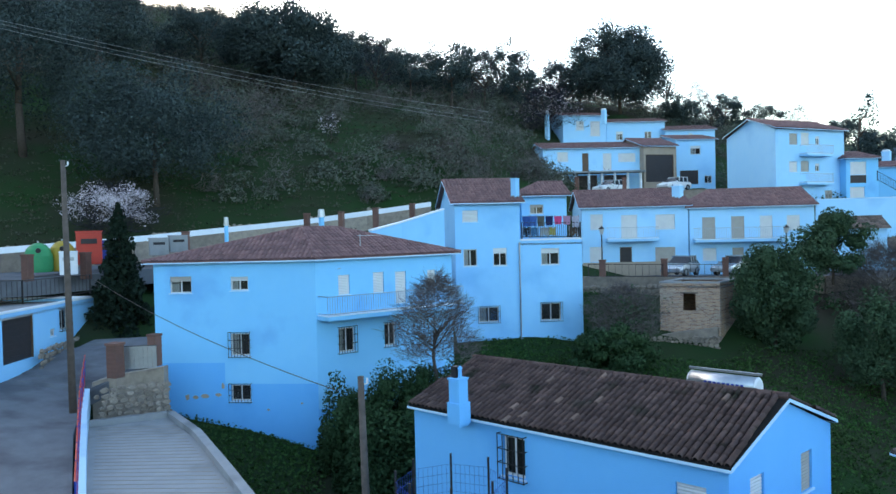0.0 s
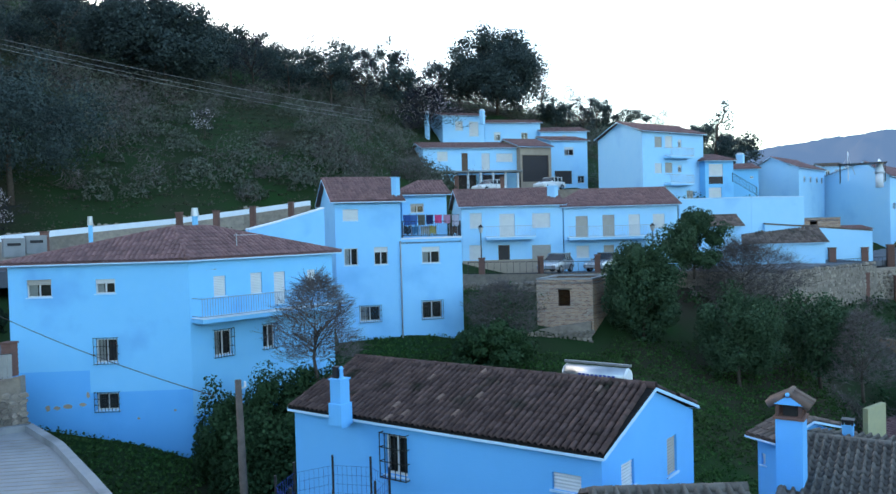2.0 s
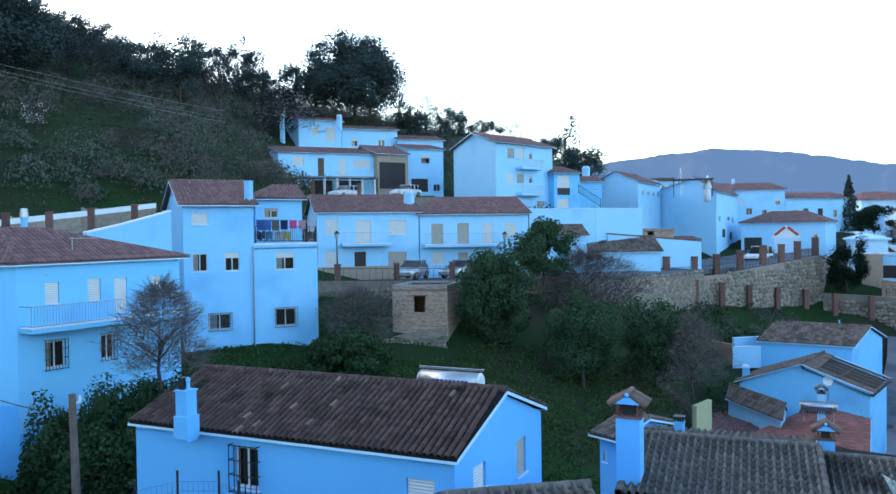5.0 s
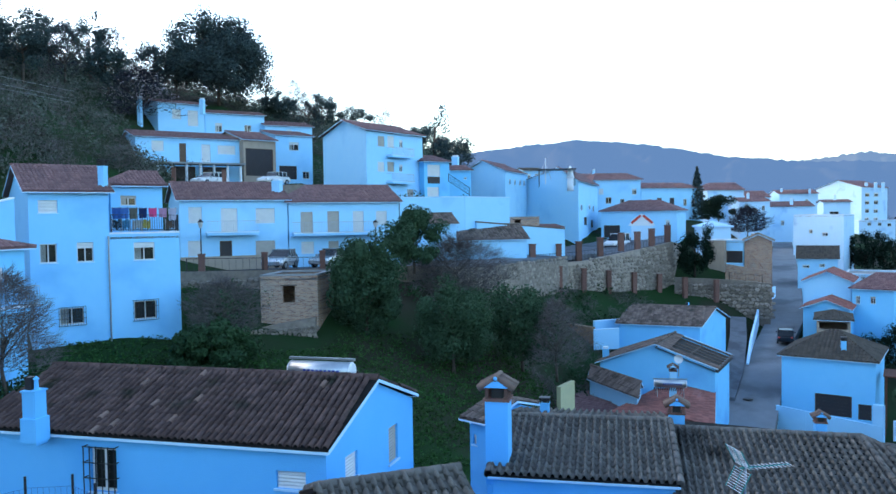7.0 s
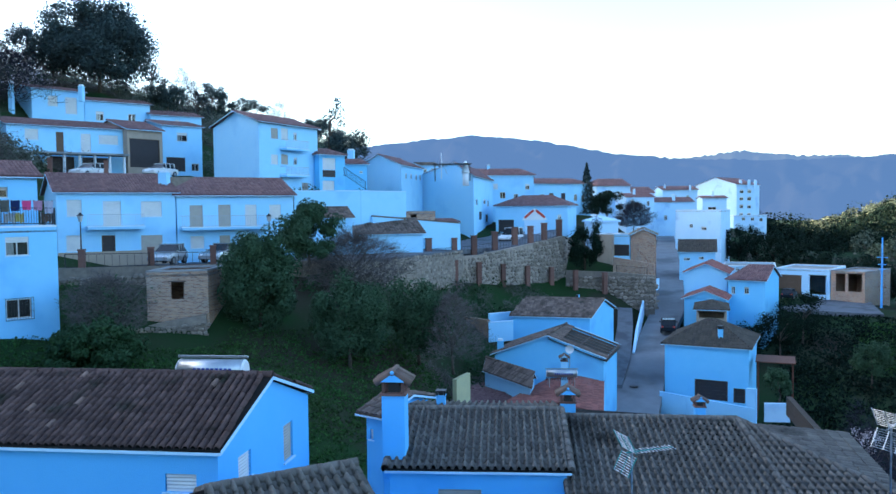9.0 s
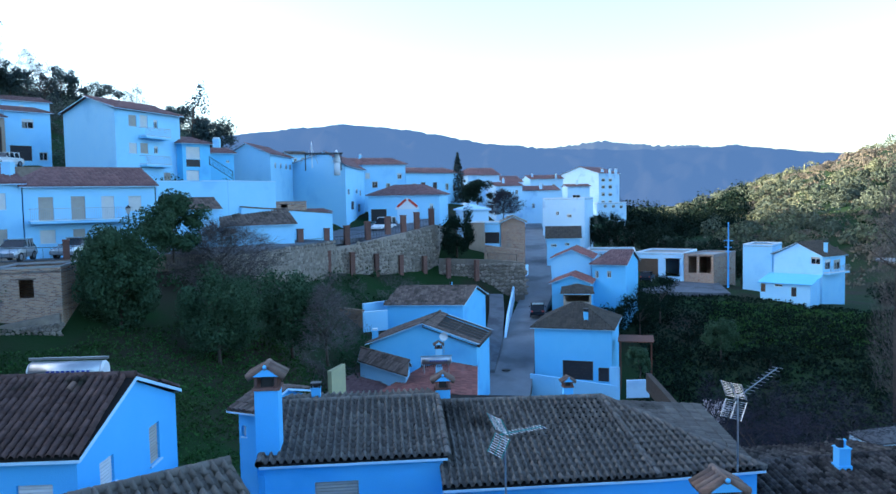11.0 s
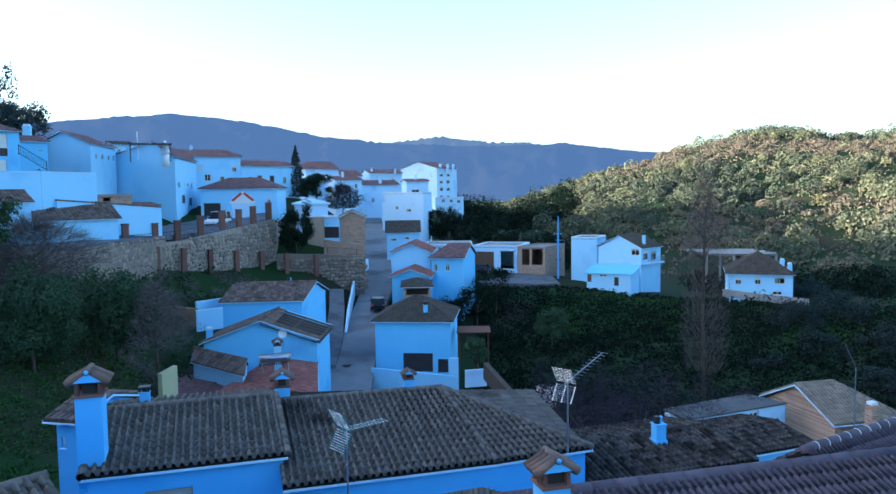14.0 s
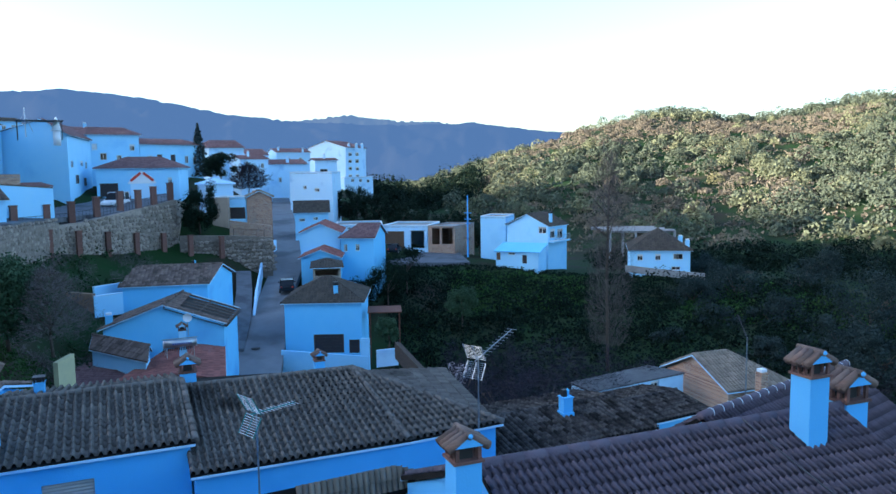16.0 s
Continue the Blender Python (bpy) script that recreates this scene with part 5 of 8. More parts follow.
house("blue_garage", "blue garage house with black doors and roof railing", [(-19.70, 31.32), (-19.72, 42.66), (-25.72, 42.65), (-25.70, 31.31)], -7.20, -3.18, rise=0, ins=(0, 0), axis=1,
      wins=[(0, 3.80, -4.44, 2.61, 2.07, "gate"), (0, 7.96, -4.02, 0.87, 1.02, "grille"), (0, 6.84, -4.55, 0.50, 0.37, "plain")], flat=True)
house("blue_house", "blue house with grey concrete tile roof", [(10.66, 16.92), (14.14, 13.90), (18.46, 18.89), (14.98, 21.91)], -13.00, -6.86, rise=0.72, ins=(0, 0), axis=1,
      wins=[(0, 1.83, -7.56, 1.13, 0.51, "shutter")], tiles="grey", over=0.12, verge=True, chims=[(11.12, 17.34, -6.67, -4.30, 0.62, "tile"), (14.45, 19.79, -6.31, -5.73, 0.28, "hood")])
house("blue_house", "blue house with hipped grey concrete tile roof", [(13.61, 13.25), (17.66, 9.56), (19.92, 7.97), (19.68, 19.90)], -13.00, -7.40, rise=0.95, ins=(1.3, 0), axis=1,
      wins=[], tiles="grey", over=0.12, ridge=((20.47, 13.09), (16.65, 16.58)), chims=[(17.14, 16.80, -6.74, -5.55, 0.46, "tile"), (20.87, 14.65, -7.00, -6.02, 0.32, "tile")])
house("blue_house", "blue house with plum concrete tile roof nearby", [(7.60, 1.56), (12.62, -3.20), (17.71, 2.17), (12.69, 6.93)], -9.00, -6.10, rise=1.6, ins=(0, 0), axis=1,
      wins=[], tiles="plum", over=0.1, chims=[(9.30, 4.20, -4.77, -3.59, 0.39, "tile"), (13.89, -0.08, -4.62, -3.10, 0.42, "tile")])
house("blue_house", "blue house with plum tiles and mortared ridge", [(15.45, -0.92), (21.28, -3.81), (24.13, 1.92), (18.30, 4.81)], -10.00, -7.79, rise=2.3, ins=(0, 0), axis=1,
      wins=[], tiles="plum", over=0.1, mortar=True, chims=[(15.59, -0.68, -6.2, -3.80, 0.54, "tile")])
house("old_house", "old house with lichen covered barrel tile roof", [(22.31, 8.84), (27.33, 4.86), (30.31, 8.62), (25.30, 12.60)], -12.00, -9.48, rise=0.5, ins=(0, 0), axis=1,
      wins=[], tiles="lichen", over=0.15, chims=[(26.37, 7.81, -8.92, -8.03, 0.38, "pots")])
house("old_house", "low house with lichen covered tile roof", [(30.34, 6.37), (33.94, 3.72), (36.31, 6.93), (32.71, 9.59)], -13.00, -10.66, rise=0.36, ins=(0, 0), axis=1,
      wins=[], tiles="lichen", over=0.12)
house("white_shed", "long low white shed with grey sheet roof", [(39.88, 10.38), (45.62, 6.43), (45.97, 8.50), (40.66, 11.72)], -14.50, -12.2, rise=0.15, ins=(0, 0), axis=1,
      wins=[(0, 4.71, -12.51, 0.66, 0.46, "plain")], shed=True, white=True, over=0.06)
house("cream_house", "small house with brown gable and cream tile roof", [(48.64, 7.90), (44.63, 3.84), (47.54, 0.96), (51.55, 5.02)], -16.50, -12.76, rise=1.46, ins=(0, 1.9), axis=0,
      wins=[], tiles="rib", paint="brick", roofing=TILE_TAN, chims=[(44.74, 2.15, -12.70, -11.26, 0.47, "plain")])
house("blue_house", "low blue annex with grey tile roof", [(4.36, 11.54), (6.96, 11.13), (7.48, 14.49), (4.88, 14.90)], -11.00, -5.66, rise=0.7, ins=(0, 0), axis=1,
      wins=[], tiles="grey", over=0.1)
house("blue_annex", "narrow blue outbuilding beside the chimney", [(14.22, 24.12), (14.47, 23.38), (17.31, 24.37), (17.05, 25.11)], -13.50, -7.46, rise=0.5, ins=(0, 0), axis=1,
      wins=[(0, 0.23, -8.14, 0.16, 0.38, "plain")], tiles="rib", old=True)

# ---- plants ----


def leaf_mesh(name, pts, sizes, mat, rng, out=None, turn=0.55, thin=0.0):
    """Small leaf clumps: one bent quad for each point, turned at random."""
    n = len(pts)
    a = rng.normal(size=(n, 3))
    if out is not None:
        o = out + rng.normal(size=(n, 3)) * turn
        a = np.cross(o, a)
    a /= np.linalg.norm(a, axis=1)[:, None] + 1e-9
    b = np.cross(a, rng.normal(size=(n, 3)) if out is None else o)
    b /= np.linalg.norm(b, axis=1)[:, None] + 1e-9
    s = np.asarray(sizes)[:, None] * 0.5
    k = rng.uniform(0.45, 1.0, (n, 1)) if not thin else np.full((n, 1), thin)
    nrm = np.cross(a, b)
    v = np.stack([pts - a * s, pts - b * s * k + nrm * s * 0.25, pts + a * s, pts + b * s * k + nrm * s * 0.25], 1).reshape(-1, 3)
    f = np.arange(n * 4).reshape(-1, 4)
    me = bpy.data.meshes.new(name)
    me.from_pydata(v.tolist(), [], f.tolist())
    me.materials.append(mat)
    return me


def crown_points(rng, n, rx, ry, rz, clumps=26, hollow=0.42, bottom=-0.5, give=False):
    """Points in uneven clumps that fill an ellipsoid and leave gaps."""
    c = []
    while len(c) < clumps:
        p = rng.uniform(-1, 1, 3)
        r = np.linalg.norm(p)
        if hollow < r < 0.92 and p[2] > bottom:
            c.append(p * (0.82 + 0.2 * rng.random()))
    c = np.array(c)
    rad = rng.uniform(0.2, 0.38, clumps)
    i = rng.integers(0, clumps, n)
    d = rng.normal(size=(n, 3))
    d /= np.linalg.norm(d, axis=1)[:, None]
    p = c[i] + d * (rad[i] * rng.random(n) ** 0.2 * np.where(rng.random(n) < 0.3, 0.55, 1.0))[:, None]
    p = p * np.array([rx, ry, rz])
    return (p, d) if give else p


def limbs(bm, base, top, r, rng, spread, n=5, twigs=0):
    """A tapered, slightly bent trunk with limbs up into the crown."""
    base, top = Vector(base), Vector(top)
    k = base.lerp(top, 0.5) + Vector((rng.uniform(-0.2, 0.2), rng.uniform(-0.2, 0.2), 0))
    tube(bm, base, k, r, r * 0.75, 7)
    tube(bm, k, top, r * 0.75, r * 0.5, 7)
    for i in range(n):
        a = rng.uniform(0, 2 * math.pi)
        s = k.lerp(top, rng.uniform(0.2, 1.0))
        e = s + Vector((math.cos(a) * spread * rng.uniform(0.5, 1), math.sin(a) * spread * rng.uniform(0.5, 1), spread * rng.uniform(0.4, 1.0)))
        tube(bm, s, e, r * 0.42, r * 0.12, 5)
        for _ in range(twigs):
            q = s.lerp(e, rng.uniform(0.4, 1))
            tube(bm, q, q + Vector((rng.uniform(-1, 1), rng.uniform(-1, 1), rng.uniform(0.1, 1))) * spread * 0.45, r * 0.12, r * 0.03, 4)


def tree(name, label, at, height, width, leaf, n=5000, size=0.32, clumps=26, trunk=0.3, seed=1, squash=0.5, bottom=-0.55, category="tree"):
    """A leafy tree: trunk with limbs, and a crown of many small clumps with an uneven outline."""
    rng = np.random.default_rng(seed)
    e = thing(name, label, category, at)
    rz = height * squash
    clumps = int(clumps * 1.5)
    cz = height - rz * 0.92
    bm = bmesh.new()
    limbs(bm, (0, 0, -0.4), (0, 0, cz), max(0.06, height * 0.022), rng, width * 0.3, 7)
    part("trunk", bm, BARK, e, smooth=True)
    n, size = (int(n * 2.8), size * 0.86) if math.hypot(at[0], at[1]) < 62 else (int(n * 2.1), size * 0.7)
    pts, out = crown_points(rng, n, width / 2, width / 2, rz, clumps, bottom=bottom, give=True)
    c = new("crown", leaf_mesh("crown", pts + np.array([0, 0, cz]), rng.uniform(0.6, 1.3, n) * size, leaf, rng, out, 0.4))
    c.parent = e
    return e


def bare_tree(name, label, at, height, width, seed=1, mat=None, n=900, size=0.02, leafy=0, leaf=None, narrow=False):
    """A leafless tree: trunk, limbs and a haze of thin twigs."""
    rng = np.random.default_rng(seed)
    e = thing(name, label, "tree", at)
    bm = bmesh.new()
    limbs(bm, (0, 0, -0.3), (0, 0, height * (0.8 if narrow else 0.45)), height * (0.008 if narrow else 0.02), rng, width * 0.42, 9, 3)
    part("trunk", bm, BARK, e, smooth=True)
    vs, fs = [], []
    for i in range(n):
        h = rng.uniform(0.1 if narrow else 0.2, 1.0)
        lim = width / 2 * math.sin(math.pi * min(1, 0.12 + h * 0.86)) ** 0.7
        a = rng.uniform(0, 2 * math.pi)
        r = lim * rng.random() ** 0.6 * (0.8 + 0.55 * noise.noise((math.cos(a) * 1.7, math.sin(a) * 1.7, h * 3.2 + seed)))
        h *= 0.9 + 0.16 * noise.noise((math.cos(a) * 1.3 + seed, math.sin(a) * 1.3, 3.0))
        p = Vector((math.cos(a) * r, math.sin(a) * r, h * height))
        up = 1.6 if narrow else 0.5
        d = unit((math.cos(a) + rng.normal() * 0.7, math.sin(a) + rng.normal() * 0.7, up + rng.normal() * 0.5)) * rng.uniform(0.4, 1.0) * max(0.5, width * 0.16)
        s = unit(d.cross(Vector((rng.normal(), rng.normal(), rng.normal())))) * size
        for q0, q1, w in ((p, p + d, 1.0), (p + d * 0.4, p + d * 0.4 + unit(d + s * 40 * rng.uniform(-1, 1)) * d.length * 0.7, 0.7)):
            b = len(vs)
            vs += [q0 - s * w, q0 + s * w, q1]
            fs.append((b, b + 1, b + 2))
    me = bpy.data.meshes.new("twig_crown")
    me.from_pydata([tuple(v) for v in vs], [], fs)
    me.materials.append(mat or GREY_TWIG)
    ob = new("twig_crown", me)
    ob.parent = e
    if leafy:
        pts = crown_points(rng, leafy, width / 2, width / 2, height * 0.42, 30, 0.2) + np.array([0, 0, height * 0.58])
        c = new("blossom" if leaf is BLOSSOM else "leaves", leaf_mesh("leaves", pts, rng.uniform(0.5, 1.3, leafy) * 0.12, leaf, rng))
        c.parent = e
    return e


def conifer(name, label, at, height, width, seed=1, n=3500, leaf=None, size=0.3):
    rng = np.random.default_rng(seed)
    e = thing(name, label, "tree", at)
    bm = bmesh.new()
    tube(bm, (0, 0, -0.4), (0, 0, height * 0.95), height * 0.022, 0.02, 7)
    part("trunk", bm, BARK, e, smooth=True)
    h = 1 - rng.random(n) ** 0.6
    lay = np.sin(h * height * 5.0) * 0.12
    r = width / 2 * (1 - h) ** 0.8 * (0.75 + lay) * rng.random(n) ** 0.35
    a = rng.uniform(0, 2 * math.pi, n)
    r *= 1 + 0.22 * np.sin(a * 5 + h * 9)
    pts = np.stack([np.cos(a) * r, np.sin(a) * r, height * (0.06 + 0.94 * h) - r * 0.25], 1)
    c = new("crown", leaf_mesh("crown", pts, rng.uniform(0.6, 1.3, n) * size, leaf or LEAF_DARK, rng))
    c.parent = e
    return e


def on_land(az, d, dz=0.0):
    x, y = polar(az, d)
    return (x, y, land(x, y) + dz)


# trees and bushes one can tell apart
tree("holm_oak", "broad dark green holm oak on the slope", (-23.18, 61.80, land(-23.18, 61.80)), 11.74, 14.98, LEAF_OAK, 19000, 0.27, 50, seed=2)
tree("holm_oak", "tall dark holm oak at the slope edge", (-34.56, 63.16, land(-34.56, 63.16)), 16.34, 14.16, LEAF_OAK, 17000, 0.28, 50, seed=3)
tree("holm_oak", "dark holm oak high on the hillside", (-37.58, 83.98, land(-37.58, 83.98)), 10.44, 13.23, LEAF_OAK, 10000, 0.33, 34, seed=16)
tree("holm_oak", "dark holm oak on the ridge", (-29.96, 95.41, land(-29.96, 95.41)), 9.08, 12.86, LEAF_OAK, 8500, 0.33, 30, seed=4)
tree("holm_oak", "round holm oak standing on the ridge", (-18.32, 94.24, land(-18.32, 94.24)), 12.49, 15.62, LEAF_OAK, 17000, 0.44, 60, seed=5)
tree("holm_oak", "large round holm oak above the houses", (25.65, 113.13, land(25.65, 113.13)), 12.29, 15.62, LEAF_OAK, 21000, 0.46, 80, seed=6, bottom=-0.8)
bare_tree("almond_tree", "almond tree in white blossom beside the road", (-23.86, 55.05, land(-23.86, 55.05)), 4.77, 6.81, 7, leafy=4600, leaf=BLOSSOM)
bare_tree("almond_tree", "pale grey flowering tree below the ridge", (13.65, 103.10, land(13.65, 103.10)), 7.48, 9.84, 8, leafy=1300, leaf=BLOSSOM, n=1500, size=0.035)
bare_tree("almond_tree", "small almond tree in pink blossom", (-11.77, 79.13, land(-11.77, 79.13)), 3.03, 2.72, 9, leafy=260, leaf=BLOSSOM, n=200)
conifer("cypress_bush", "dense dark conifer beside the blue house", (-18.05, 42.31, -5.47), 7.48, 4.35, 10, 6500, size=0.26)
bare_tree("bare_tree", "bare grey winter tree before the blue house", (-0.60, 32.99, -6.28), 4.62, 4.37, 11, n=4200, size=0.011, mat=TWIG_HILL)
tree("garden_tree", "tall open crowned tree behind the apartment block", (49.21, 91.62, land(49.21, 91.62)), 16.19 - land(*(49.32, 91.56)), 3.93, LEAF_OAK, 420, 0.4, 9, seed=12, squash=0.36, bottom=-0.95)
tree("dark_tree", "dark tree behind the apartment block", (52.07, 92.33, land(52.07, 92.33)), 11.66 - land(*(52.13, 92.30)), 6.42, LEAF_OAK, 2500, 0.4, 22, seed=13)
tree("orange_tree", "dense dark green tree beside the ruin", (19.41, 46.08, -8.10), 6.81, 5.30, LEAF_MID, 14000, 0.2, 40, seed=14, bottom=-0.95)
tree("carob_tree", "round olive green tree by the street railing", (25.47, 50.99, -3.80), 4.31, 5.18, LEAF_MID, 8000, 0.2, 30, seed=15, bottom=-0.8)
bare_tree("bare_bush", "purple grey leafless thicket on the bank", (29.73, 52.12, -6.74), 5.22, 9.08, 17, n=5200, size=0.014, mat=TWIG_HILL)
tree("leafy_bush", "loose green tree on the meadow bank", (23.57, 41.81, -9.71), 5.81, 5.08, LEAF_MID, 7500, 0.17, 36, seed=18, bottom=-0.95)
tree("leafy_bush", "thin green tree at the meadow edge", (29.48, 42.84, -10.15), 5.71, 5.11, LEAF_MID, 4200, 0.2, 36, seed=19, bottom=-0.9)
bare_tree("bare_bush", "grey leafless bush at the meadow edge", (30.13, 39.90, -10.48), 5.30, 4.54, 20, n=3000, size=0.013, mat=TWIG_HILL)
tree("ivy_bush", "ivy covered bank below the tall blue house", (8.60, 41.20, -8.30), 2.9, 4.6, LEAF_IVY, 8000, 0.18, 36, seed=21, bottom=-1, category="bush")
bare_tree("bare_bush", "tangled brown bush beside the brick ruin", (10.19, 44.86, -7.08), 3.83, 5.22, 22, n=3500, size=0.012, mat=TWIG_HILL, leafy=1500, leaf=LEAF_MID)
conifer("cypress", "narrow dark cypress against the stone wall", (55.51, 68.29, -10.83), 4.39, 2.40, 23, 1800, size=0.3)
tree("dark_tree", "dark bushy evergreen at the corner of the square", (72.25, 67.68, -7.41), 6.29, 4.94, LEAF_SHADE, 3200, 0.32, 22, seed=24, squash=0.56, bottom=-0.95)
conifer("cypress", "tall cypress among the village houses", (100.94, 94.10, -1.15), 9.19, 4.59, 25, 2400, LEAF_OAK, 0.4)
tree("dark_tree", "dark tree among the village houses", (97.26, 86.26, -2.11), 4.92, 5.90, LEAF_DARK, 2000, 0.45, 18, seed=26)
bare_tree("bare_bush", "brown leafless trees beside the kiosk", (93.89, 77.90, -3.69), 4.80, 6.92, 27, n=2600, size=0.03)
bare_tree("poplar", "tall narrow leafless poplar in the valley", (58.36, 13.93, -15.66), 17.6, 4.7, 28, n=6500, size=0.008, narrow=True, mat=TWIG_PALE)
for i, (a, d, top) in enumerate([(69.9, 33, -7.3), (72.2, 36, -7.6), (73.9, 40, -8.9), (68.8, 42, -8.8), (65.3, 46, -9.9), (79.3, 46, -11.1), (76.4, 42, -9.6), (67.1, 31, -7.4), (70.9, 30, -7.4)]):
    x, y, z = on_land(a, d)
    bare_tree("bare_tree", "bare purple grey tree in the stream thicket", (x, y, z), max(3.0, top - z), 4.6, 200 + i, n=1500, size=0.009, mat=GREY_TWIG)
bare_tree("almond_tree", "small almond bush in white blossom", (45.44, 20.85, -15.13), 2.35, 2.19, 29, leafy=900, leaf=BLOSSOM)
tree("leafy_bush", "light green bush on the bank below the houses", (76.60, 34.47, -17.25), 4.45, 3.81, LEAF_MID, 2400, 0.28, 20, seed=30, category="bush")
tree("garden_tree", "green tree beside the blue street house", (58.93, 33.93, -16.15), 3.19, 2.37, LEAF_MID, 1800, 0.24, 18, seed=31)
for i, (a, d, h, w, z) in enumerate([(82.6, 92, 5.4, 6.3, -18.15), (85.3, 98, 7.6, 8.8, -19.03), (84.2, 84, 5.4, 6.3, -20.05), (88.3, 86, 6.3, 7.3, -19.90), (89.7, 104, 6.4, 7.5, -18.95), (93.8, 84, 8.9, 10.3, -19.11), (92.1, 76, 5.6, 6.4, -19.02), (94.5, 66, 5.6, 6.5, -18.42), (87.5, 72, 4.1, 4.7, -19.42), (80.9, 78, 3.7, 4.3, -19.59), (90.9, 118, 5.7, 6.5, -17.70), (83.2, 112, 4.7, 5.5, -17.02)]):
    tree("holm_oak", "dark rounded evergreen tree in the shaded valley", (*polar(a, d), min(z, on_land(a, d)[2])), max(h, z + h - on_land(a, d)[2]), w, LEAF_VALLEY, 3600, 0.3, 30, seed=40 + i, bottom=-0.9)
for i in range(24):
    tree("hedge_conifer", "dark conifer in a hedge row behind the workshops", on_land(56.4 + i * 0.56, 156 - i * 0.9), 6.2 + (i * 37 % 7) * 0.3, 4.8, LEAF_DARK, 900, 0.42, 16, seed=60 + i, bottom=-1, squash=0.52)
for i, (a, d) in enumerate([(-4, 118), (-1, 116), (2, 121), (4.5, 124), (6, 120), (8.5, 126), (-6.5, 110), (18, 138), (20, 142), (22.5, 146), (24.5, 150), (27, 152), (-11, 108), (16, 130), (29, 150), (-9, 100), (-5, 103), (-2.5, 106), (0.5, 108), (3, 112), (5.5, 113), (-13, 102), (8, 117), (10, 120), (17, 126), (19, 130)]):
    if i % 3 == 1:
        bare_tree("ridge_tree", "thin grey tree standing on the ridge line", on_land(a, d), 8.0 + (i * 13 % 5) * 0.6, 5 + (i * 7 % 3), 80 + i, leafy=2200, leaf=LEAF_OAK, n=700, size=0.03)
    else:
        tree("ridge_tree", "grey green bushy tree on the ridge line", on_land(a, d), (6.8 if a < 10 else 5.2) + (i * 13 % 5) * 0.6, 6.4 + (i * 7 % 4), LEAF_OAK, 2300, 0.4, 26, seed=80 + i, bottom=-0.9, squash=0.42)


def scatter(name, label, category, mat, spots, per, spread, height, size, seed, wood=False, thin=0.0):
    """Undergrowth nobody could count: low clumps of leaves or twigs over the ground."""
    rng = np.random.default_rng(seed)
    xy = np.asarray(spots)
    z = heights(xy)
    c = np.repeat(np.column_stack([xy, z]), per, axis=0)
    k = np.repeat(rng.uniform(0.5, 1.25, len(xy)), per)
    n = len(c)
    d = rng.normal(size=(n, 3))
    d /= np.linalg.norm(d, axis=1)[:, None]
    d *= (rng.random(n) ** 0.45)[:, None]
    d[:, 2] = np.abs(d[:, 2])
    dome = d / (np.linalg.norm(d, axis=1)[:, None] + 1e-9)
    if wood:
        d = dome * rng.uniform(0.8, 1.05, n)[:, None]
        k2 = np.repeat(rng.uniform(0.75, 1.25, (len(xy), 1)), per, axis=0)
        d[:, 2:] *= k2
    pts = c + d * np.array([spread, spread, height]) * k[:, None]
    return tagged(new(name, leaf_mesh(name, pts, rng.uniform(0.6, 1.4, n) * size, mat, rng, dome if wood else None, 0.35 if size > 0.85 else 0.55, thin)), label, category, kind="stuff")


def sector(rng, n, az0, az1, d0, d1):
    a = np.radians(rng.uniform(az0, az1, n))
    d = np.sqrt(rng.uniform(d0 ** 2, d1 ** 2, n))
    return np.column_stack([d * np.sin(a), d * np.cos(a)])


def clear(xy, keep_out):
    """Leaves out spots inside the circles (x, y, radius)."""
    ok = np.ones(len(xy), bool)
    for x, y, r in keep_out:
        ok &= np.hypot(xy[:, 0] - x, xy[:, 1] - y) > r
    return xy[ok]


_r = np.random.default_rng(5)
UP_HOUSES = [(17, 94, 7), (26, 94, 8), (34, 84, 12), (22, 106, 9), (32, 106, 8), (15, 64, 13), (25, 64, 12), (45, 82, 10), (3, 50, 9), (-6, 40, 10)]
west = clear(sector(_r, 1700, -36, 20, 62, 150), UP_HOUSES)
west = west[heights(west) > 2.5]
_az, _d = np.degrees(np.arctan2(west[:, 0], west[:, 1])), np.hypot(west[:, 0], west[:, 1])
_cl = np.array([noise.noise((x * 0.07, y * 0.07, 7.0)) for x, y in west])
west = west[((_az > -17) | (_d > 88)) & (_cl > -0.22)]
scatter("hill_scrub", "dark evergreen scrub covering the hillside", "scrub", LEAF_SCRUB, west[::3], 230, 2.2, 2.8, 0.24, 1, True)
scatter("hill_thicket", "grey leafless thicket covering the hillside", "scrub", TWIG_HILL, west[1::3], 210, 2.3, 3.6, 0.7, 2, False, 0.06)
scatter("hill_bushes", "green bushes scattered on the hillside", "scrub", LEAF_SCRUB, west[2::6], 260, 1.6, 1.9, 0.2, 3, True)
scatter("hill_grass", "rough winter grass on the hillside", "grass", GRASS_DRY, clear(sector(_r, 5000, -36, 16, 58, 115), UP_HOUSES), 18, 1.1, 0.3, 0.17, 4)
meadow = clear(sector(_r, 15000, -2, 45, 24, 58), [(46, 42, 8), (42, 37, 7), (38, 34, 6), (20, 54, 8), (28, 52, 5), (2, 21, 8), (4, 50, 3.5), (14, 48, 4), (13, 16, 8)])
scatter("meadow_grass", "lush green meadow grass in the hollow", "grass", GRASS, meadow, 9, 0.6, 0.2, 0.13, 6)
east = sector(_r, 1100, 60, 100, 52, 104)
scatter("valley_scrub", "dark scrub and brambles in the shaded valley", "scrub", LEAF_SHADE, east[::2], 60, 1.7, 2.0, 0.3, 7)
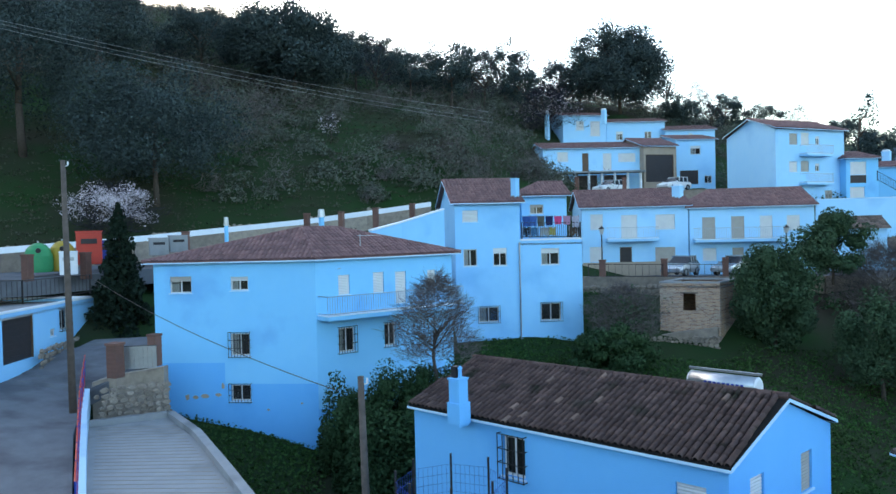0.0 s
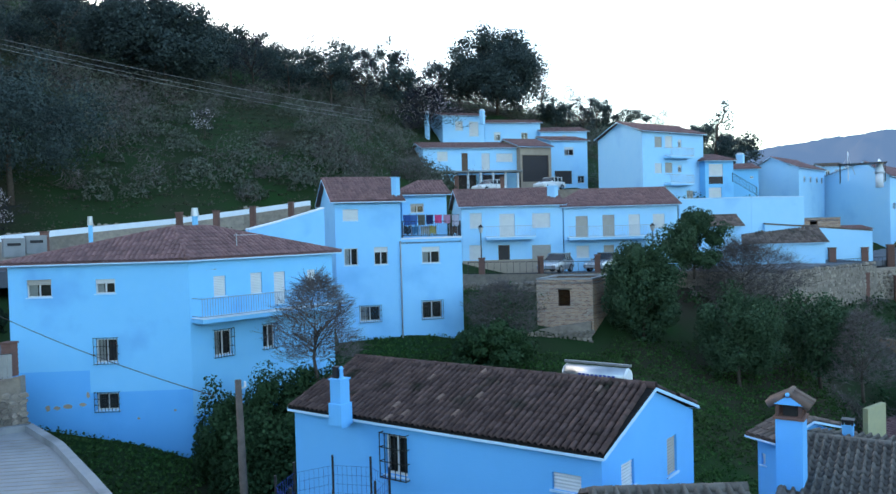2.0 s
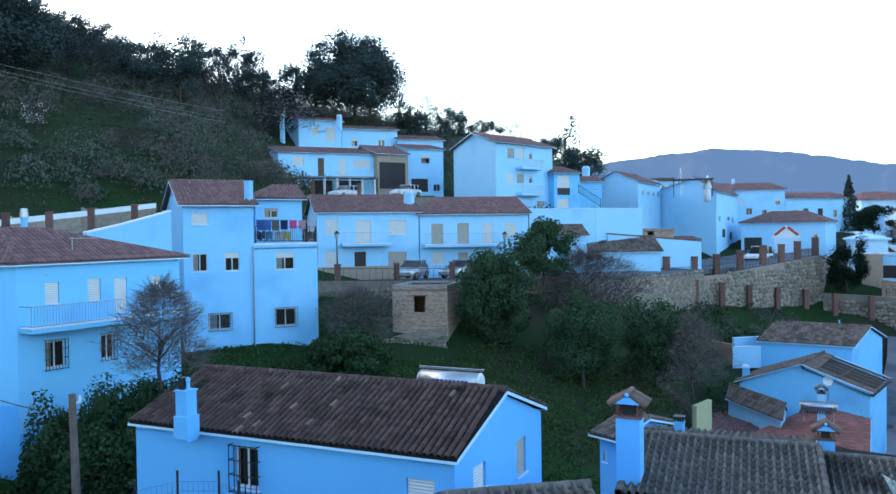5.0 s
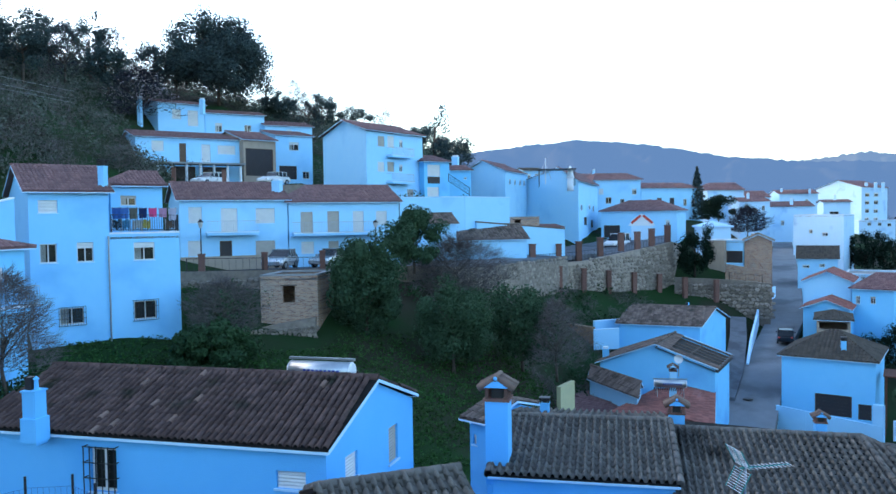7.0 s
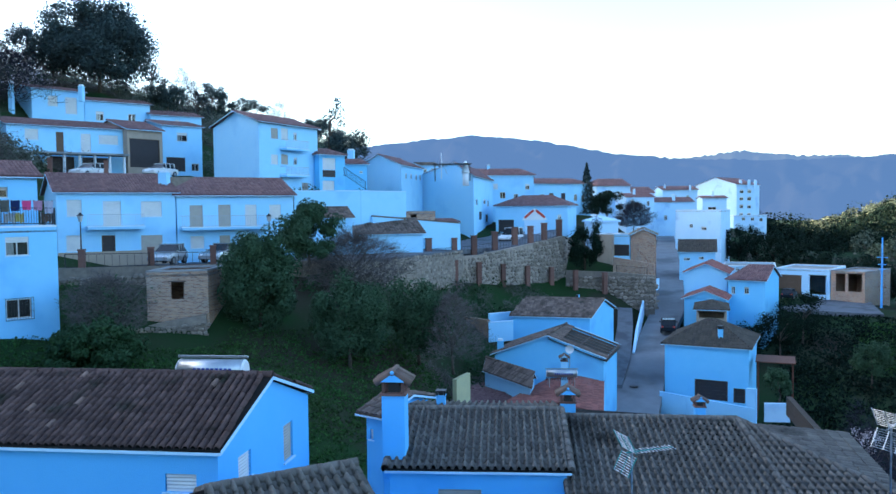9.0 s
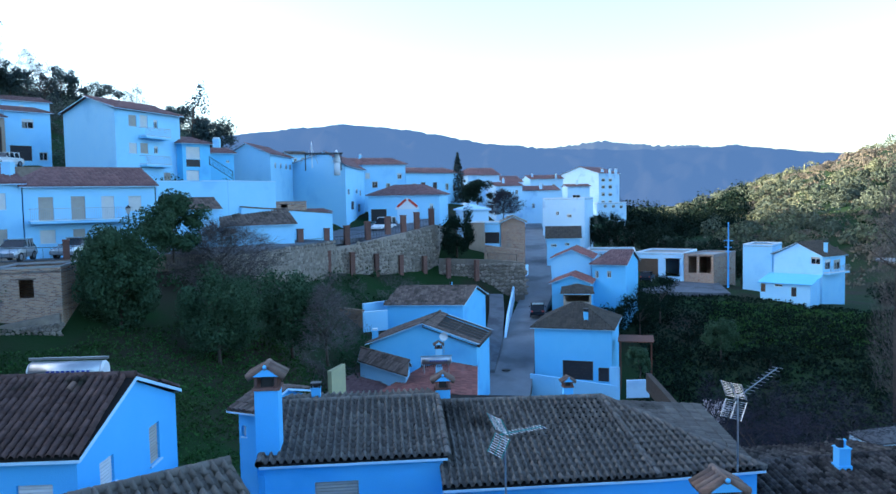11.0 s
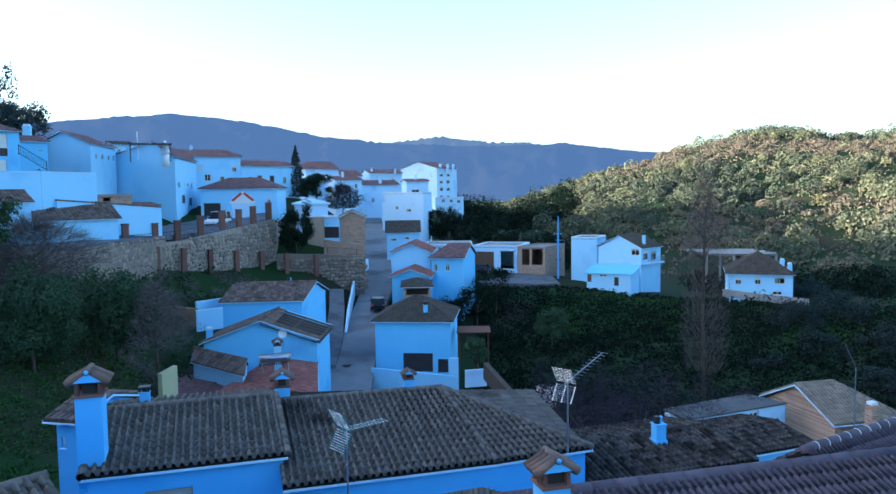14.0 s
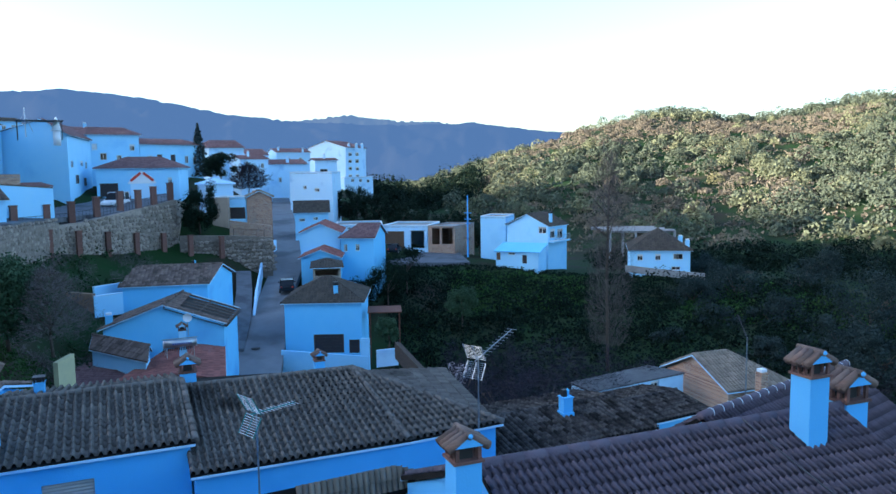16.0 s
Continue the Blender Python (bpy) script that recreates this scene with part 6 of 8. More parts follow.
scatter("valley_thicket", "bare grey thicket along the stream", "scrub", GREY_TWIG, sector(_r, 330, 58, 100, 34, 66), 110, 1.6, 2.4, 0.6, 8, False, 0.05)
# grass darkened too, with the valley's shade in its colour
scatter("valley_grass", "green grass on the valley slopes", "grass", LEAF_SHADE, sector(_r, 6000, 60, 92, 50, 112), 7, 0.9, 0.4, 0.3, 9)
bank = clear(sector(_r, 420, 25, 47, 54, 92), [(50, 47, 8), (44, 40, 8), (40, 66, 7), (35, 66, 5), (53, 72, 6)])
scatter("bank_scrub", "mixed scrub on the bank below the square", "scrub", LEAF_IVY, bank[::2], 40, 1.3, 1.3, 0.24, 10)
scatter("bank_thicket", "brown twigs on the bank below the square", "scrub", TWIG_HILL, bank[1::2], 60, 1.4, 1.6, 0.6, 11, False, 0.07)
scatter("near_ivy", "ivy climbing the bank beside the blue house", "ivy", LEAF_IVY, np.array([(-5.6 + i * 0.42, 34.2 - 0.03 * i + 0.5 * math.sin(i)) for i in range(14)] + [(-4.6 + i * 0.4, 32.6) for i in range(13)] + [(-3.6 + i * 0.4, 30.6) for i in range(10)]), 1600, 0.75, 3.7, 0.16, 12)
woods = sector(_r, 1850, 58, 104, 165, 560)
woods = woods[np.degrees(np.arctan2(woods[:, 0], woods[:, 1])) > 60.5 + 4 * (np.hypot(woods[:, 0], woods[:, 1]) < 330)]
woods = woods[(heights(woods) > -18) | (np.hypot(woods[:, 0], woods[:, 1]) > 215)]
_kind = np.array([noise.noise((x * 0.012, y * 0.012, 4.0)) + 0.25 * noise.noise((x * 0.05, y * 0.05, 1.0)) for x, y in woods]) + _r.normal(size=len(woods)) * 0.12
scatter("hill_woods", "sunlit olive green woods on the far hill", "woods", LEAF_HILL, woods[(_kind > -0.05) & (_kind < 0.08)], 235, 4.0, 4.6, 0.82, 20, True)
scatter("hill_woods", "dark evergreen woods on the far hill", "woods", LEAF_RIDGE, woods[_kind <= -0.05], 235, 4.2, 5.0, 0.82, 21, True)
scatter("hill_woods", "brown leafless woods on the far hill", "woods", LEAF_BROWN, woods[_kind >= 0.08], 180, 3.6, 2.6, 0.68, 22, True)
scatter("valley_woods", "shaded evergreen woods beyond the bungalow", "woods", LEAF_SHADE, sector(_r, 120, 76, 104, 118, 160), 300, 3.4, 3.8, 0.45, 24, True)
scatter("yard_grass", "rough grass between terrace and house", "grass", GRASS, np.array([(-14 + 8.5 * (i % 50) / 50, 36.0 - 8.6 * (i // 50) / 20) for i in range(1000)]), 8, 0.3, 0.25, 0.15, 25)
scatter("hill_underwood", "brown and olive undergrowth on the far hill", "woods", LEAF_BROWN, sector(_r, 5200, 65, 104, 180, 560), 9, 2.8, 1.5, 0.9, 23)
scatter("slope_grass", "bright green grass on the upper bank", "grass", GRASS, sector(_r, 1300, 65, 76, 90, 108), 7, 0.8, 0.4, 0.28, 26)
# dark leaf puts shade into this belt, which the sun would light
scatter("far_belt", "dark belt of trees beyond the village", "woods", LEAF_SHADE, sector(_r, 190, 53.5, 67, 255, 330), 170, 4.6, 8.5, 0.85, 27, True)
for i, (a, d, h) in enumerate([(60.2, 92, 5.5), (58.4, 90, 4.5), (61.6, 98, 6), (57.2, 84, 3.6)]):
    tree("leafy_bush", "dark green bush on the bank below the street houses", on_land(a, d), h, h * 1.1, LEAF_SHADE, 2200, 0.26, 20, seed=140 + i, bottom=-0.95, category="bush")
scatter("far_grass", "green pasture on the slope beyond the stream", "grass", GRASS, sector(_r, 1700, 82, 96, 84, 106), 7, 0.8, 0.4, 0.3, 28)
for x, y, h, w, sd in ((-2.2, 32.8, 5.0, 4.4, 160), (-3.9, 33.2, 4.0, 3.4, 161), (-0.6, 33.6, 5.2, 4.0, 162)):
    tree("ivy_bush", "dense ivy mound between the two blue houses", (x, y, land(x, y)), h, w, LEAF_IVY, 7500, 0.15, 34, seed=sd, bottom=-1, category="bush")

# ---- distant land ----


RIDGE = [(-20, 3), (20, 3.9), (31, 4.75), (38.5, 5.45), (41, 5.25), (44, 4.9), (49, 3.9), (54.4, 3.35), (61, 3.1), (66.8, 3.2), (73, 2.4), (90, 2), (120, 2)]
PEAK = [(40, 0), (50, 3.2), (54, 3.45), (57.8, 3.85), (61, 3.4), (64, 3.3), (70, 2.6), (85, 1.5)]


def profile(table, a):
    return float(np.interp(a, [p[0] for p in table], [p[1] for p in table])) + 0.06 * noise.noise((a * 0.9, 3, 0))


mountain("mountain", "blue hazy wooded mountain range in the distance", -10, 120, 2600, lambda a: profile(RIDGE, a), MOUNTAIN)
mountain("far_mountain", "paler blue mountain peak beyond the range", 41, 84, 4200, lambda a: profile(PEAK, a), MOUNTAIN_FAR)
# hidden below the skyline, added to keep low sun off the far houses
mountain("back_hill", "unseen hill added behind the ridge to block the sun", -16, 3, 430, lambda a: 11.4 if a < -2.5 else 11.4 - (a + 2.5) * 1.5, LEAF_RIDGE, depth=150)

# ---- streets, walls and loose things ----


def strip(name, label, rows, mat, category="road", thick=0.25, kind="structure"):
    """A paved strip through pairs of edge points, with a solid edge."""
    bm = bmesh.new()
    vs = [(bm.verts.new(a), bm.verts.new(b)) for a, b in rows]
    for (a, b), (c, d) in zip(vs, vs[1:]):
        bm.faces.new((a, b, d, c))
    bmesh.ops.subdivide_edges(bm, edges=list(bm.edges), cuts=1, use_grid_fill=True)
    r = bmesh.ops.extrude_face_region(bm, geom=list(bm.faces))
    bmesh.ops.translate(bm, verts=[v for v in r["geom"] if isinstance(v, bmesh.types.BMVert)], vec=(0, 0, -thick))
    bmesh.ops.recalc_face_normals(bm, faces=bm.faces)
    return tagged(part(name, bm, mat), label, category, kind=kind)


def run_wall(name, label, pts, height, thick, mat, cap=None, cap_h=0.12, category="wall", kind="structure"):
    """A wall along top points; height below them; an optional coping as its part."""
    e = thing(name, label, category, pts[0], kind=kind)
    o = Vector(pts[0])
    for nm, h0, h1, t, m in (("wall", -height, 0.0, thick, mat), ("coping", 0.0, cap_h, thick + 0.08, cap)):
        if m is None:
            continue
        bm = bmesh.new()
        for a, b in zip(pts, pts[1:]):
            a, b = Vector(a) - o, Vector(b) - o
            d = unit((b.x - a.x, b.y - a.y, 0))
            n = Vector((-d.y, d.x, 0)) * t / 2
            q = [a - n, b - n, b + n, a + n]
            lo = [bm.verts.new(p + Vector((0, 0, h0))) for p in q]
            hi = [bm.verts.new(p + Vector((0, 0, h1))) for p in q]
            bm.faces.new(lo[::-1])
            bm.faces.new(hi)
            for i in range(4):
                bm.faces.new((lo[i], lo[(i + 1) % 4], hi[(i + 1) % 4], hi[i]))
        part(nm, bm, m, e)
    return e


def stone_facing(parent, a, b, z0, z1, size, seed, limit=300, out=0.05):
    """Rubble stones proud of a wall face from a to b (plan), seen with a at its left."""
    rng = random.Random(seed)
    o = parent.matrix_world.translation
    a, b = Vector((a[0] - o.x, a[1] - o.y, 0)), Vector((b[0] - o.x, b[1] - o.y, 0))
    d = (b - a).normalized()
    n = Vector((d.y, -d.x, 0))
    w = (b - a).length
    kinds = []
    for k in range(6):
        bm = bmesh.new()
        m = 7
        ring = [(math.cos(2 * math.pi * i / m + k) * rng.uniform(0.42, 0.56), math.sin(2 * math.pi * i / m + k) * rng.uniform(0.38, 0.52)) for i in range(m)]
        base = [bm.verts.new((x, 0.02, z)) for x, z in ring]
        top = [bm.verts.new((x * 0.8, -rng.uniform(0.05, 0.1), z * 0.8)) for x, z in ring]
        bm.faces.new(top)
        for i in range(m):
            bm.faces.new((base[i], base[(i + 1) % m], top[(i + 1) % m], top[i]))
        bmesh.ops.recalc_face_normals(bm, faces=bm.faces)
        kinds.append(mesh("stone", bm, STONE))
    rows = int((z1 - z0) / (size * 0.7))
    spots = []
    for j in range(rows):
        x = rng.uniform(0, size)
        while x < w:
            s = size * rng.uniform(0.65, 1.3)
            spots.append((x + s / 2, z0 - o.z + (j + 0.5 + rng.uniform(-0.2, 0.2)) * (z1 - z0) / rows, s, rng.randrange(6)))
            x += s * 0.97
    rot = Matrix.Rotation(math.atan2(d.y, d.x), 4, "Z")
    rng.shuffle(spots)
    vs, fs = [], []
    for i, (x, z, s, k) in enumerate(spots):
        m = Matrix.Translation(a + d * x + n * out * 0.2 + Vector((0, 0, z))) @ rot @ Matrix.Rotation(rng.uniform(-0.35, 0.35), 4, "Y") @ Matrix.Diagonal((s, rng.uniform(0.6, 1.5), size * rng.uniform(0.6, 0.95), 1))
        if i < limit:
            ob = new("stone", kinds[k])
            ob.parent = parent
            ob.matrix_local = m
        else:
            b0 = len(vs)
            vs += [tuple(m @ v.co) for v in kinds[k].vertices]
            fs += [tuple(q + b0 for q in p.vertices) for p in kinds[k].polygons]
    if vs:
        me = bpy.data.meshes.new("stones")
        me.from_pydata(vs, [], fs)
        me.materials.append(STONE)
        ob = new("stones", me)
        ob.parent = parent
        tagged(ob, kind="stuff")


def brick_post(at, h, w=0.45, label="square red brick post beside the street", group="brick posts"):
    e = thing("brick_post", label, "post", at, -20, group)
    n = max(3, int(h / 0.09))
    bm = bmesh.new()
    last = None
    for i in range(2 * n + 1):
        k = w / 2 * (1.0 if (i // 2) % 2 else 0.97)
        cur = [bm.verts.new((sx * k, sy * k, h * (i - i % 2 * 0.2) / (2 * n))) for sx, sy in ((-1, -1), (1, -1), (1, 1), (-1, 1))]
        if last:
            for q in range(4):
                bm.faces.new((last[q], last[(q + 1) % 4], cur[(q + 1) % 4], cur[q]))
        last = cur
    bm.faces.new(last)
    part("shaft", bm, BRICK_RED, e)
    bm = bmesh.new()
    box(bm, (0, 0, h + 0.05), (w * 1.15, w * 1.15, 0.1), bevel=0.02)
    part("cap", bm, BRICK_RED, e)
    return e


def railing(label, pts, h=1.0, mat=None, gap=0.14, category="railing"):
    e = thing("railing", label, category, pts[0])
    o = Vector(pts[0])
    mat = mat or IRON
    bm0 = bmesh.new()
    box(bm0, (0, 0, h / 2), (0.02, 0.02, h - 0.1))
    me = mesh("baluster", bm0, mat)
    bm1 = bmesh.new()
    box(bm1, (0, 0, h / 2), (0.06, 0.06, h + 0.06))
    mp = mesh("post", bm1, mat)
    for a, b in zip(pts, pts[1:]):
        a, b = Vector(a) - o, Vector(b) - o
        for z in (0.1, h):
            bm = bmesh.new()
            tube(bm, a + Vector((0, 0, z)), b + Vector((0, 0, z)), 0.025, 0.025, 5)
            part("rail", bm, mat, e)
        n = int((b - a).length / gap)
        for i in range(1, n):
            ob = new("baluster", me)
            ob.parent = e
            ob.location = a.lerp(b, i / n)
        for p in (a, b):
            ob = new("post", mp)
            ob.parent = e
            ob.location = p
    return e


def cable(label, a, b, sag, r=0.012, mat=None):
    a, b = Vector(a), Vector(b)
    c = bpy.data.curves.new("cable", "CURVE")
    c.dimensions = "3D"
    c.bevel_depth, c.bevel_resolution = r, 1
    s = c.splines.new("POLY")
    s.points.add(24)
    for i in range(25):
        f = i / 24
        p = a.lerp(b, f) - Vector((0, 0, sag * 4 * f * (1 - f)))
        s.points[i].co = (*p, 1)
    c.materials.append(mat or IRON)
    return tagged(new("cable", c), label, "cable")


def wood_pole(label, base, top):
    base, top = Vector(base), Vector(top)
    e = thing("utility_pole", label, "pole", base)
    bm = bmesh.new()
    tube(bm, (0, 0, 0), top - base, 0.14, 0.085, 12)
    part("shaft", bm, WOOD, e, smooth=True)
    bm = bmesh.new()
    tube(bm, (top - base) + Vector((0, 0, -0.25)), (top - base) + Vector((0.18, 0, -0.2)), 0.02, 0.02, 6)
    tube(bm, (top - base) + Vector((0.18, 0, -0.2)), (top - base) + Vector((0.18, 0, -0.05)), 0.035, 0.03, 8)
    part("insulator", bm, PVC, e)
    return e


def street_lamp(at, h):
    e = thing("street_lamp", "black iron street lamp with lantern head", "lamp", at, group="street lamps")
    bm = bmesh.new()
    tube(bm, (0, 0, 0), (0, 0, h * 0.12), 0.1, 0.07, 8)
    tube(bm, (0, 0, h * 0.12), (0, 0, h * 0.78), 0.045, 0.035, 8)
    part("post", bm, IRON, e)
    bm = bmesh.new()
    tube(bm, (0, 0, h * 0.78), (0, 0, h * 0.92), 0.1, 0.19, 6)
    part("lantern", bm, CURTAIN, e, "frosted lantern glass")
    bm = bmesh.new()
    tube(bm, (0, 0, h * 0.92), (0, 0, h), 0.23, 0.03, 8)
    part("hood", bm, IRON, e)
    return e


def wheel(parent, x, y, r=0.31):
    w = new("wheel")
    w.parent = parent
    w.location = (x, y, r)
    bm = bmesh.new()
    tube(bm, (0, -0.1, 0), (0, 0.1, 0), r, r, 18)
    part("tyre", bm, RUBBER, w)
    bm = bmesh.new()
    tube(bm, (0, -0.11, 0), (0, 0.11, 0), r * 0.6, r * 0.6, 12)
    part("rim", bm, STEEL, w)


def car(name, label, at, rz, mat, length=4.0, width=1.7, height=1.45, van=False):
    """A parked car: body lofted along its length, glass cabin, wheels and lamps."""
    e = thing(name, label, "car", at, rz)
    L = length / 2
    prof = [(-L, 0.35, 0.72), (-L + 0.12, 0.28, 0.86), (-L + 0.5, 0.25, 0.9), (L - 1.15, 0.25, 0.92), (L - 0.3, 0.28, 0.74), (L, 0.36, 0.6)]
    bm = bmesh.new()
    rings = []
    for x, lo, hi in prof:
        k = width / 2 * (0.9 if abs(x) > L - 0.2 else 1.0)
        rings.append([bm.verts.new((x, sy * k * ky, z)) for sy, ky, z in ((-1, 0.95, lo), (-1, 1, (lo + hi) / 2), (-1, 0.93, hi), (1, 0.93, hi), (1, 1, (lo + hi) / 2), (1, 0.95, lo))])
    for a, b in zip(rings, rings[1:]):
        for i in range(6):
            bm.faces.new((a[i], a[(i + 1) % 6], b[(i + 1) % 6], b[i]))
    bm.faces.new(rings[0])
    bm.faces.new(rings[-1][::-1])
    bmesh.ops.recalc_face_normals(bm, faces=bm.faces)
    part("body", bm, mat, e, smooth=False)
    top = [(-L + (0.1 if van else 0.25), 0.88), (-L + (0.2 if van else 0.7), height - 0.05), (L - 1.95, height - 0.05), (L - 1.2, 0.9)]
    bm = bmesh.new()
    q = []
    for x, z in top:
        k = width / 2 * (0.92 if z < 1.0 else 0.76)
        q.append((bm.verts.new((x, -k, z)), bm.verts.new((x, k, z))))
    for a, b in zip(q, q[1:]):
        bm.faces.new((a[0], a[1], b[1], b[0]))
    bm.faces.new([v[0] for v in q])
    bm.faces.new([v[1] for v in q][::-1])
    bmesh.ops.recalc_face_normals(bm, faces=bm.faces)
    part("window_glass", bm, CAR_BLACK, e, "dark tinted windows")
    bm = bmesh.new()
    box(bm, ((top[1][0] + top[2][0]) / 2, 0, height - 0.03), (top[2][0] - top[1][0] + 0.1, width * 0.78, 0.06), bevel=0.02)
    part("roof_panel", bm, mat, e)
    for sy in (-1, 1):
        for xx in (top[1][0], (top[1][0] + top[2][0]) / 2, top[2][0]):
            bm = bmesh.new()
            box(bm, (xx, sy * width * 0.425, (0.9 + height) / 2), (0.07, 0.1, height - 0.9))
            part("pillar", bm, mat, e)
    for x in (-L + 0.75, L - 0.8):
        for y in (-width / 2 + 0.1, width / 2 - 0.1):
            wheel(e, x, y)
    for sy in (-1, 1):
        bm = bmesh.new()
        box(bm, (L - 0.06, sy * width * 0.33, 0.62), (0.1, 0.3, 0.13), bevel=0.02)
        part("headlight", bm, PVC, e)
        bm = bmesh.new()
        box(bm, (-L + 0.05, sy * width * 0.36, 0.75), (0.1, 0.2, 0.18), bevel=0.02)
        part("tail_light", bm, SIGN_RED, e)
        bm = bmesh.new()
        box(bm, (L - 1.35, sy * (width / 2 + 0.06), 0.95), (0.12, 0.16, 0.12), bevel=0.02)
        part("mirror", bm, mat, e)
    return e


def bell_bin(name, label, at, mat, h=1.7, w=1.5):
    """A bell-shaped recycling container with its slot."""
    e = thing(name, label, "container", at, group="recycling containers")
    bm = bmesh.new()
    zs = [(0, 0.5), (0.1, 0.52), (0.55, 0.5), (0.78, 0.42), (0.92, 0.28), (1.0, 0.1)]
    for (z0, r0), (z1, r1) in zip(zs, zs[1:]):
        tube(bm, (0, 0, z0 * h), (0, 0, z1 * h), r0 * w, r1 * w, 16, cap=False)
    part("shell", bm, mat, e, smooth=True)
    bm = bmesh.new()
    d = unit((-at[0], -at[1], 0))
    tube(bm, d * w * 0.3 + Vector((0, 0, h * 0.76)), d * w * 0.52 + Vector((0, 0, h * 0.74)), 0.14, 0.14, 10)
    part("slot", bm, IRON, e)
    bm = bmesh.new()
    tube(bm, (0, 0, h), (0, 0, h + 0.12), 0.05, 0.05, 8)
    part("lifting_ring", bm, STEEL, e)
    return e


# the lane and terrace beside the first blue house
strip("road", "worn concrete lane climbing between the houses", [((-14.50, 21.20, -7.50), (-10.47, 20.93, -7.50)), ((-19.41, 28.55, -6.35), (-13.88, 28.03, -7.10)), ((-23.48, 34.64, -5.45), (-16.11, 33.78, -6.80)), ((-26.40, 39.03, -5.40), (-15.28, 34.22, -6.35)), ((-21.39, 38.38, -5.55), (-15.54, 35.75, -5.95)), ((-18.77, 38.63, -5.40), (-14.26, 36.84, -5.35)), ((-18.01, 38.87, -5.05), (-13.34, 39.21, -4.95))], ASPHALT, thick=0.6)
strip("terrace", "pale concrete terrace with scored surface", [((-10.14, 21.02, -7.70), (-4.88, 20.68, -7.70)), ((-12.98, 27.14, -7.70), (-8.28, 26.75, -7.70)), ((-15.41, 32.55, -7.70), (-12.36, 33.77, -7.70))], CONCRETE, "terrace", 2.6)
run_wall("kerb_wall", "low concrete kerb around the terrace", [(-14.96, 31.59, -7.45), (-12.12, 33.01, -7.45), (-9.88, 29.65, -7.45), (-7.45, 25.07, -7.45), (-5.17, 20.65, -7.45)], 2.6, 0.32, CONCRETE)
for i in range(26):
    a, b = Vector((-10.08, 21.22, -7.70)).lerp(Vector((-14.74, 31.71, -7.70)), i / 26), Vector((-5.56, 20.92, -7.70)).lerp(Vector((-11.55, 31.87, -7.70)), i / 26)
    bm = bmesh.new()
    d = b - a
    box(bm, (0, 0, 0), (d.length, 0.035, 0.02), math.degrees(math.atan2(d.y, d.x)))
    ob = part("score_rib", bm, MORTAR)
    ob.location = (a + b) / 2
    ob.parent = bpy.data.objects["terrace"]
w = run_wall("stone_wall", "rough stone and concrete wall below the gate", [(-16.03, 34.31, -6.35), (-15.06, 34.63, -6.10), (-12.82, 34.53, -5.75)], 3.0, 0.5, STONE, category="wall")
stone_facing(w, (-14.90, 31.89), (-12.32, 33.19), -8.4, -6.2, 0.34, 3, 150)
brick_post((-13.92, 31.89, -5.74), 1.35, 0.5, "square red brick gate post by the lane")
brick_post((-12.86, 33.41, -5.55), 1.3, 0.42, "square red brick gate post by the lane")
gate = thing("gate", "grey blue sheet metal yard gate", "gate", (-13.36, 32.68, -5.61), 10)
for i in range(9):
    bm = bmesh.new()
    box(bm, (-0.72 + 0.18 * i, 0, 0.55), (0.17, 0.03, 0.95), bevel=0.005)
    part("board", bm, STEEL, gate)
bm = bmesh.new()
box(bm, (0, 0.03, 1.03), (1.66, 0.04, 0.05))
part("gate_frame", bm, IRON, gate)
fence = thing("painted_fence", "red and blue painted iron fence on a low wall", "fence", (-11.28, 22.93, -7.60))
fo = Vector((-11.28, 22.93, -7.60))
FPTS = [Vector((-9.74, 19.68, -7.50)), Vector((-12.58, 25.76, -7.30)), Vector((-14.66, 30.30, -7.00)), Vector((-17.00, 35.71, -6.60))]
for k, (a, b) in enumerate(zip(FPTS, FPTS[1:])):
    for zz, m in ((0.35, SIGN_RED), (0.95, BLUE_BIN), (1.25, SIGN_RED)):
        bm = bmesh.new()
        tube(bm, a - fo + Vector((0, 0, zz)), b - fo + Vector((0, 0, zz)), 0.03, 0.03, 6)
        part("rail", bm, m, fence)
    for i in range(7):
        bm = bmesh.new()
        p = a.lerp(b, i / 7) - fo
        tube(bm, p, p + Vector((0, 0, 1.3)), 0.025, 0.025, 6)
        part("post", bm, SIGN_RED if i % 2 else BLUE_BIN, fence)
run_wall("low_wall", "flaking pale blue low wall under the fence", [tuple(p + Vector((0.12, 0, 0.15))) for p in FPTS], 1.0, 0.22, BLUE_PALE)
P1T = (-14.22, 28.67, 2.98)
P1B = (-14.17, 28.69, -6.45)
wood_pole("tall weathered wooden utility pole by the lane", P1B, P1T)
P2T = (-2.52, 21.35, -3.98)
P2B = (P2T[0] + 0.12, P2T[1], -10.9)
wood_pole("short weathered wooden pole before the house", P2B, P2T)
cable("thin black cable sagging between the poles", (-18.43, 39.96, -2.04), (-3.29, 22.26, -4.56), 0.35, 0.014)
cable("grey overhead power line across the hillside", (-28.81, 48.02, 13.88), (4.33, 71.87, 10.31), 0.5, 0.012, CONCRETE)
cable("grey overhead power line across the hillside", (-28.82, 48.02, 13.60), (4.32, 71.87, 9.99), 0.5, 0.012, CONCRETE)
cable("grey overhead power line across the hillside", (-29.32, 48.88, 14.34), (4.41, 72.87, 11.10), 0.5, 0.012, CONCRETE)

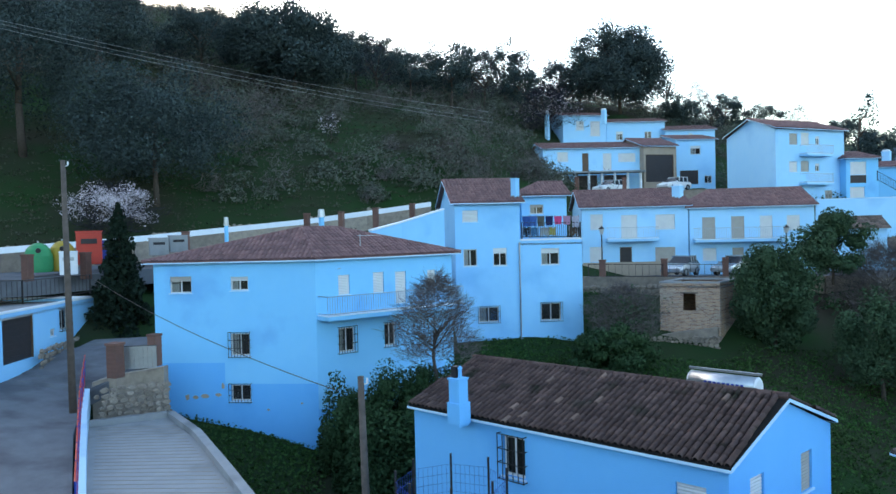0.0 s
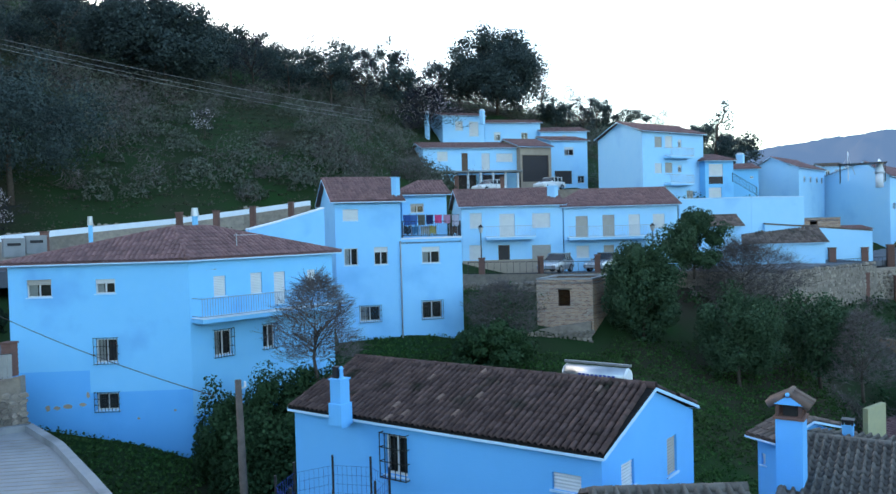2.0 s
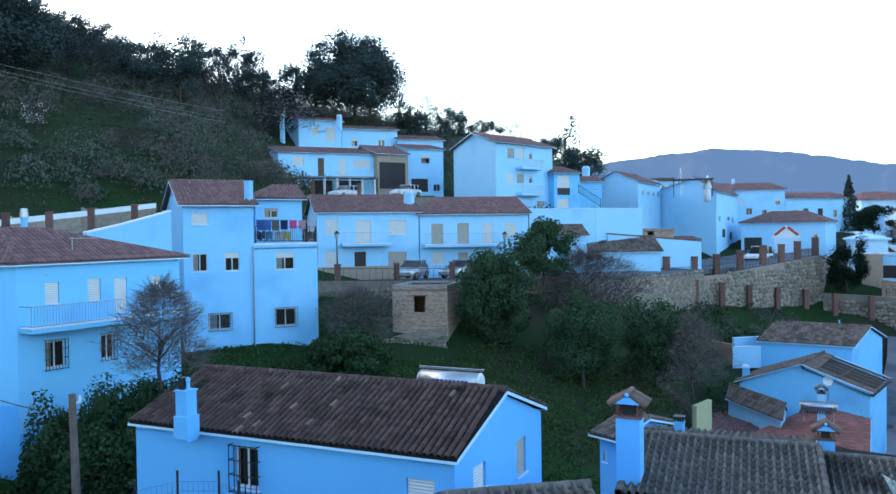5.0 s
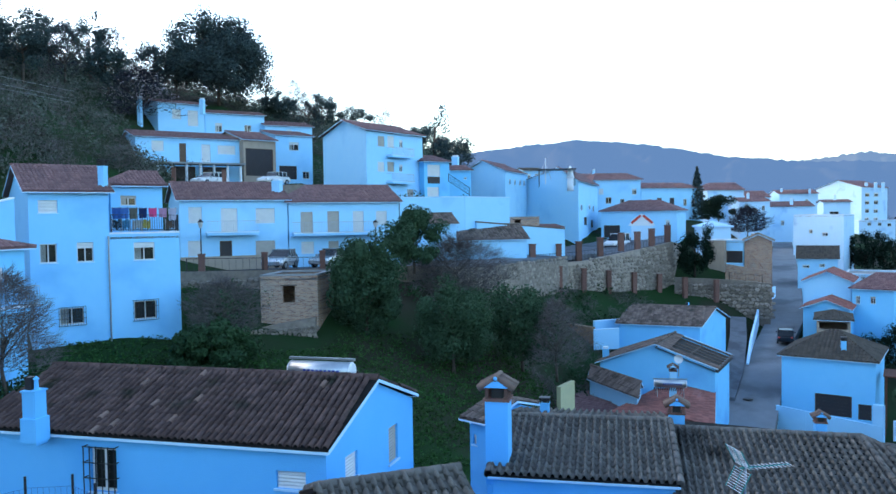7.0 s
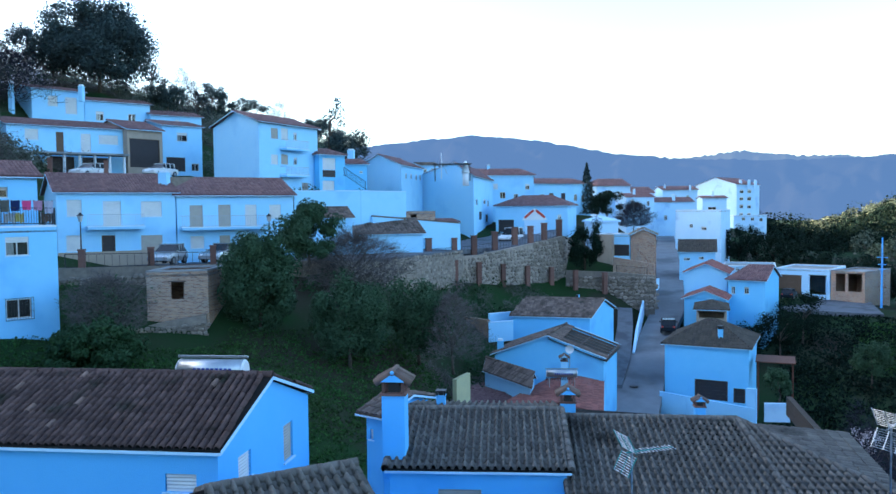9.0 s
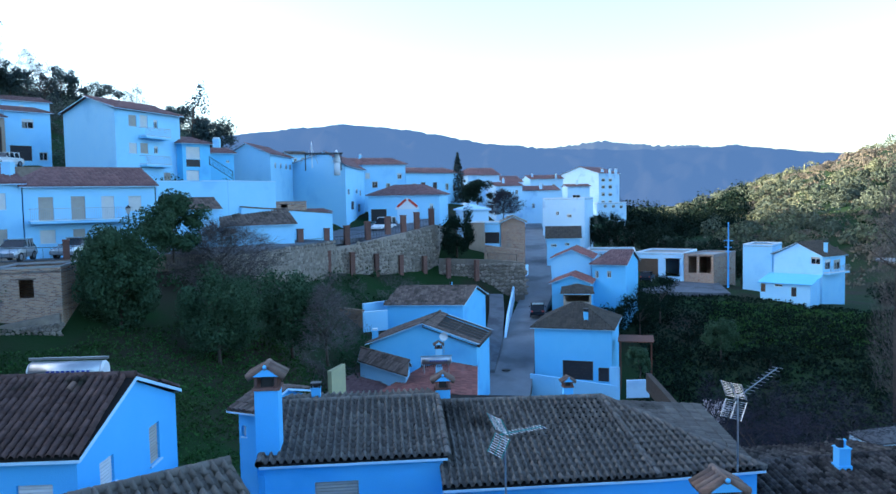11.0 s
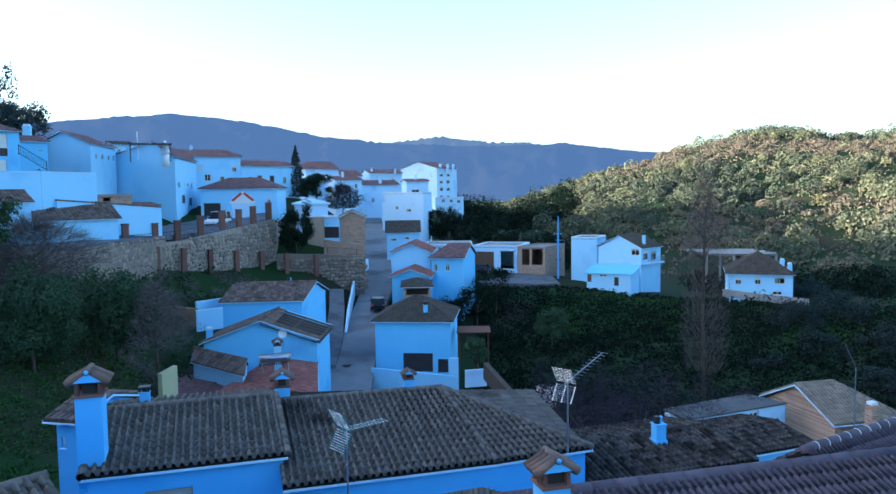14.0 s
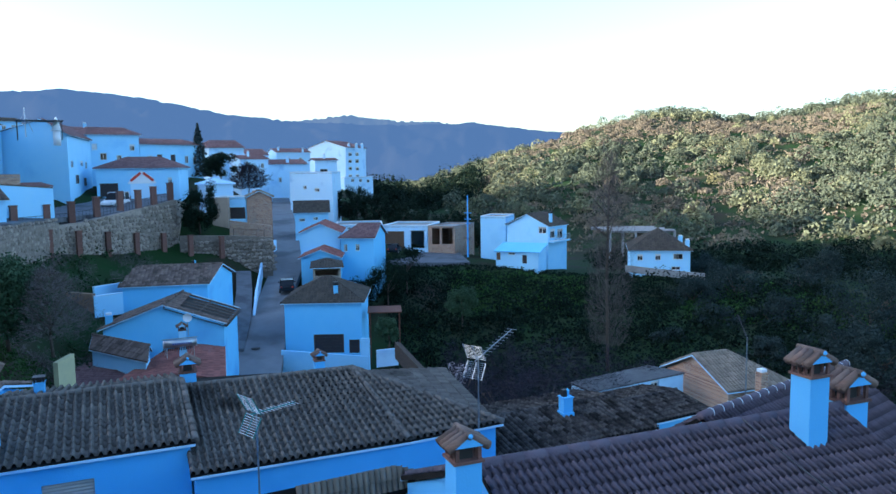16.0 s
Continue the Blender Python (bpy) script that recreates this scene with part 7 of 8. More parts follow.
# parking and road above the lane
strip("parking", "asphalt parking shelf with recycling containers", [((-26.41, 37.66) + (-2.0,), (-32.72, 46.67) + (-2.0,)), ((-22.27, 41.39) + (-2.05,), (-27.00, 50.20) + (-1.9,)), ((-16.00, 47.37) + (-1.7,), (-18.53, 54.96) + (-1.5,))], ASPHALT, thick=0.9)
railing("dark iron railing along the garage roof edge", [(-19.96, 31.75, -2.62), (-19.88, 35.86, -2.87), (-19.86, 42.60, -2.99)], 1.05, IRON, 0.4)
bell_bin("recycling_container", "green bell shaped glass recycling container", (-23.25, 43.70, -1.76), GREEN_BIN, 1.65, 1.5)
bell_bin("recycling_container", "yellow bell shaped recycling container", (-22.39, 44.71, -1.77), YELLOW_BIN, 1.75, 1.45)
for nm, lb, at, m, sx, sz in (("clothes_container", "red steel clothes collection box", (-21.32, 45.78, -1.45), SIGN_RED, 1.4, 1.9), ("paper_container", "blue plastic paper recycling container", (-20.79, 47.12, -1.52), BLUE_BIN, 1.5, 1.4),
                              ("utility_cabinet", "pale grey utility cabinet by the road", (-17.93, 47.74, -1.05), CONCRETE, 1.1, 1.0), ("utility_cabinet", "pale grey utility cabinet by the road", (-17.19, 49.08, -0.92), CONCRETE, 1.1, 1.0), ("waste_bin", "white metal bin behind the pole", (-20.78, 42.16, -1.87), PVC, 0.9, 1.2)):
    e = thing(nm, lb, "container", at, 25, "recycling containers")
    bm = bmesh.new()
    box(bm, (0, 0, sz / 2), (sx, 1.0, sz), bevel=0.06)
    part("body", bm, m, e)
    bm = bmesh.new()
    box(bm, (0, -0.52, sz * 0.72), (sx * 0.62, 0.05, sz * 0.16), bevel=0.02)
    part("flap", bm, IRON if m is not PVC else STEEL, e)
    bm = bmesh.new()
    box(bm, (0, 0, sz + 0.04), (sx * 1.05, 1.05, 0.08), bevel=0.02)
    part("lid", bm, m, e)
ROADWALL = [(-30.98, 44.23, -0.65), (-28.15, 48.41, -0.38), (-24.24, 51.59, -0.09), (-20.92, 54.10, 0.19), (-16.79, 57.60, 0.63), (-11.51, 60.92, 1.14), (-6.72, 63.65, 1.77), (-1.47, 65.98, 2.48)]
rw = run_wall("road_wall", "stone road wall with white painted top", ROADWALL, 2.6, 0.5, STONE)
for a, b in zip(ROADWALL, ROADWALL[1:]):
    pa, pb = Vector(a) - Vector(ROADWALL[0]), Vector(b) - Vector(ROADWALL[0])
    bm = bmesh.new()
    d = unit((pb.x - pa.x, pb.y - pa.y, 0))
    n = Vector((-d.y, d.x, 0)) * 0.28
    lo = [bm.verts.new(p) for p in (pa - n, pb - n, pb + n, pa + n)]
    for v in lo:
        v.co.z -= 0.36
    hi = [bm.verts.new(v.co + Vector((0, 0, 0.4))) for v in lo]
    bm.faces.new(hi)
    for i in range(4):
        bm.faces.new((lo[i], lo[(i + 1) % 4], hi[(i + 1) % 4], hi[i]))
    part("white_top", bm, WHITE, rw, "white painted parapet")
for i in range(len(ROADWALL) - 1):
    stone_facing(rw, ROADWALL[i][:2], ROADWALL[i + 1][:2], (ROADWALL[i][2] + ROADWALL[i + 1][2]) / 2 - 2.3, (ROADWALL[i][2] + ROADWALL[i + 1][2]) / 2, 0.42, 20 + i, 40, 0.3)
brick_post((-21.82, 39.92, -2.07), 1.3, 0.42)
brick_post((-20.23, 42.97, -2.18), 1.4, 0.42)
for at in ((-16.74, 49.23, -1.20), (-10.03, 55.09, -0.08), (-7.76, 56.47, 0.02), (-5.36, 57.75, 0.30), (-2.64, 58.44, 0.58)):
    brick_post(at, 1.5, 0.36)
run_wall("side_wall", "pale blue boundary wall with sloping top", [(-4.29, 42.79, 0.11), (-2.71, 44.12, 0.52), (-0.25, 45.60, 1.26)], 6.5, 0.3, BLUE, WHITE, 0.08)
e = thing("dado_wall", "brown rubble stone base along the garage house", "wall", (-19.81, 39.29, -5.24), kind="structure")
stone_facing(e, (-19.32, 35.71), (-19.67, 42.35), -7.0, -5.05, 0.36, 9, 160, 0.4)

# first house: aerials, down pipe, lamp


def aerial(label, base, h, rz, mat=None, boom=1.2, grid=False, tilt=0):
    """A mast with a yagi aerial; grid adds the two reflector screens."""
    mat = mat or STEEL
    e = thing("television_aerial", label, "antenna", base, rz)
    bm = bmesh.new()
    tube(bm, (0, 0, 0), (0, 0, h), 0.025, 0.02, 8)
    part("mast", bm, STEEL, e)
    bm = bmesh.new()
    tube(bm, (-0.15, 0, h - 0.1), (boom, 0, h - 0.1 + tilt), 0.018, 0.014, 6)
    part("boom", bm, mat, e)
    n = 11
    for i in range(n):
        bm = bmesh.new()
        x = boom * (i + 1) / n
        r = 0.16 if grid else 0.22 - 0.01 * i
        z = h - 0.1 + tilt * x / boom
        tube(bm, (x, -r, z), (x, r, z), 0.007, 0.007, 5)
        part("element", bm, PVC if mat is TEAL else mat, e)
    if grid:
        for s in (-1, 1):
            sc = new("reflector")
            sc.parent = e
            sc.location = (-0.05, 0, h - 0.1)
            sc.rotation_euler = (0, radians(-28 * s), 0)
            for i in range(9):
                bm = bmesh.new()
                z = s * (0.06 + 0.055 * i)
                tube(bm, (0, -0.3, z), (0, 0.3, z), 0.006, 0.006, 5)
                part("wire", bm, PVC if mat is TEAL else mat, sc)
            for y in (-0.3, 0, 0.3):
                bm = bmesh.new()
                tube(bm, (0, y, s * 0.04), (0, y, s * 0.52), 0.012, 0.012, 6)
                part("bar", bm, mat, sc)
    return e


aerial("grey television aerial on the hipped roof", (-4.30, 37.76, -1.32), 1.3, 40)
aerial("grey television aerial on the hipped roof", (-5.66, 36.16, -2.44), 0.9, 10, boom=0.6)

# washing terrace
TA, TB = Vector((4.48, 46.69, -0.56)), Vector((8.12, 47.11, -0.62))
railing("dark iron terrace railing hung with washing", [tuple(TA), tuple(TB), tuple(TB + Vector((0.4, 3.2, 0)))], 0.95, IRON, 0.13)
WASH = [((0.03, 0.09, 0.3), 0), ((0.05, 0.13, 0.36), 0), ((0.1, 0.1, 0.085), 0), ((0.015, 0.025, 0.09), 0), ((0.65, 0.07, 0.2), 0), ((0.42, 0.22, 0.33), 0), ((0.4, 0.4, 0.5), 0)]
ln = thing("washing_line", "thin washing line stretched over the terrace", "line", tuple(TA + Vector((0, 0, 1.35))))
bm = bmesh.new()
tube(bm, (0, 0, 0), TB - TA, 0.008, 0.008, 5)
part("line", bm, STEEL, ln)
for i, (c, _) in enumerate(WASH):
    m = material("cloth", c, tuple(k * 0.8 for k in c), 4, 0.95, bump=0.2)
    f = (0.08, 0.2, 0.33, 0.47, 0.62, 0.77, 0.92)[i]
    at = TA.lerp(TB, f) + Vector((0, -0.02, 1.34))
    e = thing("garment", ("blue jeans", "blue trousers", "olive grey shirt", "navy shirt", "bright pink towel", "pale pink towel", "striped pale shirt")[i] + " hanging on the washing line", "laundry", at, group="washing on the line")
    bm = bmesh.new()
    nx, nz = 6, 6
    ww, hh = 0.46, (0.62, 0.6, 0.62, 0.56, 0.5, 0.52, 0.66)[i]
    grid = [[bm.verts.new((ww * (x / nx - 0.5) * (1 - 0.12 * z / nz), 0.035 * math.sin(x * 1.9 + i) * (z / nz) + 0.01, -hh * z / nz)) for x in range(nx + 1)] for z in range(nz + 1)]
    for z in range(nz):
        for x in range(nx):
            bm.faces.new((grid[z][x], grid[z][x + 1], grid[z + 1][x + 1], grid[z + 1][x]))
    part("cloth", bm, m, e, smooth=True)
    for s in (-1, 1):
        bm = bmesh.new()
        box(bm, (s * ww * 0.38, 0, 0.01), (0.02, 0.02, 0.08))
        part("peg", bm, WOOD, e)
for x, c in ((0.1, (0.02, 0.03, 0.04)), (0.22, (0.06, 0.22, 0.4)), (0.4, (0.45, 0.45, 0.42)), (0.53, (0.5, 0.42, 0.1)), (0.9, (0.13, 0.09, 0.07))):
    e = thing("laundry_rack", "folding rack with clothes on the terrace floor", "laundry", tuple(TA.lerp(TB, x) + Vector((0, 0.5, 0))))
    bm = bmesh.new()
    for i in range(5):
        box(bm, (-0.2 + i * 0.1, 0, 0.42 + 0.05 * math.sin(i * 2 + x * 9)), (0.09, 0.06, 0.5), bevel=0.015)
    part("clothes", bm, material("cloth", c, tuple(k * 0.7 for k in c), 4, 0.95, bump=0.2), e)
    bm = bmesh.new()
    for s in (-1, 1):
        tube(bm, (s * 0.25, -0.2, 0), (s * 0.25, 0.2, 0.75), 0.012, 0.012, 5)
        tube(bm, (s * 0.25, 0.2, 0), (s * 0.25, -0.2, 0.75), 0.012, 0.012, 5)
    part("rack", bm, STEEL, e)
e = thing("down_pipe", "grey down pipe on the tall blue house", "pipe", (4.30, 46.35, -0.79))
bm = bmesh.new()
tube(bm, (0, 0, 0), (0, 0, -6.3), 0.05, 0.05, 8)
part("pipe", bm, STEEL, e)

# street before the terraced houses
strip("street", "concrete street before the terraced houses", [((8.14, 54.90) + (-3.95,), (10.29, 61.65) + (-3.95,)), ((16.78, 54.48) + (-3.9,), (18.84, 61.17) + (-3.9,)), ((26.24, 53.96) + (-3.9,), (29.30, 60.26) + (-3.9,)), ((37.39, 59.18) + (-4.3,), (41.68, 65.93) + (-4.3,)), ((52.66, 67.99) + (-4.5,), (55.94, 75.54) + (-4.5,)), ((61.24, 71.32) + (-4.6,), (67.99, 83.91) + (-4.4,))], ASPHALT, thick=0.5)
sw = run_wall("street_wall", "rubble stone wall holding the street", [(8.69, 54.51, -3.45), (16.69, 54.19, -3.63), (26.10, 53.69, -3.75), (37.23, 58.92, -4.64), (51.44, 66.41, -4.86), (44.77, 65.69, -5.35)], 4.6, 0.5, STONE)
stone_facing(sw, (8.64, 54.22), (16.60, 53.90), -7.6, -4.1, 0.4, 31, 150, 0.3)
stone_facing(sw, (37.07, 58.67), (51.26, 66.17), -8.6, -4.4, 0.5, 36, 60, 0.3)
stone_facing(sw, (51.26, 66.17), (44.60, 65.45), -9.6, -4.7, 0.5, 37, 40, 0.3)
railing("dark iron street railing between brick posts", [(9.90, 54.51, -3.56), (15.06, 54.14, -3.67), (19.44, 54.01, -3.77), (23.62, 53.85, -3.78), (26.19, 53.87, -3.77)], 0.95, IRON, 0.45)
for at in ((10.91, 54.52, -3.75), (15.23, 54.31, -3.76), (19.47, 54.10, -3.78), (23.69, 53.92, -3.79)):
    brick_post(at, 1.35, 0.42)
street_lamp((10.89, 54.52, -2.66), 2.75)
street_lamp((23.70, 53.92, -2.83), 2.7)
car("silver_car", "silver hatchback parked before the terraced houses", (17.0, 56.41, -3.69), 228, CAR_SILVER, 3.4)
car("parked_car", "pale blue car parked before the terraced houses", (21.1, 57.2, -3.80), 215, CAR_SILVER, 3.3)
# ruin: rubble base and fallen stones
rb = run_wall("rubble_base", "rough stone footing under the brick ruin", [(10.92, 47.25, -7.05), (13.12, 47.83, -6.75), (16.18, 46.36, -6.21)], 2.2, 0.7, STONE)
stone_facing(rb, (10.85, 46.96), (16.06, 46.03), -8.6, -6.7, 0.3, 33, 220, 0.3)

# roof terrace of the large gable house
aw = thing("awning", "dark sheet awning on thin posts over a roof terrace", "awning", (62.21, 82.09, 6.02), -35)
bm = bmesh.new()
box(bm, (0, 0, 0), (5.0, 3.0, 0.1), bevel=0.02)
part("sheet", bm, DOOR_DARK, aw)
for sx in (-1, 1):
    for sy in (-1, 1):
        bm = bmesh.new()
        tube(bm, (sx * 2.3, sy * 1.3, -2.2), (sx * 2.3, sy * 1.3, 0), 0.05, 0.05, 6)
        part("post", bm, IRON, aw)
oc = thing("ornate_chimney", "white rounded ornamental chimney on the roof terrace", "chimney", (63.62, 81.00, 4.18), 0)
for z0, z1, r0, r1 in ((-1.0, 0.7, 0.42, 0.42), (0.7, 0.85, 0.6, 0.6), (0.85, 1.7, 0.5, 0.3), (1.7, 1.82, 0.42, 0.42), (1.82, 2.3, 0.3, 0.06)):
    bm = bmesh.new()
    tube(bm, (0, 0, z0), (0, 0, z1), r0, r1, 12)
    part("drum", bm, WHITE, oc, smooth=True)
rm = thing("roof_mast", "thin white mast with stay wires on the roof", "mast", (61.05, 82.96, 5.14))
bm = bmesh.new()
tube(bm, (0, 0, -1), (0, 0, 2.4), 0.07, 0.05, 8)
part("mast", bm, WHITE, rm)
for a in range(3):
    bm = bmesh.new()
    tube(bm, (0, 0, 1.7), (1.5 * math.cos(a * 2.1 + 0.4), 1.5 * math.sin(a * 2.1 + 0.4), -0.4), 0.015, 0.015, 5)
    part("stay", bm, STEEL, rm)

# porch of the upper house
po = thing("porch", "white columned porch below the hillside house", "porch", (15.75, 85.56, 4.11))
PO = Vector((15.75, 85.56, 4.11))
PL_, PR_ = Vector((11.26, 87.28, 6.44)) - PO, Vector((22.53, 87.65, 6.07)) - PO
bm = bmesh.new()
d = PR_ - PL_
box(bm, (PL_ + PR_) / 2 + Vector((0, 0.6, 0)), (d.length, 2.4, 0.18), math.degrees(math.atan2(d.y, d.x)))
part("canopy", bm, CONCRETE, po)
for i in range(8):
    bm = bmesh.new()
    p = PL_.lerp(PR_, (i + 0.3) / 7.6)
    tube(bm, (p.x, p.y, -0.6), (p.x, p.y, p.z), 0.16, 0.14, 8)
    part("column", bm, WHITE, po)
car("white_car", "white car parked by the porch", (17.84, 84.13, 3.67), 215, CAR_WHITE, 4.0)
car("white_car", "white car parked before the open garage", (24.91, 84.40, 3.83), 215, CAR_WHITE, 4.0)
run_wall("yard_wall", "pale blue yard wall above the old houses", [(33.24, 69.46, 1.96), (40.39, 69.06, 2.00), (46.51, 69.95, 1.96)], 4.5, 0.3, BLUE_SOFT, BLUE_PALE, 0.1)
run_wall("lane_wall", "pale blue yard wall with sloping tile coping", [(41.69, 68.87, -0.63), (52.54, 68.08, -1.56)], 3.0, 0.3, BLUE_SOFT, TILE_WORN, 0.14)
run_wall("hill_wall", "low stone terrace wall below the hillside houses", [(9.67, 82.43, 3.91), (20.99, 81.33, 3.70), (28.32, 79.08, 3.64)], 4.5, 0.4, STONE)
for at in ((13.85, 81.84, 3.90), (18.79, 81.46, 3.76)):
    brick_post(at, 1.4, 0.4)
sr = railing("brown outside stair with iron railing", [(41.94, 75.08, 3.89), (42.94, 72.19, 2.22)], 0.9, IRON, 0.2)

# the square with its stone retaining wall
SQ = [(44.83, 66.26, -5.37), (55.65, 68.17, -5.26), (64.72, 69.55, -4.34), (70.25, 69.75, -3.60)]
strip("square", "paved village square above the retaining wall", [(SQ[0], (54.43, 81.49, -4.83)), (SQ[1], (64.12, 81.88, -4.12)), (SQ[2], (76.00, 92.87, -3.27)), (SQ[3], (82.91, 83.96, -2.79))], ASPHALT, "square", 0.5)
sqw = run_wall("retaining_wall", "tall rubble stone retaining wall under the square", [tuple(Vector(p) + Vector((0, 0, 0.1))) for p in SQ] + [(80.39, 77.98, -4.35)], 8.5, 0.6, STONE)
for i in range(3):
    stone_facing(sqw, SQ[i][:2], SQ[i + 1][:2], (-11.5, -11.5, -11.5)[i], (SQ[i][2] + SQ[i + 1][2]) / 2 - 0.05, 0.62, 40 + i, 95, 1.6)
sw2 = run_wall("retaining_wall", "lower stone retaining wall along the street", [(69.15, 68.02, -7.70), (73.51, 63.28, -7.94), (76.26, 59.95, -8.32)], 6.0, 0.5, STONE)
stone_facing(sw2, (68.94, 67.81), (76.02, 59.76), -12.5, -8.4, 0.55, 47, 150, 0.3)
run_wall("terrace_wall", "tan brick terrace wall below the brick house", [(76.13, 66.38, -6.32), (78.60, 61.82, -7.06)], 2.6, 0.4, BRICK_WALL)
railing("dark iron terrace fence above the lower stone wall", [(74.13, 64.11, -8.15), (76.47, 61.29, -8.45)], 1.0, IRON, 0.3)
for at in ((49.82, 65.38, -8.08), (54.33, 66.92, -8.59), (58.88, 68.07, -9.09), (63.31, 68.67, -9.55), (67.48, 68.84, -9.96), (69.28, 66.46, -10.30), (71.68, 63.86, -10.54)):
    brick_post(at, 2.6, 0.5, "red brick buttress against the stone wall", "brick buttresses")
for at in ((47.71, 67.31, -5.21), (51.66, 68.00, -5.31), (54.91, 68.51, -5.16), (58.55, 69.14, -4.81), (62.18, 69.69, -4.35), (65.08, 70.03, -4.30), (67.26, 69.89, -3.98), (70.14, 70.15, -3.60)):
    brick_post(at, 2.1, 0.6, "red brick post on the square's parapet", "square parapet posts")
railing("dark iron railing between the square's brick posts", [(47.77, 67.39, -5.21), (54.97, 68.59, -5.17), (65.15, 70.10, -4.30), (70.21, 70.22, -3.61)], 1.0, IRON, 0.5)
car("white_van", "white van parked on the village square", (68.20, 77.19, -4.33), -160, CAR_WHITE, 4.4, 1.75, 1.85, True)
sh = thing("emblem_wall", "small white gable with red winged emblem on the square", "monument", (68.47, 72.88, -3.26), -38)
bm = bmesh.new()
box(bm, (0, 0, 0.9), (2.6, 0.3, 1.8))
part("wall", bm, BLUE_PALE, sh)
bm = bmesh.new()
f0 = [bm.verts.new((x, -0.2, z)) for x, z in ((-1.6, 1.8), (1.6, 1.8), (1.1, 2.6), (0, 3.3), (-1.1, 2.6))]
f1 = [bm.verts.new((v.co.x, 0.2, v.co.z)) for v in f0]
bm.faces.new(f0)
bm.faces.new(f1[::-1])
for i in range(5):
    bm.faces.new((f0[i], f1[i], f1[(i + 1) % 5], f0[(i + 1) % 5]))
part("gable", bm, WHITE, sh)
for s in (-1, 1):
    bm = bmesh.new()
    box(bm, (s * 0.72, -0.22, 2.6), (1.5, 0.08, 0.3), m=Matrix.Translation((s * 0.72, 0, 2.6)) @ Matrix.Rotation(radians(40 * s), 4, "Y") @ Matrix.Translation((-s * 0.72, 0, -2.6)))
    part("emblem_stroke", bm, SIGN_RED, sh)

# the street down the middle
STREET = [((44.32, 40.44, -17.88), (47.52, 36.63, -18.04)), ((49.25, 43.93, -17.43), (52.05, 40.58, -17.56)), ((53.68, 47.23, -16.17), (56.68, 43.58, -16.30)), ((60.36, 50.96, -14.92), (62.84, 47.87, -15.01)), ((69.06, 56.14, -13.82), (70.47, 52.70, -13.74)), ((79.26, 62.60, -12.67), (80.82, 58.89, -12.62)), ((92.14, 72.11, -10.74), (94.40, 69.12, -10.81)), ((108.60, 85.15, -8.55), (110.90, 82.14, -8.62)), ((133.91, 104.73, -6.11), (136.05, 101.93, -6.18)), ((149.86, 116.80, -4.73), (151.91, 114.11, -4.79))]
strip("street", "grey concrete street running down through the village", STREET, STREET_GREY, thick=0.8)
strip("lane", "narrow lower lane beside the street wall", [((52.74, 47.24, -15.99), (53.85, 45.96, -16.05)), ((58.31, 51.05, -14.59), (59.86, 50.01, -14.74)), ((65.09, 56.21, -12.97), (66.17, 54.93, -13.01)), ((71.18, 61.40, -11.91), (72.27, 60.11, -11.95))], ASPHALT, thick=0.6)
run_wall("street_parapet", "pale blue parapet wall along the street", [(61.59, 51.05, -14.70), (65.64, 54.01, -13.19), (72.16, 58.67, -11.99), (78.68, 63.33, -10.61)], 2.2, 0.25, BLUE_PALE)
run_wall("street_parapet", "white parapet and steps on the street corner", [(78.84, 64.71, -10.08), (88.36, 68.83, -9.95)], 2.2, 0.25, BLUE_PALE)
car("black_car", "black car parked on the steep street", (70.3, 53.4, -13.72), 37, CAR_BLACK, 4.1)
e = thing("manhole_cover", "dark iron manhole cover in the street", "manhole", (54.92, 45.47, -16.23))
bm = bmesh.new()
tube(bm, (0, 0, 0.0), (0, 0, 0.05), 0.4, 0.4, 16)
part("lid", bm, IRON, e)
# forecourt of the garage house
run_wall("forecourt_wall", "pale blue forecourt wall before the garage", [(55.31, 42.90, -16.25), (56.19, 40.73, -16.42), (57.63, 37.95, -16.73), (58.56, 35.73, -16.90)], 2.4, 0.25, BLUE_SOFT)
run_wall("forecourt_pier", "tall pale blue pier beside the gate", [(58.47, 36.44, -15.28), (58.71, 35.68, -15.25)], 3.4, 0.4, BLUE_SOFT)
run_wall("garden_wall", "weathered white garden wall below the house", [(56.70, 33.78, -15.75), (57.65, 32.14, -15.60)], 1.5, 0.3, BLUE_PALE)
ca = thing("carport", "dark red sheet carport beside the house", "carport", (63.16, 36.61, -13.45), -60)
bm = bmesh.new()
box(bm, (0, 0, 0), (3.2, 3.4, 0.08))
part("roof", bm, RUST, ca)
for sx in (-1, 1):
    for sy in (-1, 1):
        bm = bmesh.new()
        tube(bm, (sx * 1.4, sy * 1.5, -5), (sx * 1.4, sy * 1.5, 0), 0.06, 0.06, 6)
        part("post", bm, RUST, ca)
# cluster details
run_wall("pool_wall", "pale blue walls of a small roofless yard", [(46.70, 56.11, -9.99), (51.63, 55.77, -10.02)], 2.6, 0.25, BLUE_SOFT, BLUE_PALE, 0.08)
run_wall("pool_wall", "pale blue walls of a small roofless yard", [(45.40, 54.59, -10.50), (47.44, 53.50, -10.42)], 1.8, 0.25, BLUE_SOFT, BLUE_PALE, 0.08)
run_wall("yellow_wall", "leaning pale yellow garden wall", [(31.41, 41.44, -11.56), (33.39, 42.44, -11.52)], 2.6, 0.3, material("pale_yellow_render", (0.5, 0.46, 0.26), (0.42, 0.4, 0.25), 1.5, 0.9, bump=0.2))
run_wall("brick_end", "broken brown brick wall end", [(45.42, 58.42, -10.27), (46.05, 55.35, -10.38)], 3.2, 0.4, BRICK)


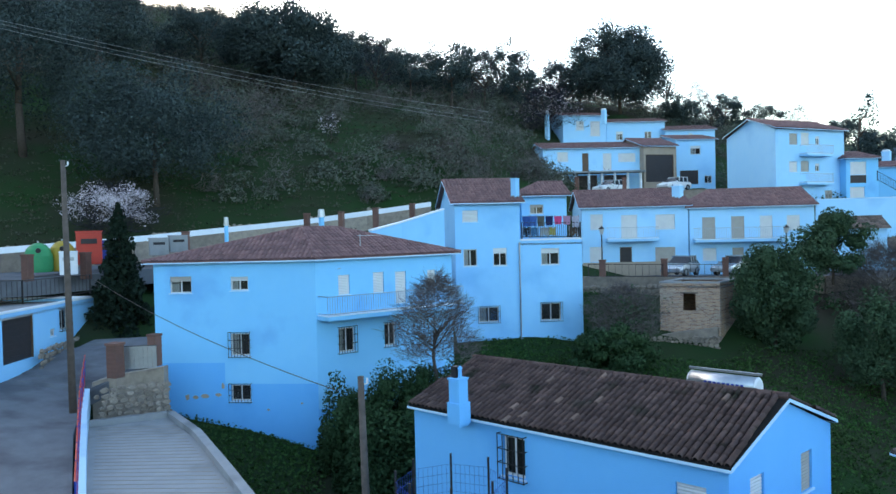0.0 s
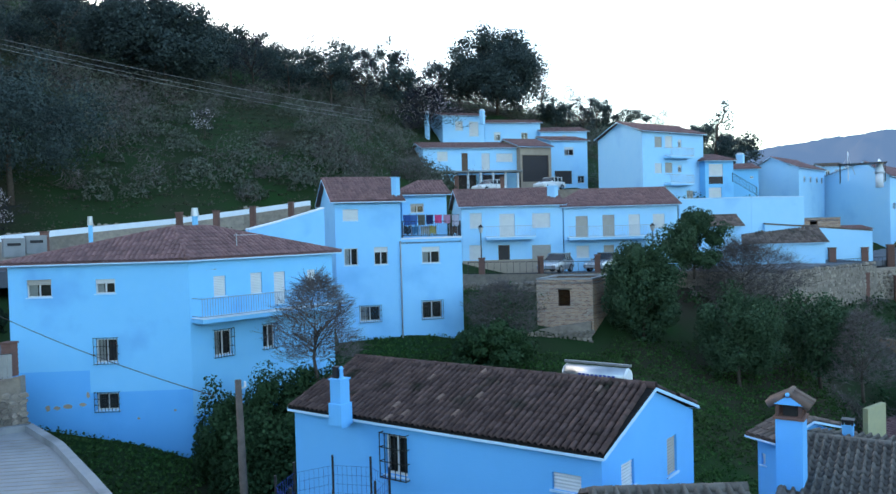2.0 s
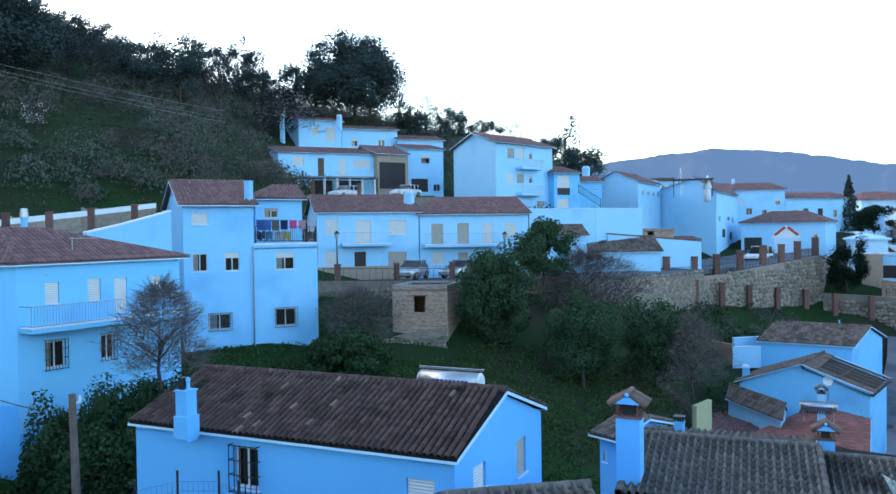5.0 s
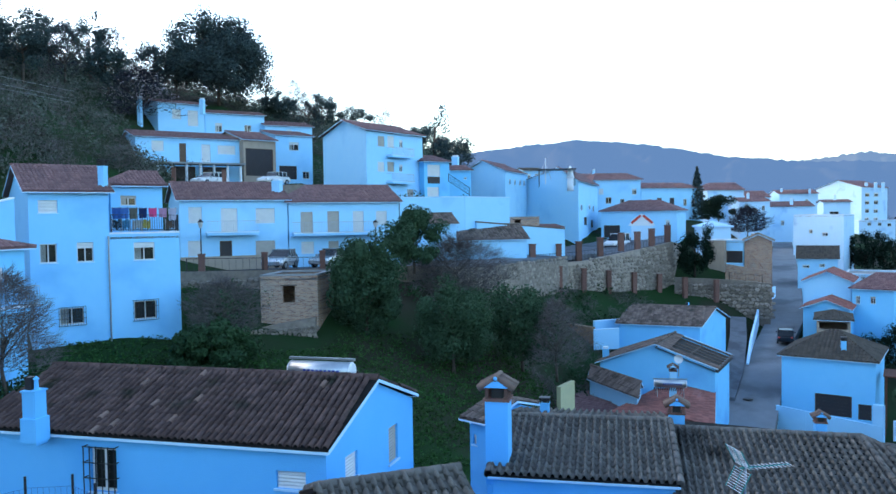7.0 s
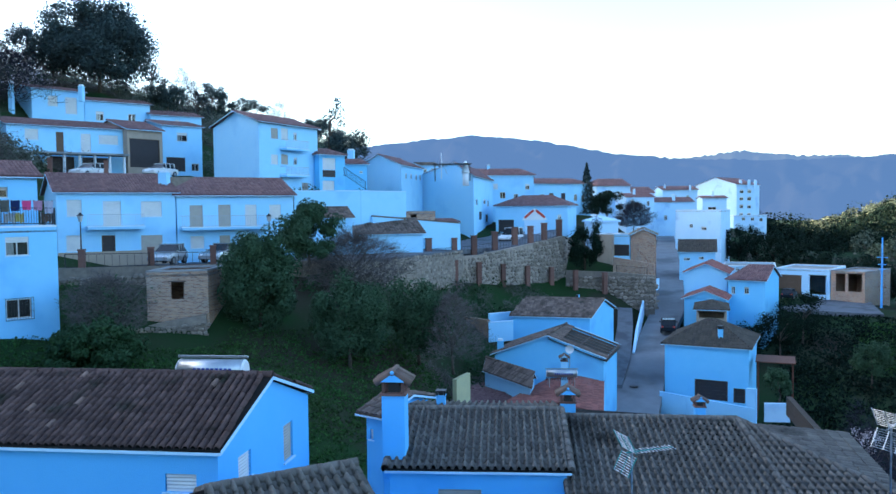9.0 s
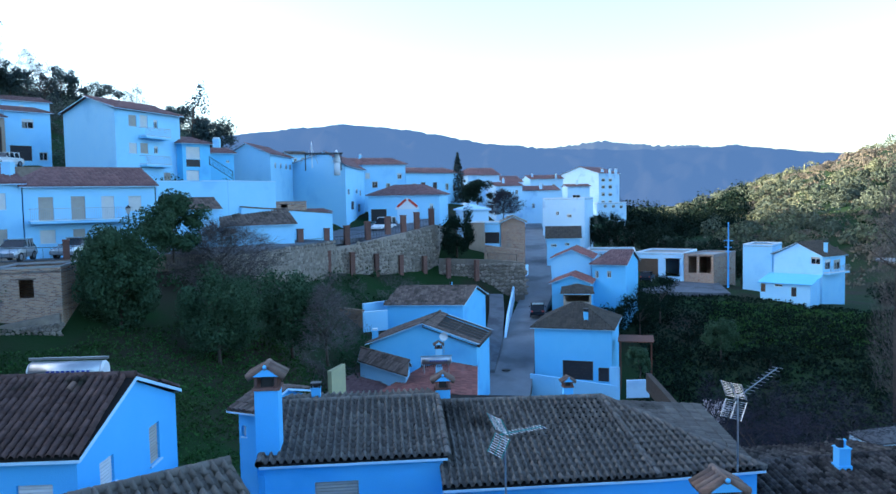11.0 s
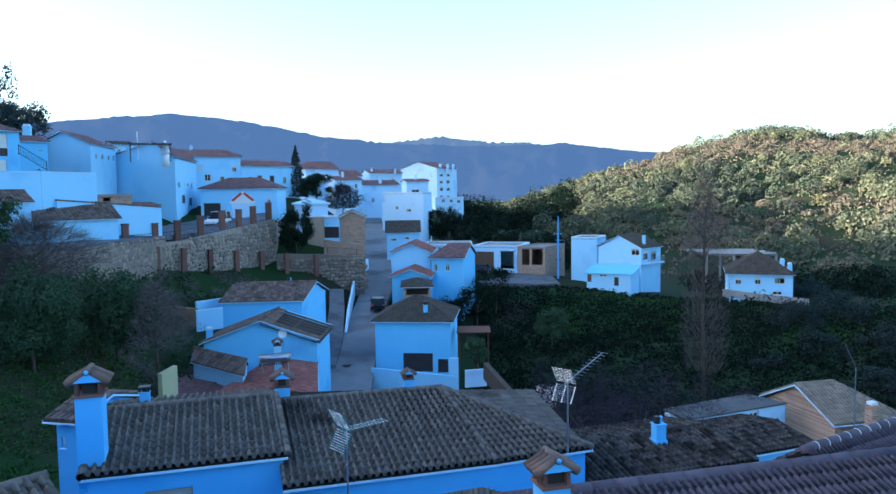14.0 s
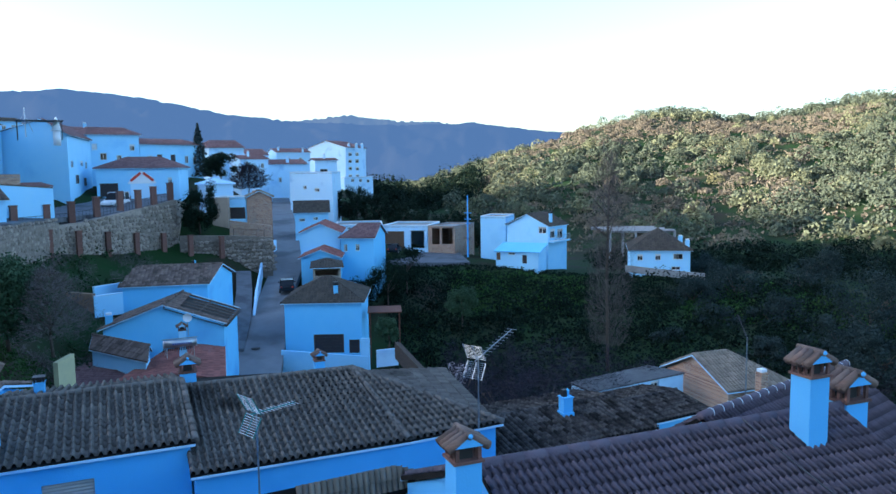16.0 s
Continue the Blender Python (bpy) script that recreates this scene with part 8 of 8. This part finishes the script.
def solar_heater(at, rz, w=2.0, label="solar water heater with silver tank on the roof", letters=""):
    """A thermosiphon heater: tank, tube panel and stand."""
    e = thing("solar_heater", label, "solar heater", at, rz)
    bm = bmesh.new()
    tube(bm, (-w / 2, 0, 0.62), (w / 2, 0, 0.62), 0.26, 0.26, 20)
    part("tank", bm, STEEL, e, "shiny silver tank", smooth=True)
    for s in (-1, 1):
        bm = bmesh.new()
        tube(bm, (s * w / 2, 0, 0.62), (s * (w / 2 + 0.05), 0, 0.62), 0.27, 0.22, 20)
        part("tank_end", bm, PVC, e)
        bm = bmesh.new()
        tube(bm, (s * w * 0.42, -0.1, 0.38), (s * w * 0.42, -0.2, -0.3), 0.025, 0.025, 6)
        tube(bm, (s * w * 0.42, 0.1, 0.38), (s * w * 0.42, 1.5, -0.45), 0.025, 0.025, 6)
        part("leg", bm, STEEL, e)
    for i in range(14):
        bm = bmesh.new()
        x = -w / 2 + w * (i + 0.5) / 14
        tube(bm, (x, 0.2, 0.72), (x, 1.6, -0.2), 0.045, 0.045, 7)
        part("tube", bm, CAR_BLACK, e)
    bm = bmesh.new()
    box(bm, (0, 0.05, 0.94), (w * 1.1, 0.06, 0.06))
    part("top_rail", bm, STEEL, e)
    # writing band on the tank, plain strokes
    for i in range(9):
        bm = bmesh.new()
        box(bm, (-w * 0.22 + w * 0.62 * i / 9, -0.255, 0.64), (w * 0.042, 0.02, 0.11))
        part("brand_bar", bm, BLUE_BIN, e)
    return e


solar_heater((7.03, 19.79, -4.73), -44, 1.75)
solar_heater((38.95, 38.75, -12.35), -40, 2.1, "solar water heater on the red roof")
e = thing("satellite_dish", "white satellite dish on a short mast", "dish", (40.82, 39.78, -11.25), -140)
bm = bmesh.new()
rings = []
for k in range(5):
    r = 0.32 * k / 4
    rings.append([bm.verts.new((0.5 * r * r / 0.32, r * math.cos(a * math.pi / 8), 0.9 + r * math.sin(a * math.pi / 8))) for a in range(16)] if k else [bm.verts.new((0, 0, 0.9))])
for a in range(16):
    bm.faces.new((rings[0][0], rings[1][a], rings[1][(a + 1) % 16]))
    for k in range(1, 4):
        bm.faces.new((rings[k][a], rings[k + 1][a], rings[k + 1][(a + 1) % 16], rings[k][(a + 1) % 16]))
part("dish", bm, PVC, e, smooth=True)
bm = bmesh.new()
tube(bm, (0, 0, -0.4), (0, 0, 0.8), 0.03, 0.03, 6)
part("mast", bm, STEEL, e)

# near roofs: aerials and wires
aerial("teal and white television aerial on a tall mast", (13.53, 11.26, -7.60), 2.20, -18, TEAL, 1.05, True)
aerial("grey grid television aerial on a rusty mast", (18.86, 8.04, -7.11), 1.99, -12, STEEL, 1.7, True, 0.55)
aerial("dark television aerial on the far roof", (29.94, 1.97, -8.56), 2.16, 20, IRON, 1.3, False, 0.7)
cable("thin pale wire lying across the tile roof", (12.87, 0.88, -4.09), (9.49, -0.47, -3.85), 0.02, 0.008)


def lone_roof(name, label, A, B, C, D, mat, thick=0.14, pitch=0.2):
    """A single tiled slope on a thin deck: eave A to B, upper edge D to C."""
    o = Vector(A)
    e = thing(name, label, "roof", A)
    q = [Vector(p) - o for p in (A, B, C, D)]
    bm = bmesh.new()
    f = bm.faces.new([bm.verts.new(p) for p in q])
    r = bmesh.ops.extrude_face_region(bm, geom=[f])
    bmesh.ops.translate(bm, verts=[v for v in r["geom"] if isinstance(v, bmesh.types.BMVert)], vec=(0, 0, -thick))
    bmesh.ops.recalc_face_normals(bm, faces=bm.faces)
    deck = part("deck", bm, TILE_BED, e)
    bm = bmesh.new()
    rib_slope(bm, *q, pitch=pitch, rise=pitch * 0.3, row=pitch * 1.7)
    tagged(part("tiles", bm, mat, deck), kind="stuff")
    return e


lone_roof("back_roof", "grey tiled rear slope behind the hipped roof", (25.69, 12.35, -7.58), (21.86, 8.62, -8.08), (22.06, 12.79, -7.57), (22.93, 15.18, -7.34), TILE_GREY)
lone_roof("porch_roof", "low grey brown tiled roof before the blue wall", (11.04, 8.34, -6.25), (13.54, 6.49, -6.25), (12.70, 7.19, -5.80), (10.31, 8.96, -5.80), TILE_TAN, pitch=0.12)
e = thing("net_enclosure", "dark blue safety net round a garden trampoline", "trampoline", (-0.06, 17.20, -5.96))
EO = Vector((-0.06, 17.20, -5.96))
for i in range(8):
    a0, a1 = 2 * math.pi * i / 8, 2 * math.pi * (i + 1) / 8
    p0, p1 = Vector((math.cos(a0) * 1.25, math.sin(a0) * 1.25, 0)), Vector((math.cos(a1) * 1.25, math.sin(a1) * 1.25, 0))
    bm = bmesh.new()
    tube(bm, p0 + Vector((0, 0, -2.6)), p0 + Vector((0, 0, 0.6)), 0.03, 0.03, 6)
    part("pole", bm, IRON, e)
    bm = bmesh.new()
    for k in range(9):
        z = -1.4 + 1.75 * k / 8
        tube(bm, p0 + Vector((0, 0, z)), p1 + Vector((0, 0, z)), 0.004, 0.004, 3)
        q = p0.lerp(p1, k / 8)
        tube(bm, q + Vector((0, 0, -1.4)), q + Vector((0, 0, 0.35)), 0.004, 0.004, 3)
    part("net", bm, BLUE_BIN, e)
pg = thing("pergola", "concrete pergola beams behind the white bungalow", "pergola", (122.75, 23.61, -12.44))
PG = Vector((122.75, 23.61, -12.44))
ga, gb = Vector((124.56, 29.46, -10.73)) - PG, Vector((126.50, 19.55, -10.56)) - PG
for k in range(3):
    bm = bmesh.new()
    tube(bm, ga + Vector((0, k * 1.6, 0.2 * k)), gb + Vector((0, k * 1.6, 0.2 * k)), 0.28, 0.28, 4)
    part("beam", bm, CONCRETE, pg)
for k in range(6):
    bm = bmesh.new()
    p = ga.lerp(gb, k / 5)
    tube(bm, p, p + Vector((0, 0, -4.5)), 0.2, 0.2, 6)
    part("column", bm, CONCRETE, pg)
py = thing("transformer_mast", "pale blue transformer mast with crossarms", "mast", (102.50, 45.15, -13.12))
bm = bmesh.new()
h = 8.98
tube(bm, (0, 0, 0), (0, 0, h), 0.16, 0.09, 6)
part("mast", bm, BLUE_DEEP, py)
for z, w_ in ((0.62, 1.0), (0.72, 1.3), (0.55, 0.8), (0.3, 1.0)):
    bm = bmesh.new()
    box(bm, (0, 0, h * z), (0.14, w_ * 0.95, 0.1))
    part("crossarm", bm, BLUE_DEEP if z > 0.5 else RUST, py)
run_wall("bungalow_wall", "pale terrace wall below the bungalow", [(100.67, 21.80, -13.10), (101.40, 18.06, -13.50), (102.30, 11.96, -13.97)], 0.9, 0.3, CONCRETE)
car("dark_car", "dark car parked before the workshop", (102.92, 57.72, -12.99), 20, CAR_BLACK, 4.1)
strip("yard", "gravel yard before the low workshops", [((95.96, 57.76) + (-13.7,), (108.34, 66.26) + (-13.6,)), ((102.62, 44.86) + (-13.9,), (112.91, 51.26) + (-13.7,))], ASPHALT, "yard", 0.6)
run_wall("field_wall", "dark dry stone field wall running down the bank", [(55.86, 31.24, -14.61), (47.97, 24.80, -14.32), (44.82, 22.15, -14.17)], 1.4, 0.4, BARK)
